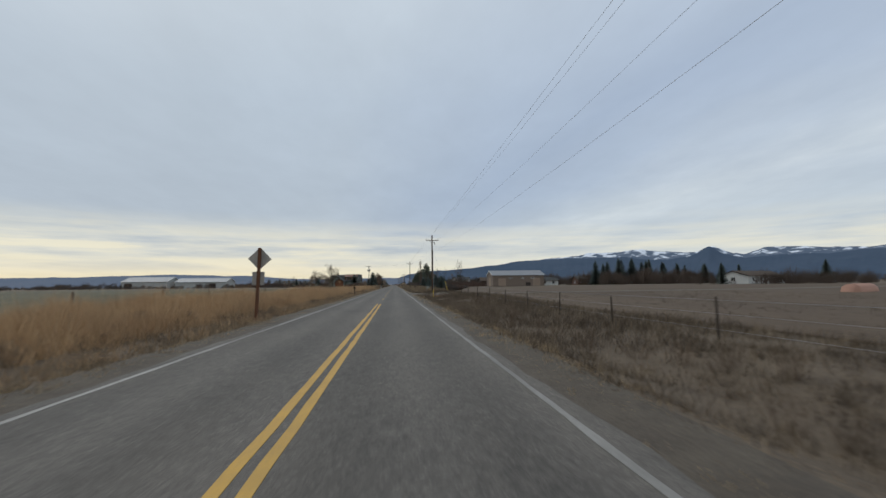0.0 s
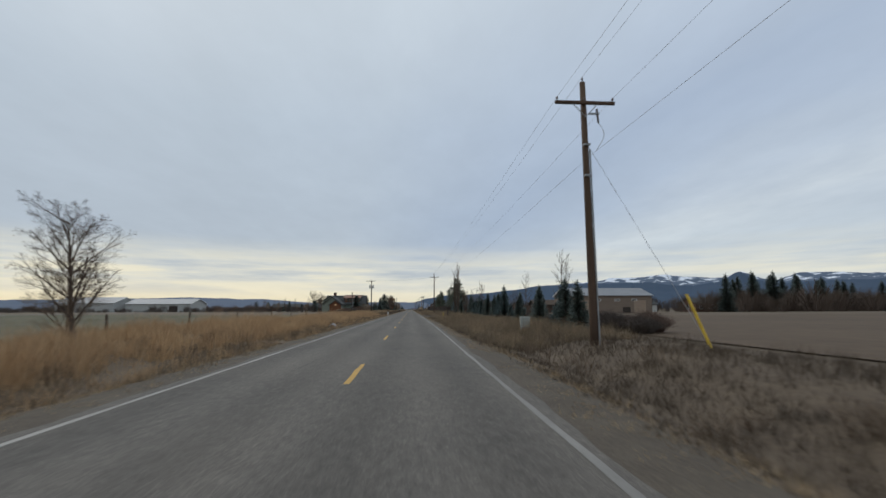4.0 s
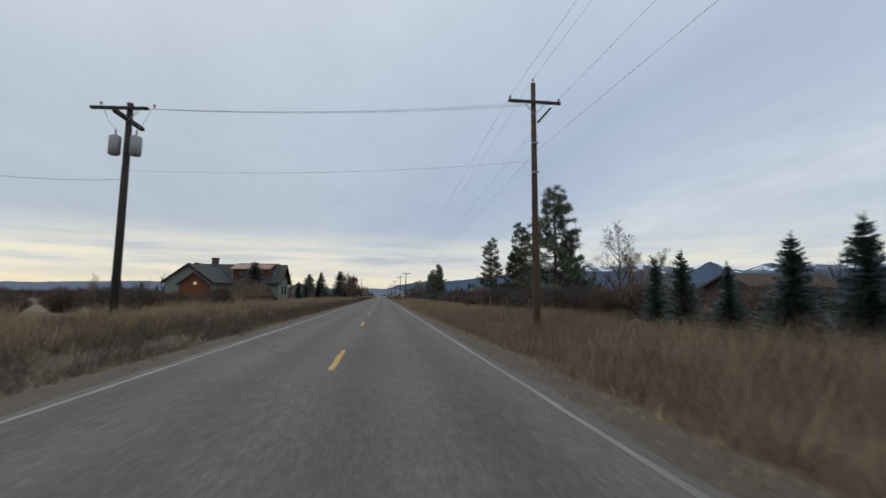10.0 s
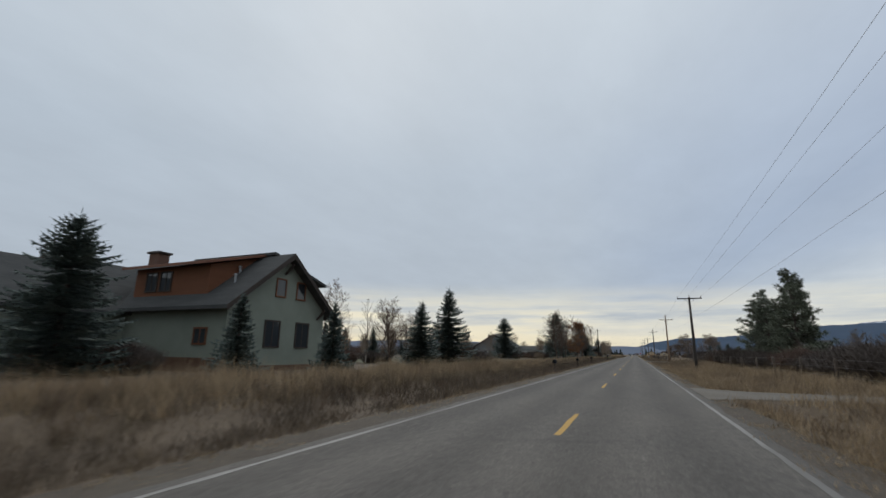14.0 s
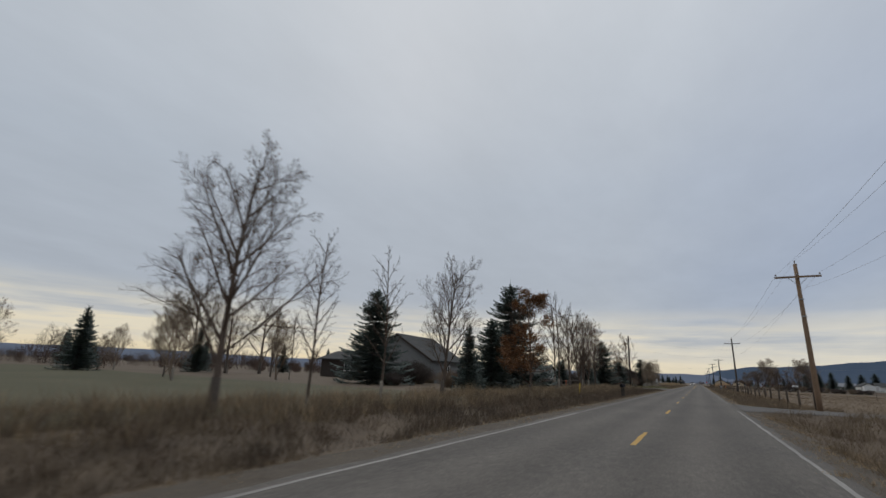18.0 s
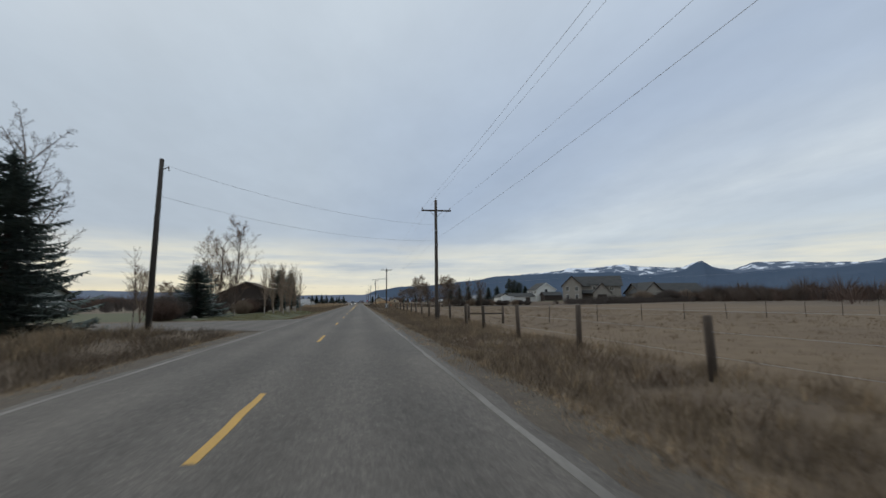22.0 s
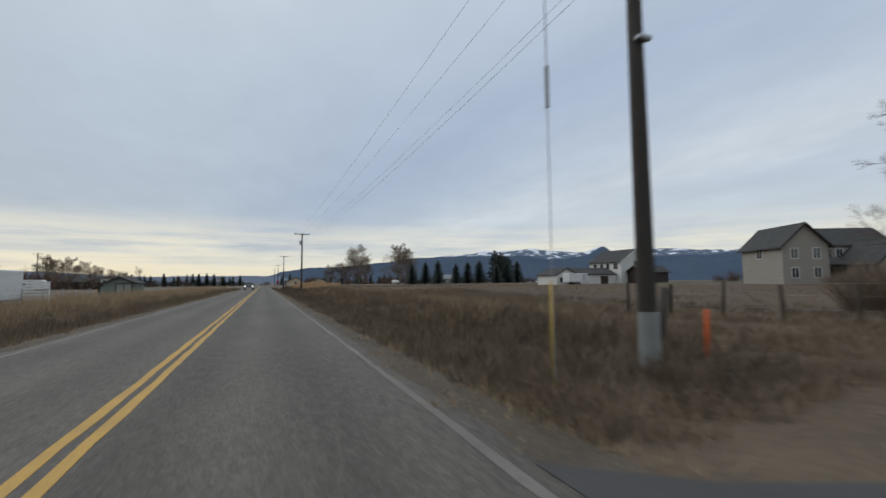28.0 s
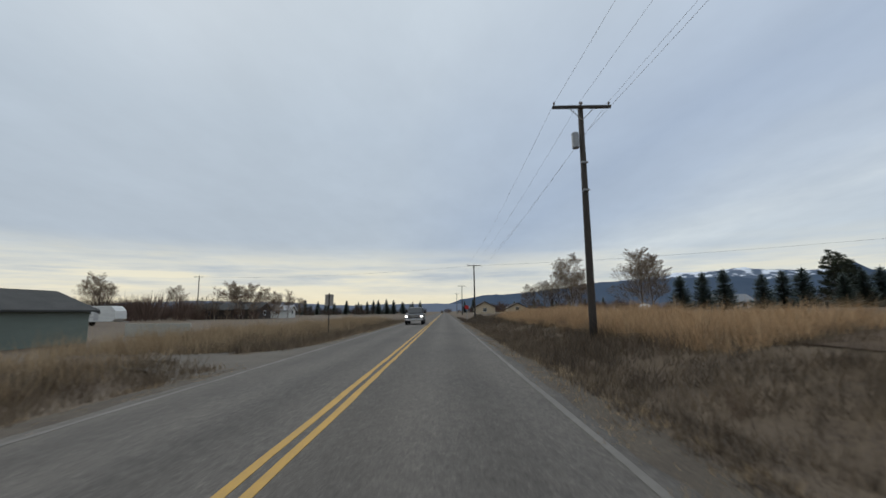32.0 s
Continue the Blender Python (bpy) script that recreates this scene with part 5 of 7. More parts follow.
plain_house(-100, 530, 18, 12, 3.4, 6.0, "x", GREYS, SHINGLE, "grey farmhouse far off among trees", wins=3)
plain_house(-40, 404, 11, 9, 3.0, 6.2, "y", GREYS, SHINGLE, "grey gabled house among spruces", wins=2)
plain_house(-52, 408, 11, 8, 2.8, 4.0, "x", DARK, SHINGLE, "low dark wooden outbuilding", "outbuilding", wins=1, category="shed")
plain_house(-46, 474, 12, 9, 2.7, 4.2, "x", PALEG, SHINGLE, "pale grey bungalow with white windows", wins=3)
plain_house(-27, 516, 12, 10, 3.0, 5.6, "y", DARK, BROWNROOF, "dark brown house with brown roof", wins=1)

# garden shed and buildings on the other side, near the end
shed = thing("garage_shed", "grey-green shed with dark trim and double doors", "shed")
gable(shed, -21.3, 604.7, -17.1, 610.4, -0.15, 1.72, 2.62, "y", GREENS, SHINGLE, 0.3, DARK, 0.1)
for cx in (-19.1, -18.1):
    slabdoor(shed, "y", 604.7, cx, -0.05, 0.9, 1.55, paint("sage_door", (0.26, 0.29, 0.26)), -1)
for cx in (-19.65, -18.6, -17.55):
    slabdoor(shed, "y", 604.66, cx, -0.08, 0.12, 1.68, DARK, -1, "door_trim")
slabdoor(shed, "y", 604.66, -18.6, 1.57, 2.2, 0.12, DARK, -1, "door_trim")
plain_house(-22.6, 607.0, 2.2, 3.0, 1.1, 1.7, "y", GREENS, SHINGLE, "small low grey-green lean shed", "shed", wins=1, category="shed")
plain_house(-68.6, 625, 12, 8, 2.0, 3.0, "x", PALEG, SHINGLE, "pale bungalow with dark roof", wins=2)

# ---- road furniture ----
def mailbox(x, y, label, post="post", h=1.05, box_col=(0.014, 0.014, 0.016), rot=90, white=False):
    o = thing("mailbox", label, "mailbox", pose(x, y, gz(x, y), 0, 0, rot), "mailboxes")
    if white:
        bevel(part("post", box(-0.13, -0.13, -0.2, 0.13, 0.13, h), paint("white_board", (0.68, 0.68, 0.66)), o, "wide white board post"), 0.01)
    else:
        part("post", box(-0.055, -0.055, -0.2, 0.055, 0.055, h), post, o)
    g = Geo()
    n = 8
    prof = [(-0.13, 0.0), (0.13, 0.0)] + [(0.13 * math.cos(a * math.pi / n), 0.15 + 0.13 * math.sin(a * math.pi / n)) for a in range(n + 1)]
    m = len(prof)
    g.v = [(s * 0.32, px_, h + pz) for s in (-1, 1) for px_, pz in prof]
    g.f = [tuple(range(m)), tuple(range(2 * m - 1, m - 1, -1))] + [(i, i + m, (i + 1) % m + m, (i + 1) % m) for i in range(m)]
    b = part("box", g, mat("enamel", box_col, tuple(c * 1.3 for c in box_col), 0.85, 3.0, bump=0.05, spec=0.1), o)
    part("flag", box(-0.05, 0.131, h + 0.1, 0.0, 0.143, h + 0.32), paint("red_flag", (0.4, 0.03, 0.03)), b)
    return o


mailbox(-4.5, 93.0, "black rural mailbox on a dark wooden post", h=0.95)
mailbox(-4.2, 205.9, "black mailbox on a wide white post", h=0.85, white=True)
mailbox(-4.65, 319.6, "black mailbox on a leaning dark post", h=0.75)
mailbox(-4.7, 336, "dark mailbox on a short post", h=0.75)
mailbox(-4.5, 352, "dark mailbox on a short post", h=0.8)
for yy in (395.6, 396.7):
    mailbox(-4.55, yy, "black mailbox on a thick dark post", "darkpole", h=0.9)

sg = thing("warning_sign", "unpainted back of a diamond road sign on a rusty post", "road sign", pose(-4.95, 49.6, gz(-4.95, 49.6), 0, 2.0, 0))
part("post", box(-0.06, -0.06, -0.3, 0.06, 0.06, 3.25), mat("rust_post", (0.15, 0.07, 0.04), (0.11, 0.05, 0.03), 0.9, 2.0), sg)
bevel(part("diamond_plate", Geo().box(-0.36, 0.062, -0.36, 0.36, 0.07, 0.36).turned(pose(0, 0, 2.78, 0, 45, 0)), "signback", sg), 0.004)
part("lower_plate", box(-0.28, 0.062, 1.62, 0.24, 0.07, 2.2), "signback", sg)
sg2 = thing("speed_sign", "back of a small rectangular road sign on a steel post", "road sign", pose(-6.45, 618.1, gz(-6.45, 618.1), 0, 0, 0))
part("post", box(-0.03, -0.03, -0.3, 0.03, 0.03, 3.05), "darkpole", sg2)
bevel(part("plate", box(-0.3, 0.03, 2.15, 0.3, 0.04, 2.95), "signback", sg2), 0.004)
st = thing("stop_sign", "red octagonal stop sign far down the road", "road sign", pose(5.6, 668, gz(5.6, 668)))
part("post", box(-0.03, -0.03, -0.3, 0.03, 0.03, 2.9), "steel", st)
part("plate", Geo().tube([(0, -0.05, 2.5), (0, -0.035, 2.5)], [0.4, 0.4], 8), paint("sign_red", (0.42, 0.03, 0.03)), st)


def marker(x, y, h, col, label, r=0.045):
    return single("marker_post", Geo().tube([(0, 0, -0.2), (0, 0, h), (0, 0, h + 0.03)], [r, r, r * 0.5], 8), col, label, "marker post", "utility markers", m=pose(x, y, gz(x, y), 0, (x * 13) % 5 - 2, 0), smooth=True)


ORANGE = paint("orange_plastic", (0.7, 0.13, 0.03), 0.5)
marker(6.1, 87.3, 1.15, "yellowplastic", "yellow plastic utility marker post")
marker(6.9, 178.6, 1.15, "yellowplastic", "yellow plastic utility marker post")
marker(-8.1, 395.1, 1.0, "yellowplastic", "yellow plastic utility marker post")
marker(8.8, 527.4, 0.8, ORANGE, "orange plastic marker stake", 0.04)
marker(-14.5, 416, 1.0, ORANGE, "orange plastic marker stake", 0.04)

# utility pedestal boxes
for x, y in ((-17.5, 399), (8.3, 126.5)):
    bevel(single("utility_pedestal", box(-0.28, -0.2, -0.1, 0.28, 0.2, 0.95), paint("pedestal_grey", (0.33, 0.35, 0.33)), "grey-green utility pedestal box", "utility box", m=pose(x, y, gz(x, y))), 0.03)


# ---- fences ----
def fence(label, pts, h, r, gap, material="post", wires=(0.35, 0.7, 1.0), name="fence", jit=0.05):
    o = thing(name, label, "fence")
    rnd = random.Random(int(pts[0][1]))
    me = Geo().tube([(0, 0, -0.3), (0, 0, h), (0, 0, h + 0.03)], [r, r * 0.95, r * 0.6], 7).mesh("post", material, True)
    tops = []
    for (xa, ya), (xb, yb) in zip(pts[:-1], pts[1:]):
        n = max(1, round(math.hypot(xb - xa, yb - ya) / gap))
        for i in range(n + 1):
            x, y = xa + (xb - xa) * i / n + rnd.uniform(-jit, jit), ya + (yb - ya) * i / n
            q = part("post", me, None, o)
            q.matrix_local = pose(x, y, gz(x, y), rnd.uniform(-3, 3), rnd.uniform(-3, 3), 0) @ Matrix.Diagonal((1, 1, rnd.uniform(0.92, 1.08), 1))
            tops.append((x, y))
    for zw in wires:
        g = Geo()
        g.tube([(x, y, gz(x, y) + zw * h) for x, y in tops], [0.0035] * len(tops), 3, False)
        part("fence_wire", g, "wire", o)
    return o


fence("old steel wire fence along a field", [(9.3, -10), (9.3, 84)], 1.15, 0.035, 5.5)
fence("thick wooden post fence along a hay pasture", [(8.5, 394.2), (8.5, 445.0)], 1.4, 0.095, 5.64)
fence("thick wooden post fence along a hay pasture", [(8.5, 449.4), (8.5, 509.3)], 1.4, 0.095, 5.445)
fence("short wooden fence beside a paved lane", [(17.6, 527.4), (15.4, 536.0)], 1.2, 0.07, 1.9)
fence("white-capped steel post fence across the pasture", [(15.0, 450.7), (70, 450.2)], 1.25, 0.028, 3.65)
fence("dark wooden fence before a thicket", [(10.2, 236), (10.6, 300), (10.4, 380)], 1.2, 0.085, 5.2)
fence("old leaning wire fence in tall grass", [(-13.2, 20), (-13.4, 90)], 1.1, 0.06, 7.5, jit=0.3)
fence("old leaning wire fence in tall grass", [(-12.6, 112), (-12.8, 200)], 1.1, 0.06, 8.0, jit=0.3)
brace = thing("fence_brace", "H-shaped wooden fence brace", "fence", pose(9.6, 450.8, gz(9.6, 450.8)))
for xx in (-0.6, 1.9):
    part("post", Geo().tube([(xx, 0, -0.3), (xx, 0, 1.3)], [0.1, 0.09], 8), "post", brace, smooth=True)
part("rail", Geo().tube([(-0.6, 0, 0.75), (1.9, 0, 0.72)], [0.055, 0.055], 7), "post", brace)
rail = thing("rail_fence", "dark split-rail fence beneath bare trees", "fence")
for i in range(12):
    y = 388 + i * 4.2
    part("post", Geo().tube([(-15.5, y, -0.3), (-15.5, y, 1.15)], [0.09, 0.085], 7), "post", rail, smooth=True)
    for z in (0.45, 0.95):
        part("rail", Geo().tube([(-15.42, y - 0.1, z), (-15.42, y + 4.3, z + 0.02)], [0.06, 0.05], 6), "post", rail)
gate = thing("fence_brace", "wooden fence brace with leaning struts beside a drive", "fence", pose(8.25, 183.6, gz(8.25, 183.6)))
for xx, yy in ((0.0, 0.0), (-0.3, -2.55)):
    part("post", Geo().tube([(xx, yy, -0.3), (xx, yy, 1.25)], [0.085, 0.075], 8), "post", gate, smooth=True)
    part("strut", Geo().tube([(xx - 0.06, yy, 1.15), (xx - 0.28, yy - 2.0, 0.0)], [0.055, 0.05], 7), "post", gate)
part("rail", Geo().tube([(-0.02, 0.25, 1.2), (-0.35, -2.85, 1.16)], [0.06, 0.05], 7), "post", gate)

# ---- trees in their places ----
for x, y, h in ((11.0, 124.5, 3.3), (11.3, 127.5, 3.6), (12.3, 131, 3.4), (11.6, 134.5, 3.5), (12.6, 138, 3.6), (11.4, 141, 2.6), (12.5, 144.6, 3.4), (12.0, 147.3, 1.9), (12.5, 149.0, 2.2), (12.0, 150.2, 3.8), (12.5, 152.6, 4.5), (12.2, 154.2, 3.5), (12.5, 156.5, 3.7), (12.5, 158.9, 3.5), (13.0, 160.8, 2.5), (13.0, 162.4, 2.8),
                (12.5, 164.1, 4.0), (12.6, 166.5, 3.1), (12.5, 168.3, 2.3), (12.5, 170.5, 3.2), (12.4, 172.6, 2.9), (12.5, 174.8, 2.8), (12.6, 176.8, 3.3), (12.5, 179.1, 3.2), (12.5, 181.2, 3.1), (12.6, 183.6, 4.4), (14.6, 186.3, 4.3), (12.6, 200.9, 4.0), (12.8, 202.8, 3.5), (12.4, 204.8, 4.5), (13.0, 207.6, 3.8), (12.2, 208.9, 3.9), (13.0, 210.6, 3.2), (12.4, 213.0, 4.4), (12.6, 215.4, 4.1), (12.8, 218.0, 3.7), (13.4, 220.6, 3.6), (13.2, 223.0, 2.8), (13.0, 225.2, 3.5), (13.4, 227.6, 3.4)):
    spruce(x, y, h * 0.93, wide=1.1)
spruce(-22.2, 293.8, 7.5, 4, "tall dark spruce before a house", 1.1)
spruce(-15.0, 297.1, 3.8, 0, "young spruce before a house wall", 1.3)
spruce(-14.7, 303.7, 4.0, 0, "young bushy spruce at a house corner", 1.2)
spruce(-13.4, 312.8, 5.0, 3, wide=1.25)
spruce(-13.75, 319.2, 6.9, 3, "dark green pointed spruce", 1.15)
spruce(-27.6, 389.8, 9.9, 4, "broad dark spruce beside a grey house", 1.12)
spruce(-96.5, 390.5, 6.1, 3)
spruce(-88.5, 389.6, 6.0, 3)
spruce(-13.0, 382.0, 4.8, 1)
spruce(-14.2, 389.0, 6.3, 4, "broad blue-green spruce with open boughs", 1.15)
spruce(-16.6, 400.4, 11.8, 4, "large dense blue-green spruce")
spruce(-14.25, 443.2, 8.7, 4, "dark bushy spruce at the roadside")
spruce(-16.6, 438.5, 6.2, 4, "dark bushy spruce with rusty tips")
spruce(-17.4, 425.5, 4.2, 4)
spruce(-18.6, 428.5, 4.0, 4)
spruce(-15.1, 470, 5.6, 4, "dark bushy spruce beside a turnout", 1.3)
spruce(-14.9, 516.5, 8.5, 4, "dark spruce behind birches")
spruce(-12.2, 513.0, 7.6, 4, "dark spruce behind pale birches")
bare("broad", -11.3, 375.1, 7.9, wide=0.85)
bare("rusty", -10.45, 388.2, 8.2, wide=1.3)
bare("broad", -10.6, 115.5, 5.0, "small bare spreading tree in golden grass", 1.15)
bare("clump", -11.2, 116.2, 4.2, "low bare shrub in golden grass", 1.2)
bare("leafpoplar", 10.05, 183.0, 9.9, wide=0.72)
bare("poplar", 10.9, 197.4, 9.9)
bare("aspen", 15.1, 152, 6.2)
bare("aspen", 17.8, 147, 8.2)
bare("aspen", 18.8, 148.5, 8.0)
bare("aspen", 14.6, 214.9, 7.4, "thin bare sapling between young spruces", 0.75)
bare("aspen", 14.6, 209.4, 6.5, "thin bare sapling between young spruces", 0.75)
bare("aspen", 14.6, 204.9, 5.3, "thin bare sapling between young spruces", 0.75)
bare("aspen", 14.8, 197.5, 6.2)
bare("aspen", 16.2, 200.5, 6.6)
bare("spread", 16.1, 196.7, 5.2)
bare("leafy", 17.5, 203.0, 7.4, wide=0.6)
bare("spread", 21, 182, 6.0)
bare("leafy", 19.0, 240.6, 6.9, "bare tree with few golden leaves", 1.1)
bare("clump", 19, 236, 6.2)
bare("clump", 21, 243, 7.5)
pine(0, 16.5, 247.2, 11.1)
pine(0, 19.0, 250.0, 7.0)
pine(1, 18.0, 261.9, 10.3)
pine(1, 16.1, 269.9, 9.4)
pine(0, 18.6, 266.0, 7.5)
pine(2, 16.8, 338.5, 8.5)
pine(1, 17.6, 341.5, 10.6)
pine(2, 16.6, 350.0, 9.2)
pine(0, 16.0, 345.5, 8.0)
pine(2, 18.5, 356.0, 7.5)
bare("clump", 21, 330, 5.0)
bare("clump", 24, 346, 6.0)
for x, y, h, k in ((-10.6, 360.5, 8.3, "broad"), (-10.8, 364.3, 7.0, "aspen"), (-11.2, 369.2, 7.6, "aspen"), (-11.2, 399.8, 10.6, "aspen"), (-13.4, 406.3, 12.2, "aspen"), (-12.1, 408.3, 10.4, "tall"), (-11.7, 412.5, 9.6, "broad"), (-12.4, 417.4, 9.8, "tall"), (-60.5, 391.8, 12.7, "broad"), (-56.5, 394, 14.4, "spread"), (-58.0, 401, 15.0, "spread"), (-96, 388, 8.0, "spread"), (-89, 387, 7.4, "spread"), (-12.6, 421.5, 10.2, "leafy"), (-14.2, 425.0, 10.6, "leafy"), (-14.5, 436.5, 10.5, "tall"),
                   (-32, 372, 8.0, "clump"), (-36, 385, 9.0, "clump"), (-40, 376, 8.0, "cottonwood"), (-33, 395, 9.0, "clump"), (-45, 392, 10.0, "poplar"), (-20, 424, 7.0, "clump"), (-24, 416, 8.0, "clump"), (-19, 434, 7.5, "clump"), (-16.5, 448.2, 12.4, "tall"), (-12.6, 451.5, 5.4, "aspen"), (-15, 458, 6.0, "clump"), (-15.9, 487.5, 13.4, "leafy"), (-19.3, 486.5, 11.2, "leafy"), (-17.2, 485.5, 11.0, "tall"), (-17.5, 481, 9.5, "clump"), (-18.5, 494, 8.0, "leafy"), (-16, 475, 6.0, "aspen"), (-11.5, 470.5, 5.5, "aspen"),
                   (-15.1, 311.4, 5.0, "broad"), (-21.8, 313.4, 7.0, "leafy"), (-23.5, 316.5, 5.2, "aspen"), (-20.5, 327, 6.0, "clump"), (-24, 322, 7.0, "aspen"), (-19, 331, 6.0, "clump"), (-28, 334, 6.5, "clump"), (-26, 345, 8.0, "poplar"), (-30, 356, 7.0, "aspen"), (-23, 350, 6.0, "aspen")):
    bare(k, x, y, h)
for i in range(28):
    bare("birch", -8.0 - (i * 53 % 31) / 9.0, 479.6 + i * 0.74, 6.0 + (i * 29 % 19) / 10.0, "slender pale-barked birch in a roadside clump", 1.15)
rnd = random.Random(77)
for i in range(63):
    bush("dark" if i % 5 else "red", 12.6 + rnd.uniform(0, 3.8), 236 + i * 2.35, rnd.uniform(1.45, 2.15), wide=1.5)
for i in range(16):
    bush("dark" if i % 2 else "red", -14.5 - rnd.uniform(0, 7), 232 + i * 2.6, rnd.uniform(0.9, 1.6), wide=1.3)
for i in range(12):
    bush("red", -15.5 - rnd.uniform(0, 4.5), 268 + i * 1.25, rnd.uniform(1.7, 2.4), wide=1.1)
for i in range(14):
    bush(("dark", "red", "dark")[i % 3], -12.6 - i * 1.5 + rnd.uniform(-0.6, 0.6), 322 + rnd.uniform(0, 9), rnd.uniform(0.9, 1.6), "low dark leafless shrub in a meadow", 1.4)
# brush by the house, under the young spruces and in the ditches
for i in range(16):
    bush("red" if i % 3 else "dark", -20.4 - i * 0.62, 296.6 + rnd.uniform(-1.2, 1.2), rnd.uniform(1.0, 1.6), "low rust-brown leafless shrub before a house", 1.2)
for i in range(30):
    bush(("dark", "red", "dark")[i % 3], 11.8 + rnd.uniform(0, 3.0), 122 + i * 1.25, rnd.uniform(0.7, 1.2), "low dark brush between young spruces", 1.5)
for i in range(20):
    bush(("dark", "red", "pale")[i % 3], 12.4 + rnd.uniform(0, 3.0), 199 + i * 1.6, rnd.uniform(0.6, 1.1), "low brown brush between young spruces", 1.4)
for k, x, y, h in (("broad", 17.9, 527.2, 5.6), ("leafy", 20.4, 526.6, 6.8), ("broad", 22.8, 526.4, 6.0), ("leafy", 24.9, 526.9, 6.2), ("leafy", 27.6, 526.8, 6.6), ("broad", 31.0, 527.4, 6.4)):
    bare(k, x, y, h, "bare spreading tree with few pale leaves beside a lane", 1.1)
for i in range(12):
    bush("dark" if i % 3 else "pale", 23.5 + i * 1.9, 530.5 + rnd.uniform(-1, 2), rnd.uniform(1.2, 2.0), wide=1.2)
for i in range(26):
    bush(("pale", "dark", "red", "dark")[i % 4], 84 + i * 1.9, 541 + rnd.uniform(-2.5, 2.5) - i * 0.2, rnd.uniform(1.8, 3.6), "leafless shrub in a hedge before a house", 1.25)
# rows and groves farther off
for i, (x, y, h) in enumerate(((90, 219, 10.8), (96, 224, 9.6), (106, 229, 12.4), (109, 232, 11.8), (112, 228, 12.2), (118, 226, 11), (123, 232, 12), (129, 230, 10), (135, 228, 9.5), (140, 230, 9), (146, 224, 9.5), (143, 162, 7.9), (146, 165, 7.2), (104, 160, 6), (152, 220, 8.5), (99, 226, 10.5), (115, 233, 11.5), (121, 235, 11), (126, 226, 10.5), (132, 234, 10), (138, 233, 10.2), (149, 229, 9.5), (156, 226, 9.8), (160, 220, 9))):
    spruce(x, y, h, 3)
for i in range(9):
    spruce(56 + i * 6.3, 690 + (i % 3) * 2, 8.4 + (i * 7 % 3) * 0.8, 4, "dark spruce in a windbreak row")
for x, y, h in ((97, 696, 13.9), (101, 698, 13.4), (105, 700, 11.9)):
    pine(2, x, y, h, "tall dark conifer at the end of a windbreak")
for x, y, h in ((44, 735, 20.3), (40, 738, 14.8), (36, 741, 11.6), (48, 740, 14), (31, 744, 10.5)):
    bare("cottonwood", x, y, h, wide=1.45)
for x, y, h in ((59, 717, 19.5), (63, 719, 17.2)):
    bare("cottonwood", x, y, h, wide=1.6)
for x, y, h in ((-127, 750, 18), (-122, 748, 15), (-108, 770, 14), (-95, 789, 17), (-91, 786, 15), (-86, 790, 16), (-80, 789, 14), (-76, 792, 12), (-70, 793, 10), (-66, 796, 9)):
    bare("cottonwood", x, y, h, wide=1.45)
for i in range(26):
    spruce(-16 - 6 * (i % 13) + rnd.uniform(-2, 2), 860 + 20 * (i // 13), rnd.uniform(6, 10), 3, "distant dark green spruce")
for i in range(16):
    spruce(14 + 6 * i, 870 + rnd.uniform(-10, 10), rnd.uniform(5, 9), 3, "distant dark green spruce")


for x, y, h in ((-13.4, 256.5, 3.4), (-14.8, 259.5, 3.9), (-13.8, 263, 4.0), (-16, 266, 4.6), (-14.6, 268.0, 4.2), (-15, 271.5, 4.0)):
    bare("clump", x, y, h, "pale leafless shrub beside tall grass", 1.3)
# undergrowth round the houses and behind the rows of trees
HOUSES = ((-48, 398, -32, 412), (-60, 402, -44, 414), (-53, 468, -39, 480), (-35, 509, -19, 523))
for i in range(95):
    x, y = -18 - rnd.uniform(0, 1) ** 1.5 * 36, 330 + rnd.uniform(0, 112)
    if any(a - 2 < x < c + 2 and b - 3 < y < d + 2 for a, b, c, d in HOUSES) or (x > -34 and y < 386) or (x < -30 and y < 398):
        continue
    bush(("dark", "red", "pale", "dark")[i % 4], x, y, rnd.uniform(1.2, 2.5), wide=1.25)
for i in range(26):
    x, y = -34 - rnd.uniform(0, 45), 330 + i * 4.4
    if not any(a - 2 < x < c + 2 and b - 3 < y < d + 2 for a, b, c, d in HOUSES):
        bare(("clump", "aspen", "leafy", "clump")[i % 4], x, y, rnd.uniform(5.0, 8.5))
for i in range(34):
    bush(("red", "pale", "dark")[i % 3], 14.5 + rnd.uniform(0, 8), 194 + i * 1.5, rnd.uniform(1.1, 2.0), wide=1.25)
for i in range(16):
    bush(("red", "dark")[i % 2], 15.0 + rnd.uniform(0, 6), 148 + i * 2.2, rnd.uniform(0.7, 1.3), wide=1.3)
for i in range(12):
    spruce(-36 - rnd.uniform(0, 40), 352 + i * 8, rnd.uniform(4.0, 7.0), 3)
for i in range(18):
    bush(("red", "dark", "pale")[i % 3], -13.2 - rnd.uniform(0, 7), 462 + i * 4.2, rnd.uniform(1.2, 2.4), wide=1.2)


for i in range(14):
    bare(("clump", "leafy")[i % 2], -60 + i * 1.7, 700 + rnd.uniform(-3, 3), rnd.uniform(4.5, 8.0), "bare shrubby tree with few orange leaves", 1.2)


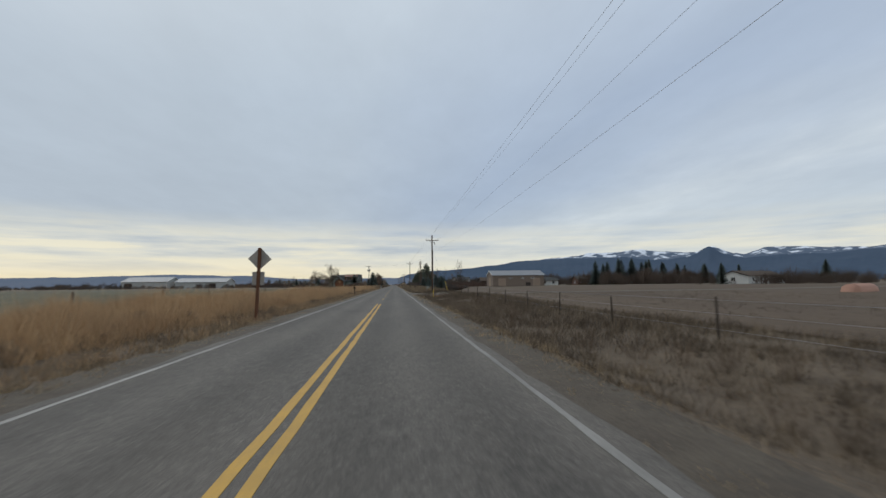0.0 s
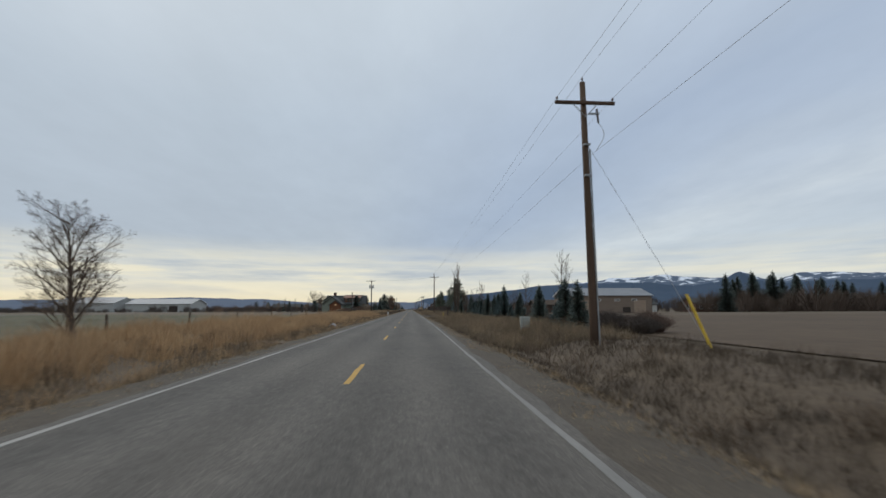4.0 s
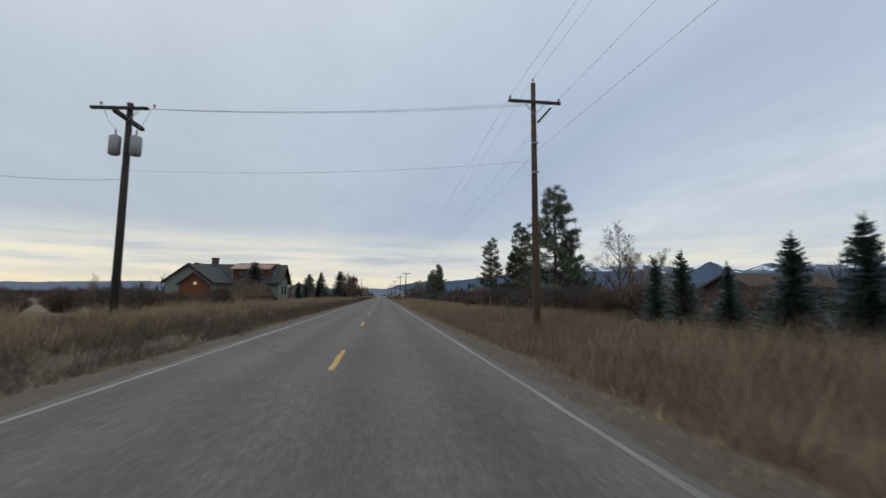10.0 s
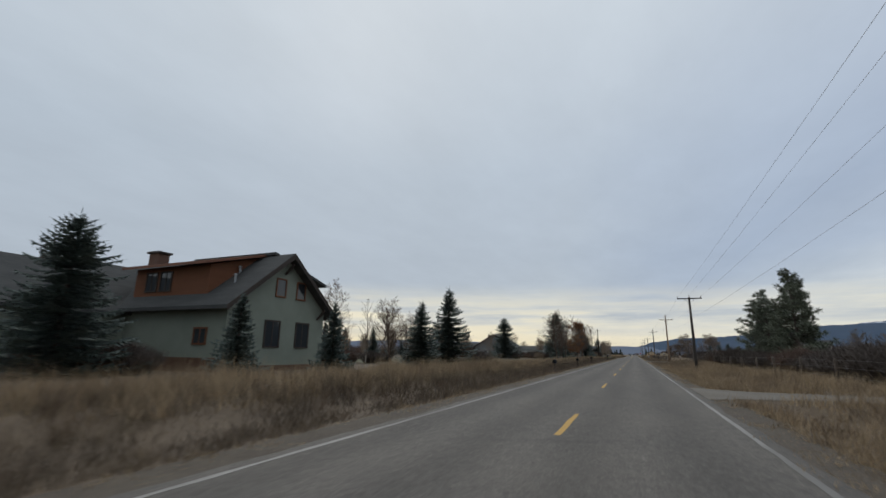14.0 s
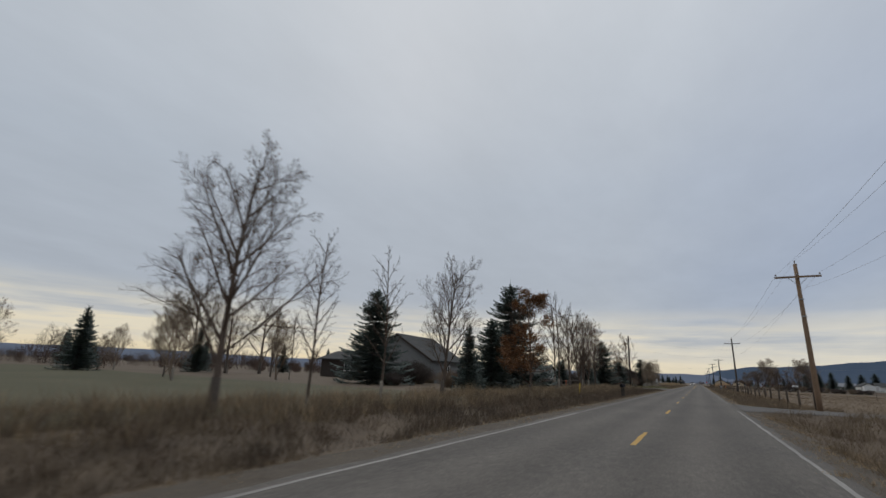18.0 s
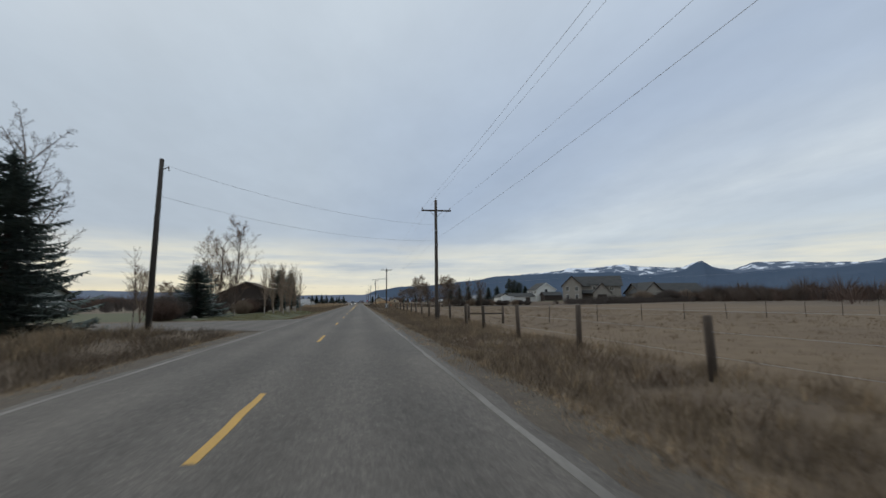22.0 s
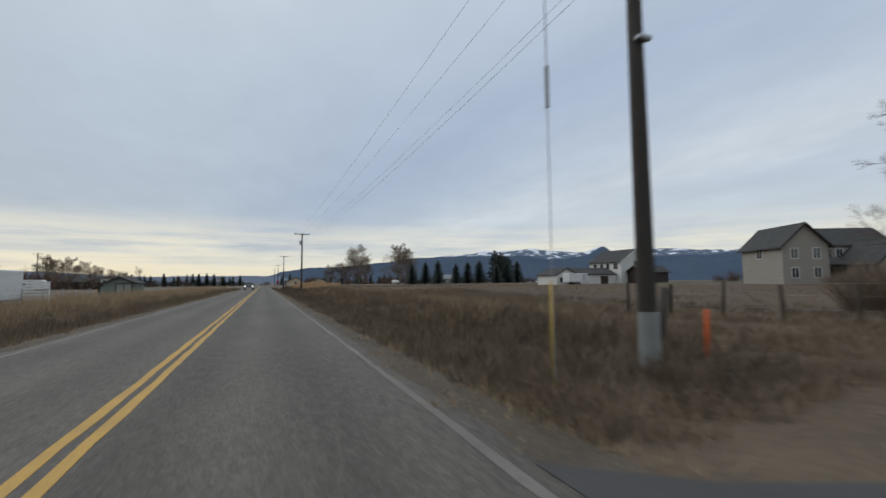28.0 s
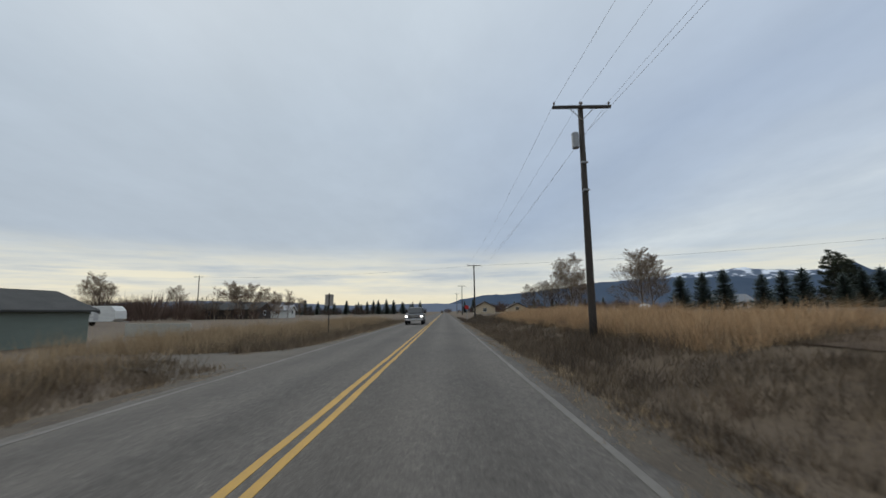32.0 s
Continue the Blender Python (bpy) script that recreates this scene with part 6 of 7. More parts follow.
def treeline(label, xa, ya, xb, yb, deep, n, h0, h1, mt, seed):
    """Far leafless woods: many small crowns of fine upright twigs."""
    r = np.random.default_rng(seed)
    t, k = r.random(n), 84
    bx, by = xa + (xb - xa) * t + r.normal(0, deep, n), ya + (yb - ya) * t + r.normal(0, deep, n)
    h = r.uniform(h0, h1, n) * (0.75 + 0.35 * np.sin(t * 37) * np.sin(t * 11 + seed))
    q = np.repeat(np.arange(n), k)
    m = len(q)
    rad = h[q] * 0.55 * np.sqrt(r.uniform(0.0, 1.0, m))
    ang = r.uniform(0, 6.283, m)
    z0 = h[q] * r.uniform(0.0, 0.55, m)
    top = z0 + (h[q] * (1 - 0.9 * (rad / h[q]) ** 1.6) - z0) * r.uniform(0.45, 1.0, m)
    ex, ey = bx[q] + rad * np.cos(ang), by[q] + rad * np.sin(ang)
    wv = h[q] * r.uniform(0.005, 0.018, m)
    g = Geo()
    vs = np.empty((m, 3, 3))
    gx = bx[q] + 0.55 * rad * np.cos(ang)
    gy = by[q] + 0.55 * rad * np.sin(ang)
    vs[:, 0] = np.c_[gx - wv, gy, z0]
    vs[:, 1] = np.c_[gx + wv, gy, z0]
    vs[:, 2] = np.c_[ex, ey, top]
    g.v = vs.reshape(-1, 3).tolist()
    g.f = [(3 * i, 3 * i + 1, 3 * i + 2) for i in range(m)]
    return single("far_woods", g, mt, label, "trees", kind="stuff")


treeline("low brown line of distant bare trees", -900, 200, -120, 760, 25, 420, 5, 10, "darktwig", 1)
treeline("low brown line of distant bare trees", -420, 420, -60, 800, 20, 260, 4, 9, "twig", 2)
treeline("low brown line of distant bare trees", -250, 790, -14, 900, 12, 260, 4, 8, "darktwig", 3)
treeline("low brown line of distant bare trees", 12, 880, 240, 820, 12, 220, 4, 9, "redtwig", 4)
treeline("brown bare woods beyond the pasture", 110, 470, 190, 640, 14, 260, 4, 8, "redtwig", 5)
treeline("brown bare woods beyond the pasture", 100, 420, 160, 520, 14, 200, 4, 7, "darktwig", 6)
treeline("grey-brown bare woods beyond the field", 70, 250, 260, 180, 12, 260, 4, 9, "twig", 7)
treeline("grey-brown bare woods beyond the field", 40, 300, 150, 400, 14, 220, 4, 8, "darktwig", 8)
treeline("low brown line of distant bare trees", 260, 100, 700, 500, 40, 300, 6, 11, "darktwig", 9)


treeline("dark thicket at the pasture edge", 60, 527, 120, 556, 4, 620, 1.6, 3.4, "darktwig", 15)
treeline("grey bare trees beyond the pasture", 104, 520, 150, 570, 8, 120, 5, 9, "twig", 18)
treeline("grey bare trees between far spruces", 86, 224, 156, 232, 5, 120, 6, 11, "twig", 16)
treeline("grey bare trees before a ranch house", 104, 150, 150, 150, 5, 60, 3, 7, "twig", 17)
treeline("low brown thicket beyond the pasture", -230, 330, -40, 300, 9, 240, 2.2, 4.5, "darktwig", 10)
treeline("low brown thicket behind the houses", -120, 330, -60, 470, 9, 220, 3, 6, "redtwig", 11)
treeline("low brown thicket behind the houses", -70, 450, -34, 560, 6, 180, 2.5, 5, "darktwig", 12)
treeline("brown thicket beyond the camp field", -150, 640, -60, 700, 9, 240, 4, 8, "redtwig", 13)
treeline("low grey thicket behind the spruce row", 24, 205, 60, 300, 6, 200, 1.6, 3.4, "redtwig", 14)


# ---- far hills ----
def hills(name, label, dist, line, rough, mt, a0=-75, a1=110, seed=3):
    """A range round the valley whose crest follows (azimuth, height in degrees)."""
    g = Geo()
    n, m = 900, 11
    for i in range(n + 1):
        a = a0 + (a1 - a0) * i / n
        j = max(q for q in range(len(line) - 1) if line[q][0] <= a or q == 0)
        s = min(1.0, max(0.0, (a - line[j][0]) / (line[j + 1][0] - line[j][0])))
        el = line[j][1] + (line[j + 1][1] - line[j][1]) * (0.5 * s + 0.5 * s * s * (3 - 2 * s))
        el += rough * (noise.fractal(Vector((a * 0.35, seed, 0)), 0.9, 2.1, 6) + 0.35 * noise.fractal(Vector((a * 1.7, seed + 9, 0)), 0.8, 2.2, 5))
        for j in range(m):
            s = j / (m - 1)
            r = dist * (0.74 + 0.26 * s)
            ridge = 0.10 * noise.fractal(Vector((a * 0.8, s * 3.0, seed)), 0.9, 2.0, 5) * math.sin(math.pi * s)
            z = dist * math.tan(radians(max(0.05, el))) * (s ** 1.15 + ridge * (0.3 + s))
            g.v.append((r * math.sin(radians(a)), 300 + r * math.cos(radians(a)), -3 + z))
    for i in range(n):
        for j in range(m - 1):
            q = i * m + j
            g.f.append((q, q + m, q + m + 1, q + 1))
    return single(name, g, mt, label, "mountains", kind="structure", smooth=True)


def hill_mat(name, c1, c2, haze_glow, s, snow=None):
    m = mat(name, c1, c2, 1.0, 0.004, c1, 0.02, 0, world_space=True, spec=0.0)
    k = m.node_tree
    # even emission over the slopes stands in for the haze before them
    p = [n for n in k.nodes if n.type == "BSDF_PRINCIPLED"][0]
    p.inputs["Emission Color"].default_value = (*haze_glow, 1)
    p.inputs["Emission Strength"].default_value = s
    if snow:
        geo = k.nodes.new("ShaderNodeNewGeometry")
        sp_ = k.nodes.new("ShaderNodeSeparateXYZ")
        k.links.new(geo.outputs["Position"], sp_.inputs[0])
        nt_ = k.nodes.new("ShaderNodeTexNoise")
        nt_.inputs["Scale"].default_value, nt_.inputs["Detail"].default_value = 0.012, 9.0
        k.links.new(geo.outputs["Position"], nt_.inputs["Vector"])
        ad = k.nodes.new("ShaderNodeMath")
        ad.operation = "MULTIPLY_ADD"
        k.links.new(nt_.outputs[0], ad.inputs[0])
        ad.inputs[1].default_value = 420.0
        half = k.nodes.new("ShaderNodeMath")
        half.operation = "MULTIPLY"
        half.inputs[1].default_value = 0.55
        k.links.new(sp_.outputs[2], half.inputs[0])
        k.links.new(half.outputs[0], ad.inputs[2])
        mr = k.nodes.new("ShaderNodeMapRange")
        mr.inputs[1].default_value, mr.inputs[2].default_value = snow, snow + 40
        k.links.new(ad.outputs[0], mr.inputs[0])
        old = p.inputs["Base Color"].links[0].from_socket
        mx = k.nodes.new("ShaderNodeMix")
        mx.data_type = "RGBA"
        k.links.new(mr.outputs[0], mx.inputs[0])
        k.links.new(old, mx.inputs[6])
        mx.inputs[7].default_value = (0.62, 0.65, 0.70, 1)
        k.links.new(mx.outputs[2], p.inputs["Base Color"])
    return m


# bluish haze, put into the ranges as emission and blue base tints
HAZE_GLOW = (0.15, 0.205, 0.31)
hills("snow_range", "distant haze-blue mountains with snow on their tops", 4600, [(14, 2.2), (18, 3.0), (22, 3.3), (24.5, 3.5), (26, 3.8), (28, 3.75), (30.5, 3.95), (32, 4.0), (34.5, 3.65), (36.5, 3.45), (38, 3.5), (39.5, 4.0), (41.5, 3.2), (42.5, 3.0), (44.7, 3.7), (48, 3.5), (50, 3.35), (53, 3.2), (56, 3.8), (60, 4.05), (64.3, 3.5), (68.5, 3.7), (71, 4.2), (78, 5.0), (90, 4.6), (112, 3.6)], 0.12, hill_mat("hazy_snowy_rock", (0.05, 0.066, 0.09), (0.075, 0.09, 0.115), HAZE_GLOW, 0.26, 352), 14, 112)
hills("blue_range", "dark forested mountain range tinted blue by haze", 3900, [(-3, 0.6), (0.8, 0.95), (2, 1.4), (4.5, 1.85), (8, 2.0), (13, 2.4), (17, 3.0), (20, 3.15), (24, 3.2), (27, 3.1), (30, 3.2), (33, 2.75), (35, 2.7), (37.5, 3.0), (39.6, 4.1), (41, 3.2), (43, 2.6), (46, 2.8), (50, 2.8), (54, 3.0), (57, 3.45), (60, 3.4), (63, 2.95), (68, 3.3), (71, 3.6), (80, 4.0), (90, 3.6), (112, 3.0)], 0.10, hill_mat("hazy_blue_forest", (0.022, 0.036, 0.055), (0.034, 0.048, 0.068), HAZE_GLOW, 0.215), -3, 112, 5)
hills("low_hills", "low hazy blue hills along the valley", 3600, [(-80, 1.0), (-60, 1.2), (-46, 1.0), (-36, 1.2), (-27, 1.5), (-19, 1.35), (-12, 0.9), (-6, 0.95), (0, 0.95), (4, 0.9), (8, 0.5)], 0.07, hill_mat("hazy_hill", (0.06, 0.066, 0.078), (0.08, 0.082, 0.09), HAZE_GLOW, 0.38), -80, 8, 8)


# ---- grass ----
def grass(name, label, material, n, x0, x1, y0, y1, h0, h1, width, seed, clump=0.55, thin=0.0):
    """Blades as single slim triangles, leaning and in tufts."""
    r = np.random.default_rng(seed)
    nt_ = max(1, int(n * clump / 14))
    tx, ty = r.uniform(x0, x1, nt_), r.uniform(y0, y1, nt_)
    th = r.uniform(0.6, 1.15, nt_)
    which = r.integers(0, nt_, int(n * clump))
    x = np.r_[tx[which] + r.normal(0, 0.11, len(which)), r.uniform(x0, x1, n - len(which))]
    y = np.r_[ty[which] + r.normal(0, 0.11, len(which)), r.uniform(y0, y1, n - len(which))]
    hf = np.r_[th[which], r.uniform(0.35, 0.8, n - len(which))]
    keep = np.ones(n, bool)
    for yc, half, sd in CROSSINGS:
        keep &= ~((np.sign(x) == sd) & (np.abs(y - yc) < half + 0.3 - 0.9 * (np.abs(x) > 5.5) + r.normal(0, 0.25, n)))
    keep &= ~((x > 4) & (x < 9.2) & (y > 178.5) & (y < 186)) | (r.random(n) < 0.12)
    lump = np.sin(x * 0.9 + 1.3 * np.sin(y * 0.21)) * np.sin(y * 0.37 + x * 0.5) + 0.6 * np.sin(y * 1.1 + x * 1.7)
    lump = lump + 0.7 * np.sin(y * 0.17 + 2.0 * np.sin(x * 0.4)) * np.sin(x * 0.8 + 0.5)
    keep &= (lump > -0.95 + thin) | (r.random(n) < 0.3)
    inner = np.clip((np.abs(x) - 3.2) / 2.0, 0.3, 1.0)
    h = (h0 + (h1 - h0) * r.random(n)) * hf * np.clip(1 + 0.3 * lump, 0.35, 1.7) * inner
    x, y, h = x[keep], y[keep], h[keep]
    n = len(x)
    table_x = np.unique(np.r_[np.linspace(min(x0, x1) - 1, max(x0, x1) + 1, 40)])
    table_y = np.arange(y0 - 2, y1 + 2.1, 1.0)
    Z = np.array([[gz(a, b) for a in table_x] for b in table_y])
    fx = np.clip((x - table_x[0]) / (table_x[1] - table_x[0]), 0, len(table_x) - 1.001)
    fy = np.clip((y - table_y[0]), 0, len(table_y) - 1.001)
    ix, iy = fx.astype(int), fy.astype(int)
    ax, ay = fx - ix, fy - iy
    z = (Z[iy, ix] * (1 - ax) + Z[iy, ix + 1] * ax) * (1 - ay) + (Z[iy + 1, ix] * (1 - ax) + Z[iy + 1, ix + 1] * ax) * ay
    ang = r.uniform(0, np.pi, n)
    wx, wy = np.cos(ang) * width * r.uniform(0.6, 1.3, n), np.sin(ang) * width * r.uniform(0.6, 1.3, n)
    lx, ly = r.normal(0.05, 0.36, n) * h, r.normal(-0.05, 0.36, n) * h
    co_ = np.empty((n, 3, 3), np.float32)
    co_[:, 0] = np.c_[x - wx, y - wy, z]
    co_[:, 1] = np.c_[x + wx, y + wy, z]
    co_[:, 2] = np.c_[x + lx, y + ly, z + h]
    me = bpy.data.meshes.new(name)
    me.vertices.add(3 * n)
    me.vertices.foreach_set("co", co_.ravel())
    me.loops.add(3 * n)
    me.loops.foreach_set("vertex_index", np.arange(3 * n, dtype=np.int32))
    me.polygons.add(n)
    me.polygons.foreach_set("loop_start", np.arange(0, 3 * n, 3, dtype=np.int32))
    me.materials.append(GRASS[material])
    me.update(calc_edges=True)
    return tagged(new(name, me), label, "grass", "", "stuff")


for i, (lb, mt, n, x0, x1, y0, y1, h0, h1, wd) in enumerate((
    ("tall golden dry grass", "gold", 150000, -13.00, -6.60, 20, 110, 0.5, 1.1, 0.0085),
    ("tall golden dry grass", "gold", 120000, -13.00, -6.60, 110, 215, 0.5, 1.0, 0.0085),
    ("low brown roadside grass", "brown", 60000, -7.60, -4.10, 20, 215, 0.2, 0.5, 0.008),
    ("thin golden roadside grass", "gold", 30000, -7.40, -4.30, 20, 215, 0.25, 0.6, 0.008),
    ("tall straw-coloured grass", "straw", 60000, -13.50, -7.60, 215, 330, 0.5, 1.0, 0.0085),
    ("brown weeds in tall grass", "brown", 60000, -13.50, -7.00, 215, 330, 0.4, 0.8, 0.0085),
    ("reddish brown roadside weeds", "dark", 120000, -10.00, -4.20, 215, 446, 0.3, 0.65, 0.008),
    ("brown roadside grass", "brown", 50000, -8.60, -4.00, 215, 446, 0.2, 0.5, 0.008),
    ("thin straw-coloured roadside grass", "straw", 30000, -13.50, -7.60, 330, 446, 0.4, 0.85, 0.008),
    ("brown roadside grass", "brown", 60000, -13.50, -7.60, 330, 446, 0.35, 0.75, 0.008),
    ("brown roadside grass", "brown", 35000, -11.00, -3.90, 502, 530, 0.25, 0.55, 0.008),
    ("short olive lawn grass", "olive", 50000, -12.00, -4.00, 460, 503, 0.05, 0.16, 0.008),
    ("straw-coloured roadside grass", "straw", 90000, -13.50, -6.40, 530, 660, 0.5, 1.05, 0.009),
    ("brown roadside grass", "brown", 70000, -8.40, -4.10, 530, 660, 0.3, 0.7, 0.0085),
    ("dark brown roadside weeds", "dark", 30000, -8.00, -4.40, 530, 660, 0.3, 0.7, 0.0085),
    ("short brown ditch grass", "dark", 60000, 3.95, 13.00, 15, 92, 0.2, 0.5, 0.008),
    ("short brown ditch grass", "brown", 50000, 3.95, 13.00, 15, 92, 0.2, 0.45, 0.008),
    ("short brown ditch grass", "dark", 25000, 3.95, 12.00, 98, 125, 0.2, 0.45, 0.008),
    ("brown ditch grass", "brown", 90000, 4.35, 11.50, 118, 183, 0.4, 0.8, 0.008),
    ("dark ditch weeds", "dark", 30000, 3.95, 9.00, 118, 183, 0.25, 0.55, 0.008),
    ("brown ditch grass", "brown", 80000, 4.35, 12.00, 191, 245, 0.45, 0.9, 0.008),
    ("thin straw-coloured ditch grass", "straw", 25000, 4.75, 11.00, 118, 245, 0.5, 0.95, 0.007),
    ("straw and brown roadside grass", "straw", 70000, 4.15, 11.00, 240, 350, 0.3, 0.75, 0.008),
    ("brown roadside grass", "brown", 70000, 3.95, 11.00, 240, 385, 0.3, 0.7, 0.008),
    ("brown ditch grass", "brown", 110000, 4.05, 9.50, 390, 520, 0.2, 0.48, 0.008),
    ("dark ditch weeds", "dark", 30000, 3.95, 8.00, 390, 520, 0.25, 0.5, 0.008),
    ("thin straw-coloured bank grass", "straw", 16000, 5.50, 9.50, 390, 520, 0.3, 0.55, 0.007),
    ("dark brown ditch weeds", "dark", 60000, 4.05, 10.00, 525, 610, 0.25, 0.55, 0.0085),
    ("brown ditch weeds", "brown", 50000, 4.05, 10.50, 525, 640, 0.25, 0.6, 0.0085),
    ("tall golden reed grass on a bank", "gold", 70000, 8.20, 13.60, 597, 645, 0.45, 0.95, 0.009),
    ("thin straw-coloured bank grass", "straw", 16000, 7.00, 13.00, 535, 590, 0.35, 0.75, 0.008),
    ("brown bank grass", "brown", 60000, 8.00, 15.00, 560, 660, 0.2, 0.42, 0.009),
    ("low straw fringe along the asphalt", "straw", 90000, 3.30, 4.70, 20, 640, 0.10, 0.34, 0.011),
    ("sparse low weeds on the shoulder", "brown", 60000, 3.50, 5.20, 20, 640, 0.10, 0.34, 0.008),
    ("low straw fringe along the asphalt", "straw", 60000, -4.60, -3.45, 20, 640, 0.08, 0.30, 0.011),
    ("sparse low weeds on the shoulder", "brown", 60000, -5.20, -3.60, 20, 640, 0.10, 0.34, 0.008),
    ("short tan pasture grass", "brown", 90000, 8.80, 40.00, 393, 517, 0.06, 0.2, 0.012),
    ("brown weeds by a lane", "brown", 70000, 4.15, 18.00, 525, 566, 0.22, 0.5, 0.009),
    ("dark weeds by a lane", "dark", 40000, 4.55, 22.00, 526, 570, 0.2, 0.45, 0.009),
    ("short tan field grass", "brown", 80000, 11.00, 55.00, 527, 660, 0.1, 0.32, 0.014),
    ("short brown field stubble", "dark", 60000, 13.00, 45.00, 25, 90, 0.06, 0.18, 0.010),
    ("olive pasture grass", "olive", 60000, -45.00, -13.00, 25, 200, 0.06, 0.2, 0.010),
    ("dark brown ditch weeds", "dark", 35000, 4.05, 8.50, 600, 680, 0.3, 0.6, 0.0085),
)):
    grass("grass", lb, mt, n, x0, x1, y0, y1, h0, h1, wd, 100 + i)


def weed_clumps(label, spots, material, seed, tall):
    """Dead forbs in small clumps: thin stems that fork near the top."""
    rw, g = random.Random(seed), Geo()
    for x, y in spots:
        z, h, r = gz(x, y), tall * rw.uniform(0.6, 1.15), rw.uniform(0.18, 0.5)
        for i in range(26):
            a, q = rw.uniform(0, 6.283), r * rw.random() ** 0.5
            hx = h * rw.uniform(0.55, 1.0) * (1 - 0.5 * q)
            p = Vector((x + 0.5 * q * math.cos(a), y + 0.5 * q * math.sin(a), z - 0.03))
            t = Vector((x + q * 1.3 * math.cos(a), y + q * 1.3 * math.sin(a), z + hx))
            g.tube([p, t], [0.006, 0.003], 3, False)
            for k in range(3):
                b = p.lerp(t, rw.uniform(0.45, 0.95))
                e = b + Vector((rw.gauss(0, 0.09), rw.gauss(0, 0.09), rw.uniform(0.03, 0.14)))
                g.add([tuple(b - Vector((0.006, 0, 0))), tuple(b + Vector((0.006, 0, 0))), tuple(e)], [(0, 1, 2)])
    return single("weeds", g, material, label, "weeds", kind="stuff")


rs = random.Random(91)
FREE = lambda x, y: not any((x > 0) == (sd > 0) and abs(y - yc) < half + 1.5 for yc, half, sd in CROSSINGS)
near = [(4.9 + rs.random() * 3.6, 20 + rs.random() * 620) for i in range(420)] + [(5.0 + rs.random() * 5, 524.5 + rs.random() * 50) for i in range(90)]
weed_clumps("dead brown weed clumps in the ditch", [p for p in near if FREE(*p)], "weedstem", 5, 0.62)
near = [(-4.9 - rs.random() * 5.0, 20 + rs.random() * 620) for i in range(420)]
weed_clumps("dead brown weed clumps in roadside grass", [p for p in near if FREE(*p) and not 440 < p[1] < 506], "weedstem", 6, 0.65)
near = [(rs.choice((-1, 1)) * (4.6 + rs.random() * 4.0), 20 + rs.random() * 620) for i in range(360)]
weed_clumps("pale dry weed tufts along the verge", [p for p in near if FREE(*p) and not (440 < p[1] < 506 and p[0] < 0)], "paletwig", 7, 0.55)


# ---- vehicles ----
RUBBER = mat("tyre_rubber", (0.018, 0.018, 0.018), (0.025, 0.025, 0.025), 0.85, 4.0, bump=0.1)
CHROME = mat("bright_metal", (0.55, 0.56, 0.58), (0.5, 0.5, 0.52), 0.25, 3.0, bump=0, metal=0.9)


def car_paint(name, c):
    return mat(name, c, tuple(v * 0.93 for v in c), 0.28, 1.5, c, 6.0, 0, spec=0.55)


def pickup(m, body, label, lamps=False):
    """A crew-cab pickup that faces -y."""
    o = thing("pickup_truck", label, "pickup truck", m, "pickups" if not lamps else "")

    def prof(pts, half, taper=0.0):
        g = Geo()
        n = len(pts)
        g.v = [(s * (half - (taper if z > 1.15 else 0)), y, z) for s in (-1, 1) for y, z in pts]
        g.f = [tuple(range(n)), tuple(range(2 * n - 1, n - 1, -1))] + [(i, i + n, (i + 1) % n + n, (i + 1) % n) for i in range(n)]
        return g
    bd = bevel(part("body", prof([(-2.85, 0.45), (-2.85, 1.0), (-2.6, 1.12), (-1.35, 1.2), (2.85, 1.2), (2.85, 0.5)], 0.98), body, o), 0.06, 2)
    bevel(part("cab", prof([(-1.4, 1.16), (-0.65, 1.84), (1.0, 1.87), (1.2, 1.16)], 0.93, 0.14), body, o), 0.05, 2)
    part("windshield", prof([(-1.33, 1.24), (-0.70, 1.80), (-0.72, 1.81), (-1.36, 1.25)], 0.80, 0.08), "glass", o)
    for s in (-1, 1):
        g = Geo().box(s * 0.90, -0.75, 1.25, s * 0.945, 0.95, 1.7)
        part("side_window", g, "glass", o)
        mr = part("mirror", box(s * 1.0, -1.05, 1.2, s * 1.2, -0.9, 1.42), RUBBER, o)
    grille = part("grille", box(-0.62, -2.9, 0.72, 0.62, -2.84, 1.02), RUBBER, o)
    for z in (0.78, 0.87, 0.96):
        part("grille_bar", box(-0.6, -2.92, z - 0.015, 0.6, -2.9, z + 0.015), CHROME, grille)
    bevel(part("bumper", box(-0.98, -3.0, 0.42, 0.98, -2.84, 0.66), body if not lamps else CHROME, o), 0.04, 2)
    part("number_plate", box(-0.15, -3.02, 0.5, 0.15, -3.005, 0.62), paint("plate_grey", (0.3, 0.3, 0.3)), o)
    for s in (-1, 1):
        part("headlight", box(min(s * 0.66, s * 0.95), -2.89, 0.78, max(s * 0.66, s * 0.95), -2.85, 0.98), glow_mat("lit_headlight", (1.0, 0.97, 0.9), 2.5) if lamps else CHROME, o, "lit headlight" if lamps else "")
    part("bed_floor", box(-0.8, 1.3, 1.18, 0.8, 2.75, 1.215), RUBBER, o)
    for s in (-1, 1):
        for y in (-1.85, 1.85):
            w_ = part("wheel", Geo().tube([(s * 0.72, y, 0.4), (s * 0.76, y, 0.4), (s * 0.98, y, 0.4), (s * 1.0, y, 0.4)], [0.36, 0.4, 0.4, 0.36], 18), RUBBER, o, smooth=True)
            part("rim", Geo().tube([(s * 1.0, y, 0.4), (s * 1.015, y, 0.4)], [0.24, 0.2], 12), CHROME, w_)
    return o


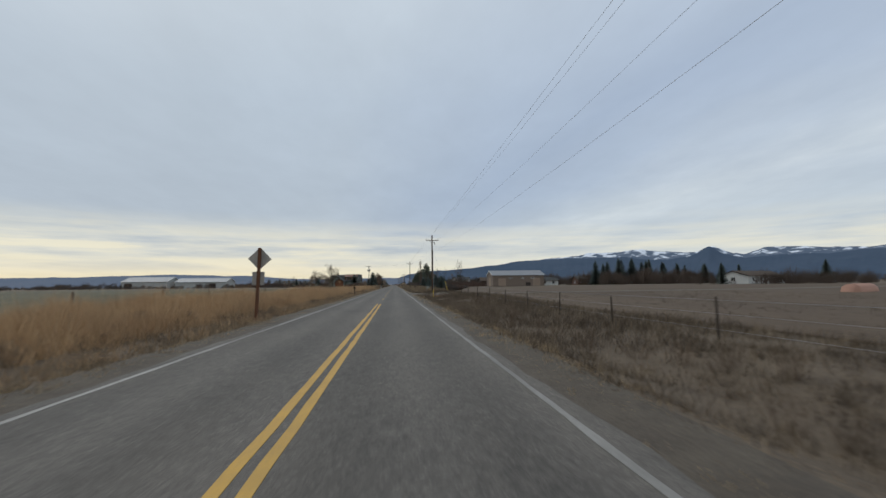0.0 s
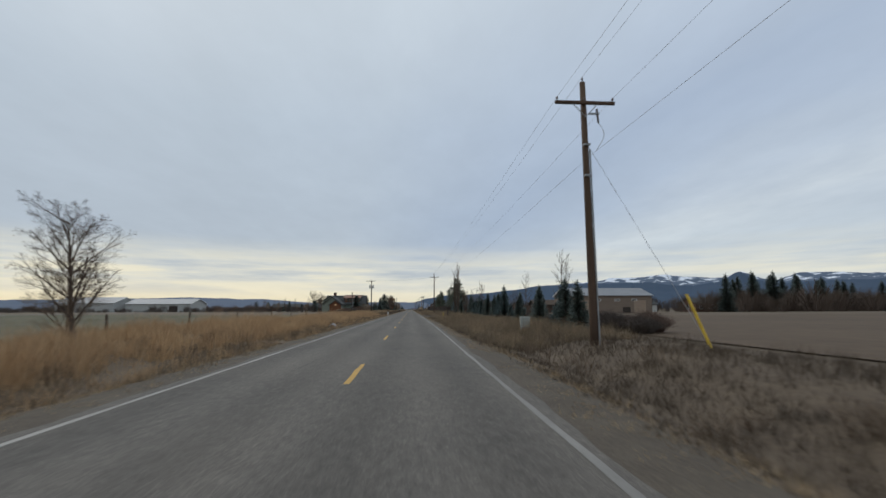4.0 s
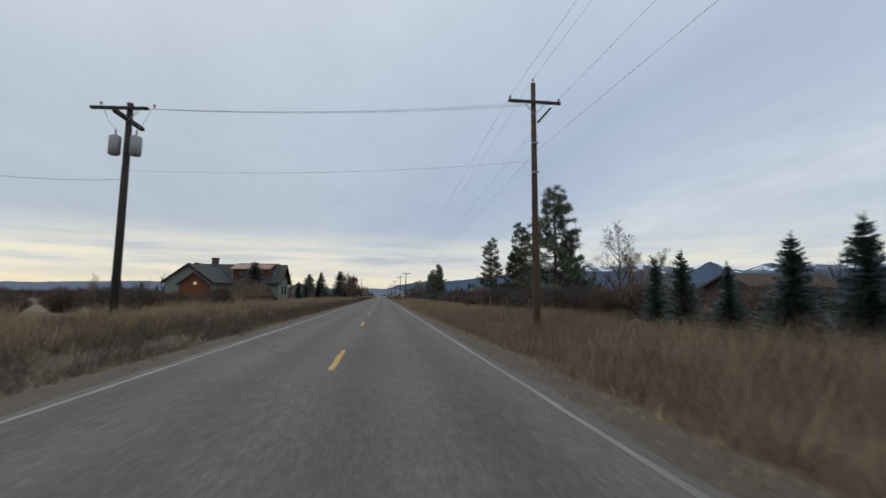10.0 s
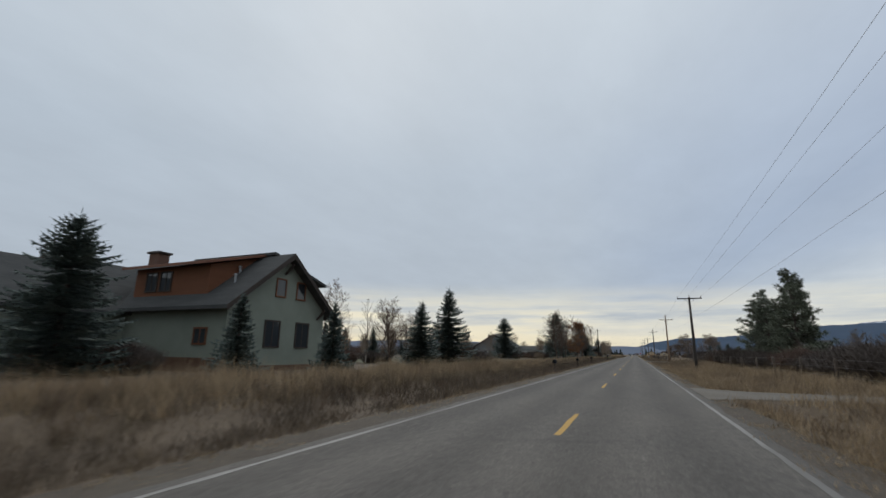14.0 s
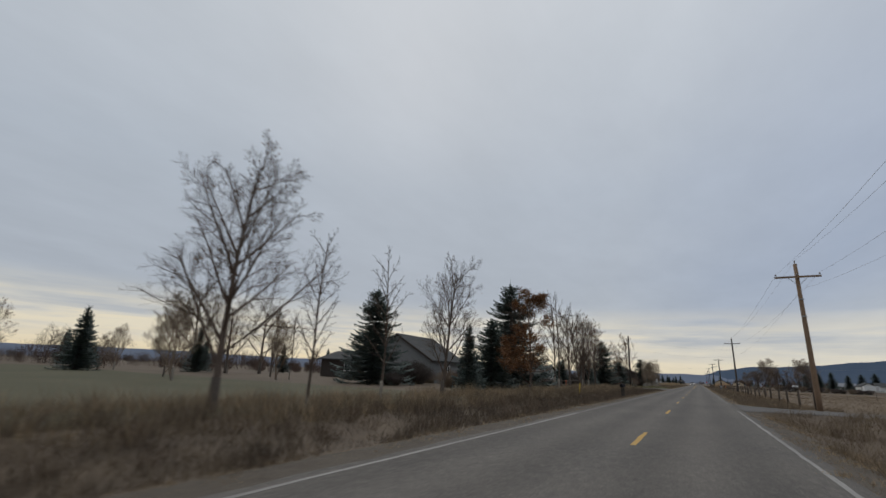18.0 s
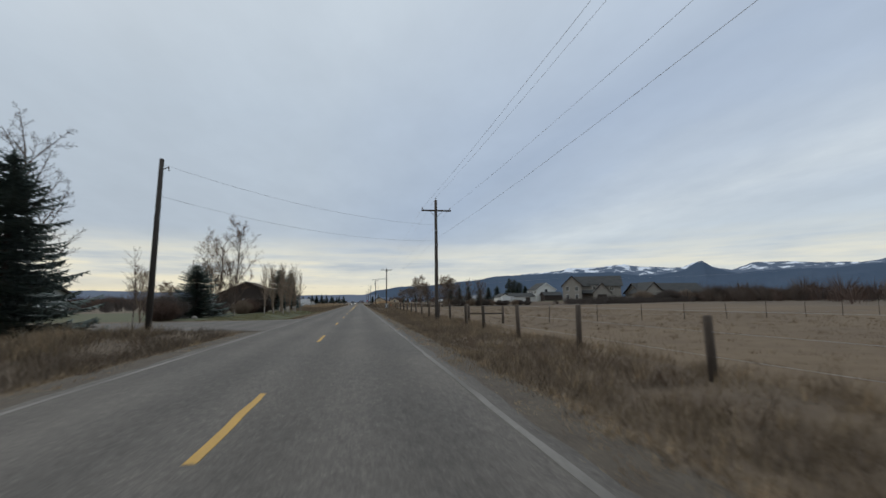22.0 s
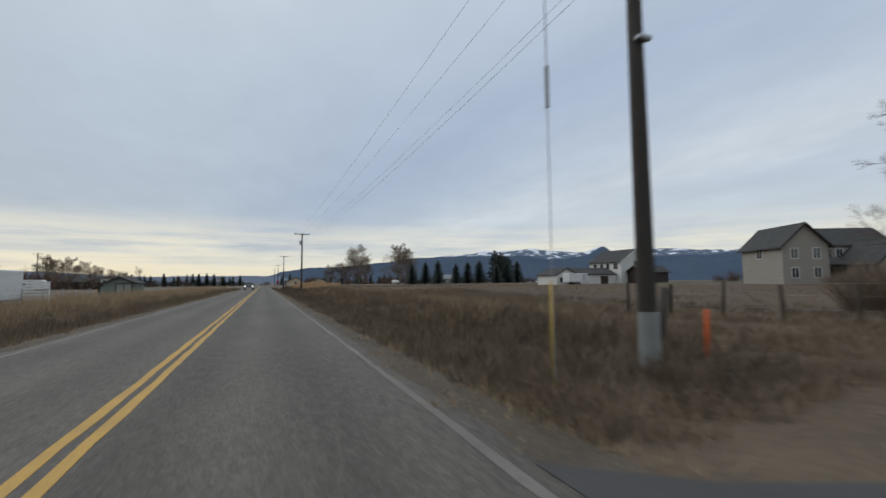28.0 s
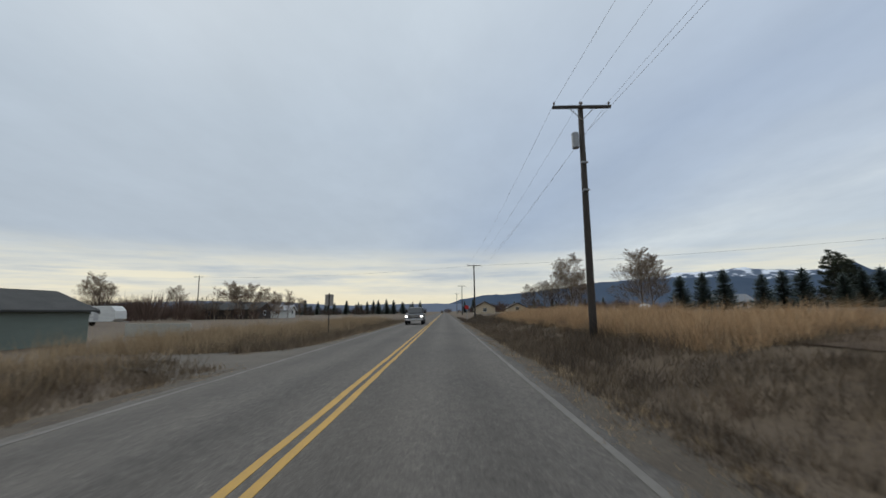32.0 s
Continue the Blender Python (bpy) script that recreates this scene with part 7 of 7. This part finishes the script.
pickup(pose(-1.65, 637.5, 0.002), car_paint("dark_grey_paint", (0.045, 0.05, 0.06)), "dark grey pickup truck with lit headlights on the road", True)
for x, y in ((81, 636), (90, 637)):
    pickup(pose(x, y, gz(x, y), 0, 0, -80), car_paint("white_paint", (0.7, 0.7, 0.7)), "white parked pickup truck on a field edge")


def camper(m, length, label, name="travel_trailer", nose=False):
    o = thing(name, label, "trailer", m)
    h = 2.75
    g = Geo()
    pr = [(0, 0.55), (0, h - 0.25), (0.25, h), (length - 0.7, h), (length - 0.1, h - 0.7), (length, 0.95), (length - 0.5, 0.55)]
    if nose:
        pr = [(0, 0.6), (0, h + 0.2), (0.3, h + 0.35), (length - 0.6, h + 0.35), (length, h - 0.35), (length - 0.15, 1.65), (length - 2.0, 1.55), (length - 2.2, 0.6)]
    n = len(pr)
    g.v = [(x, s * 1.22, z) for s in (-1, 1) for x, z in pr]
    g.f = [tuple(range(n)), tuple(range(2 * n - 1, n - 1, -1))] + [(i, i + n, (i + 1) % n + n, (i + 1) % n) for i in range(n)]
    bevel(part("body", g, paint("rv_white", (0.68, 0.68, 0.66), 0.4), o), 0.05, 2)
    for x in (1.2, 3.2, 5.0):
        if x < length - 2.2:
            part("window", box(x, -1.25, 1.6, x + 1.0, -1.222, 2.2), "glass", o)
    part("door", box(length - 3.0, -1.25, 0.75, length - 2.35, -1.222, 2.5), paint("rv_grey", (0.5, 0.5, 0.5)), o)
    part("stripe", box(0.1, -1.235, 1.15, length - 2.3, -1.224, 1.3), paint("rv_grey", (0.5, 0.5, 0.5)), o)
    part("roof_vent", box(length * 0.4, -0.3, h + (0.35 if nose else 0), length * 0.4 + 0.6, 0.3, h + 0.2 + (0.35 if nose else 0)), paint("rv_white", (0.68, 0.68, 0.66), 0.4), o)
    for x in (length * 0.38, length * 0.5):
        for s in (-1, 1):
            part("wheel", Geo().tube([(x, s * 0.9, 0.36), (x, s * 1.18, 0.36)], [0.36, 0.36], 14), RUBBER, o, smooth=True)
    part("hitch", Geo().tube([(length - 0.4, 0, 0.55), (length + 1.0, 0, 0.5), (length + 1.0, 0, 0.0)], [0.05, 0.05, 0.05], 6), "steel", o)
    return o


camper(pose(-54.0, 650.5, gz(-51, 650), 0, 0, 3), 9.4, "long white travel trailer parked beyond the fence")
camper(pose(-15.6, 531.6, gz(-15.6, 535), 0, 0, 90), 8.6, "white travel trailer parked behind bare brush")
camper(pose(-103.5, 720, gz(-100, 720), 0, 0, 4), 8.0, "white fifth-wheel camper with raised nose", "fifth_wheel_camper", True)
ct = thing("cargo_trailer", "plain white enclosed cargo trailer", "trailer", pose(-14.3, 542.8, gz(-14, 552)))
bevel(part("box", box(-1.2, 0, 0.5, 1.2, 16.4, 2.4), paint("trailer_white", (0.68, 0.69, 0.69), 0.4), ct), 0.08, 2)
part("door_seam", box(-0.02, -0.012, 0.6, 0.02, 0.0, 2.2), DARK, ct)
for y in (12.4, 13.4):
    for s in (-1, 1):
        part("wheel", Geo().tube([(s * 0.9, y, 0.36), (s * 1.18, y, 0.36)], [0.36, 0.36], 14), RUBBER, ct, smooth=True)
part("landing_leg", box(-0.1, 0.6, 0.0, 0.1, 0.75, 0.5), "steel", ct)

# ---- loose things by the road ----
fs = thing("yard_sign", "dark real estate sign in a white frame with unreadable lines", "sign", pose(7.2, 517.8, gz(7.2, 517.8), 0, 0, 8))
for s in (-1, 1):
    part("post", box(s * 0.27 - 0.02, -0.02, -0.2, s * 0.27 + 0.02, 0.02, 1.05), TRIMW, fs)
part("rail", box(-0.29, -0.018, 1.05, 0.29, 0.018, 1.09), TRIMW, fs)
pn = part("panel", box(-0.25, -0.012, 0.2, 0.25, 0.012, 1.03), paint("sign_navy", (0.025, 0.035, 0.055)), fs)
for z, hw in ((0.9, 0.18), (0.55, 0.12), (0.47, 0.14), (0.3, 0.17)):
    part("text_bar", box(-hw, -0.016, z, hw, -0.0125, z + 0.045), TRIMW, pn)
part("logo_square", box(-0.07, -0.016, 0.66, 0.07, -0.0125, 0.82), TRIMW, pn)

bale = thing("covered_stack", "long low stack under a faded salmon tarp", "stack", pose(53, 74, gz(53, 74), 0, 0, 20))
g = Geo()
for i in range(9):
    x = -2.2 + i * 0.55
    for a in range(7):
        t = math.pi * a / 6
        g.v.append((x, -0.9 * math.cos(t), 0.95 * math.sin(t) ** 0.6 + 0.06 * math.sin(i * 2.1 + a)))
for i in range(8):
    g.f += [(i * 7 + a, i * 7 + a + 1, i * 7 + a + 8, i * 7 + a + 7) for a in range(6)]
g.f += [tuple(range(6, -1, -1)), tuple(56 + a for a in range(7))]
part("tarp", g, paint("salmon_tarp", (0.42, 0.24, 0.18)), bale, smooth=True)


def rock(x, y, s, seed, grp):
    rnd_ = random.Random(seed)
    b = bmesh.new()
    bmesh.ops.create_icosphere(b, subdivisions=1, radius=s)
    for vv in b.verts:
        vv.co *= rnd_.uniform(0.7, 1.2)
        vv.co.z *= 0.6
    me = bpy.data.meshes.new("rock")
    b.to_mesh(me)
    b.free()
    me.materials.append(M["rock"])
    o = new("rock", me)
    o.matrix_world = pose(x, y, gz(x, y) + s * 0.15, 0, 0, seed * 40)
    return tagged(o, "pale broken stone in the dirt", "rock", grp)


M["rock"] = mat("field_stone", (0.22, 0.20, 0.18), (0.13, 0.12, 0.105), 0.95, 2.0, (0.34, 0.32, 0.29), 10.0, 0.6, obrand=0.4)
rr = random.Random(4)
for i in range(46):
    rock(rr.uniform(4.9, 9.0), rr.uniform(89.0, 91.6), rr.uniform(0.05, 0.2), i, "rubble by the gravel drive")
for i in range(30):
    rock(rr.uniform(4.6, 7.6), rr.uniform(181.0, 184.2), rr.uniform(0.04, 0.15), 100 + i, "rubble by the asphalt drive")
for i in range(14):
    rock(rr.uniform(7.5, 12), rr.uniform(99, 101.5), rr.uniform(0.06, 0.22), 200 + i, "rubble by the gravel drive")
for i in range(10):
    rock(-6.0 + rr.uniform(-1.0, 0.6), 143 + rr.uniform(-1.5, 1.5), rr.uniform(0.08, 0.25), 300 + i, "stones at a culvert")
for i in range(8):
    rock(-14 - rr.uniform(0, 4), 466 + rr.uniform(0, 3), rr.uniform(0.2, 0.45), 400 + i, "garden boulders")
PLANK = mat("fresh_lumber", (0.42, 0.25, 0.13), (0.36, 0.21, 0.11), 0.8, 2.0, (0.5, 0.32, 0.18), 14.0, 0.3)
fr = thing("form_boards", "rectangular frame of fresh lumber boards on the ground", "lumber", pose(6.75, 89.2, gz(6.75, 89.2) + 0.02, 0, 0, 12))
for a in ((-0.38, -0.95, -0.34, 0.95), (0.34, -0.95, 0.38, 0.95), (-0.38, 0.95, 0.38, 0.99), (-0.38, -0.99, 0.38, -0.95)):
    part("board", box(a[0], a[1], 0, a[2], a[3], 0.12), PLANK, fr)
single("leaning_post", Geo().tube([(0, 0, -0.2), (0.42, 0.1, 1.25)], [0.09, 0.085], 8), "darkpole", "short dark post leaning in dry grass", "post", m=pose(8.35, 528.1, gz(8.35, 528.1)), smooth=True)
culv = single("culvert_pipe", Geo().tube([(0, -1.2, 0), (0, 1.2, 0)], [0.3, 0.3], 14, False).tube([(0, 1.2, 0), (0, -1.2, 0)], [0.26, 0.26], 14, False), "steel", "rusty corrugated culvert end in the ditch", "culvert", m=pose(-5.9, 140.5, -0.22, 0, 0, 6), smooth=True)
pf = thing("panel_fence", "two pale solid fence panels behind grass", "fence", pose(-20.0, 617.2, gz(-14, 616), 0, 0, -16))
for i in range(2):
    part("panel", box(i * 2.8, 0, -0.1, i * 2.8 + 2.7, 0.05, 0.85), paint("panel_white", (0.45, 0.45, 0.41)), pf)
wf = thing("panel_fence", "long pale solid fence behind grass", "fence", pose(-46.5, 624, gz(-40, 624), 0, 0, 2))
for i in range(4):
    part("panel", box(i * 2.4, 0, -0.1, i * 2.4 + 2.34, 0.05, 0.9), paint("panel_white", (0.45, 0.45, 0.41)), wf)
sl = thing("slatted_gate", "white slatted panel leaning at a fence", "gate", pose(-13.4, 559.5, gz(-13.4, 559.5)))
for s in (0, 1.5):
    part("upright", box(s, 0, 0, s + 0.08, 0.06, 1.7), TRIMW, sl)
for i in range(5):
    part("slat", box(0, -0.025, 0.75 + i * 0.2, 1.58, 0.0, 0.87 + i * 0.2), TRIMW, sl)
fence("chain of low steel fence posts with wire", [(-10.6, 545), (-10.8, 566)], 1.15, 0.03, 2.6, "steel")
lpole = pole(-73, 722, 13.0, 12.6, 1.4, "distant dark power pole with a crossarm", "darkpole")
cable([(-73, 722, 12.8), (7.5, 674.4, 10.2), (90, 628, 11.5), (180, 580, 12.5)], 1.0, 0.016)
plain_house(12, 742, 7, 6, 2.6, 4.4, "y", paint("cream_siding", (0.55, 0.45, 0.32)), BROWNROOF, "small cream roadside house far off", wins=1)
plain_house(22.6, 735, 6, 6, 2.0, 3.5, "y", paint("cream_siding", (0.55, 0.45, 0.32)), BROWNROOF, "small cream house beside bare trees", wins=1, z0=0.2)
plain_house(-54, 727, 7, 6, 2.4, 3.8, "x", WHITE, TINROOF, "small white shed with pale roof", "shed", TRIMW, 1, category="shed")
plain_house(-66, 706, 18, 9, 2.6, 4.2, "x", DARK, SHINGLE, "dark low house behind bare shrubs", wins=2)
plain_house(112, 640, 14, 8, 2.6, 4.6, "x", WOOD, BROWNROOF, "low brown house behind the windbreak", wins=2, z0=0.2)
tank = thing("propane_tank", "white propane tank on short legs beyond a field", "tank", pose(52.3, 700.8, gz(52.3, 700.8), 0, 0, 20))
part("vessel", Geo().tube([(-1.7, 0, 1.1), (-1.6, 0, 1.1), (-1.3, 0, 1.1), (1.3, 0, 1.1), (1.6, 0, 1.1), (1.7, 0, 1.1)], [0.1, 0.5, 0.75, 0.75, 0.5, 0.1], 16), TRIMW, tank, smooth=True)
part("dome", Geo().tube([(0, 0, 1.8), (0, 0, 2.05)], [0.22, 0.2], 12), TRIMW, tank, smooth=True)
for xx in (-0.9, 0.9):
    part("leg", box(xx - 0.1, -0.45, -0.1, xx + 0.1, 0.45, 0.5), "steel", tank)
plain_house(72, 702, 9, 7, 2.6, 4.4, "x", WHITE, TINROOF, "white house glimpsed between spruces", wins=2, z0=0.2)
plain_house(118, 470, 26, 10, 3.0, 5.2, "x", TAN, SHINGLE, "long low tan building beyond the pasture", wins=3)
for x, y, h in ((130, 464, 11), (136, 470, 10)):
    bare("cottonwood", x, y, h)
gp_ = thing("gate_fence", "thick wooden gate post with a pale rail", "fence", pose(16.2, 518.1, gz(16.2, 518.1)))
for xx in (0.0, 3.4):
    part("post", Geo().tube([(xx, 0, -0.3), (xx, 0, 1.45)], [0.14, 0.13], 9), "post", gp_, smooth=True)
for z in (0.5, 1.05):
    part("rail", Geo().tube([(0, -0.05, z), (3.4, -0.05, z + 0.03)], [0.06, 0.06], 7), "post", gp_)
rb = thing("fence_brace", "weathered wooden rail brace before young spruces", "fence", pose(10.8, 0, gz(10.8, 202)))
for yy in (199.9, 202.7):
    part("post", Geo().tube([(0, yy, -0.3), (0, yy, 1.15)], [0.08, 0.07], 8), "post", rb, smooth=True)
part("rail", Geo().tube([(-0.08, 199.6, 1.08), (-0.08, 203.2, 1.1)], [0.05, 0.045], 7), "post", rb)
part("strut", Geo().tube([(-0.05, 202.7, 1.0), (-0.05, 204.9, 0.05)], [0.045, 0.045], 7), "post", rb)
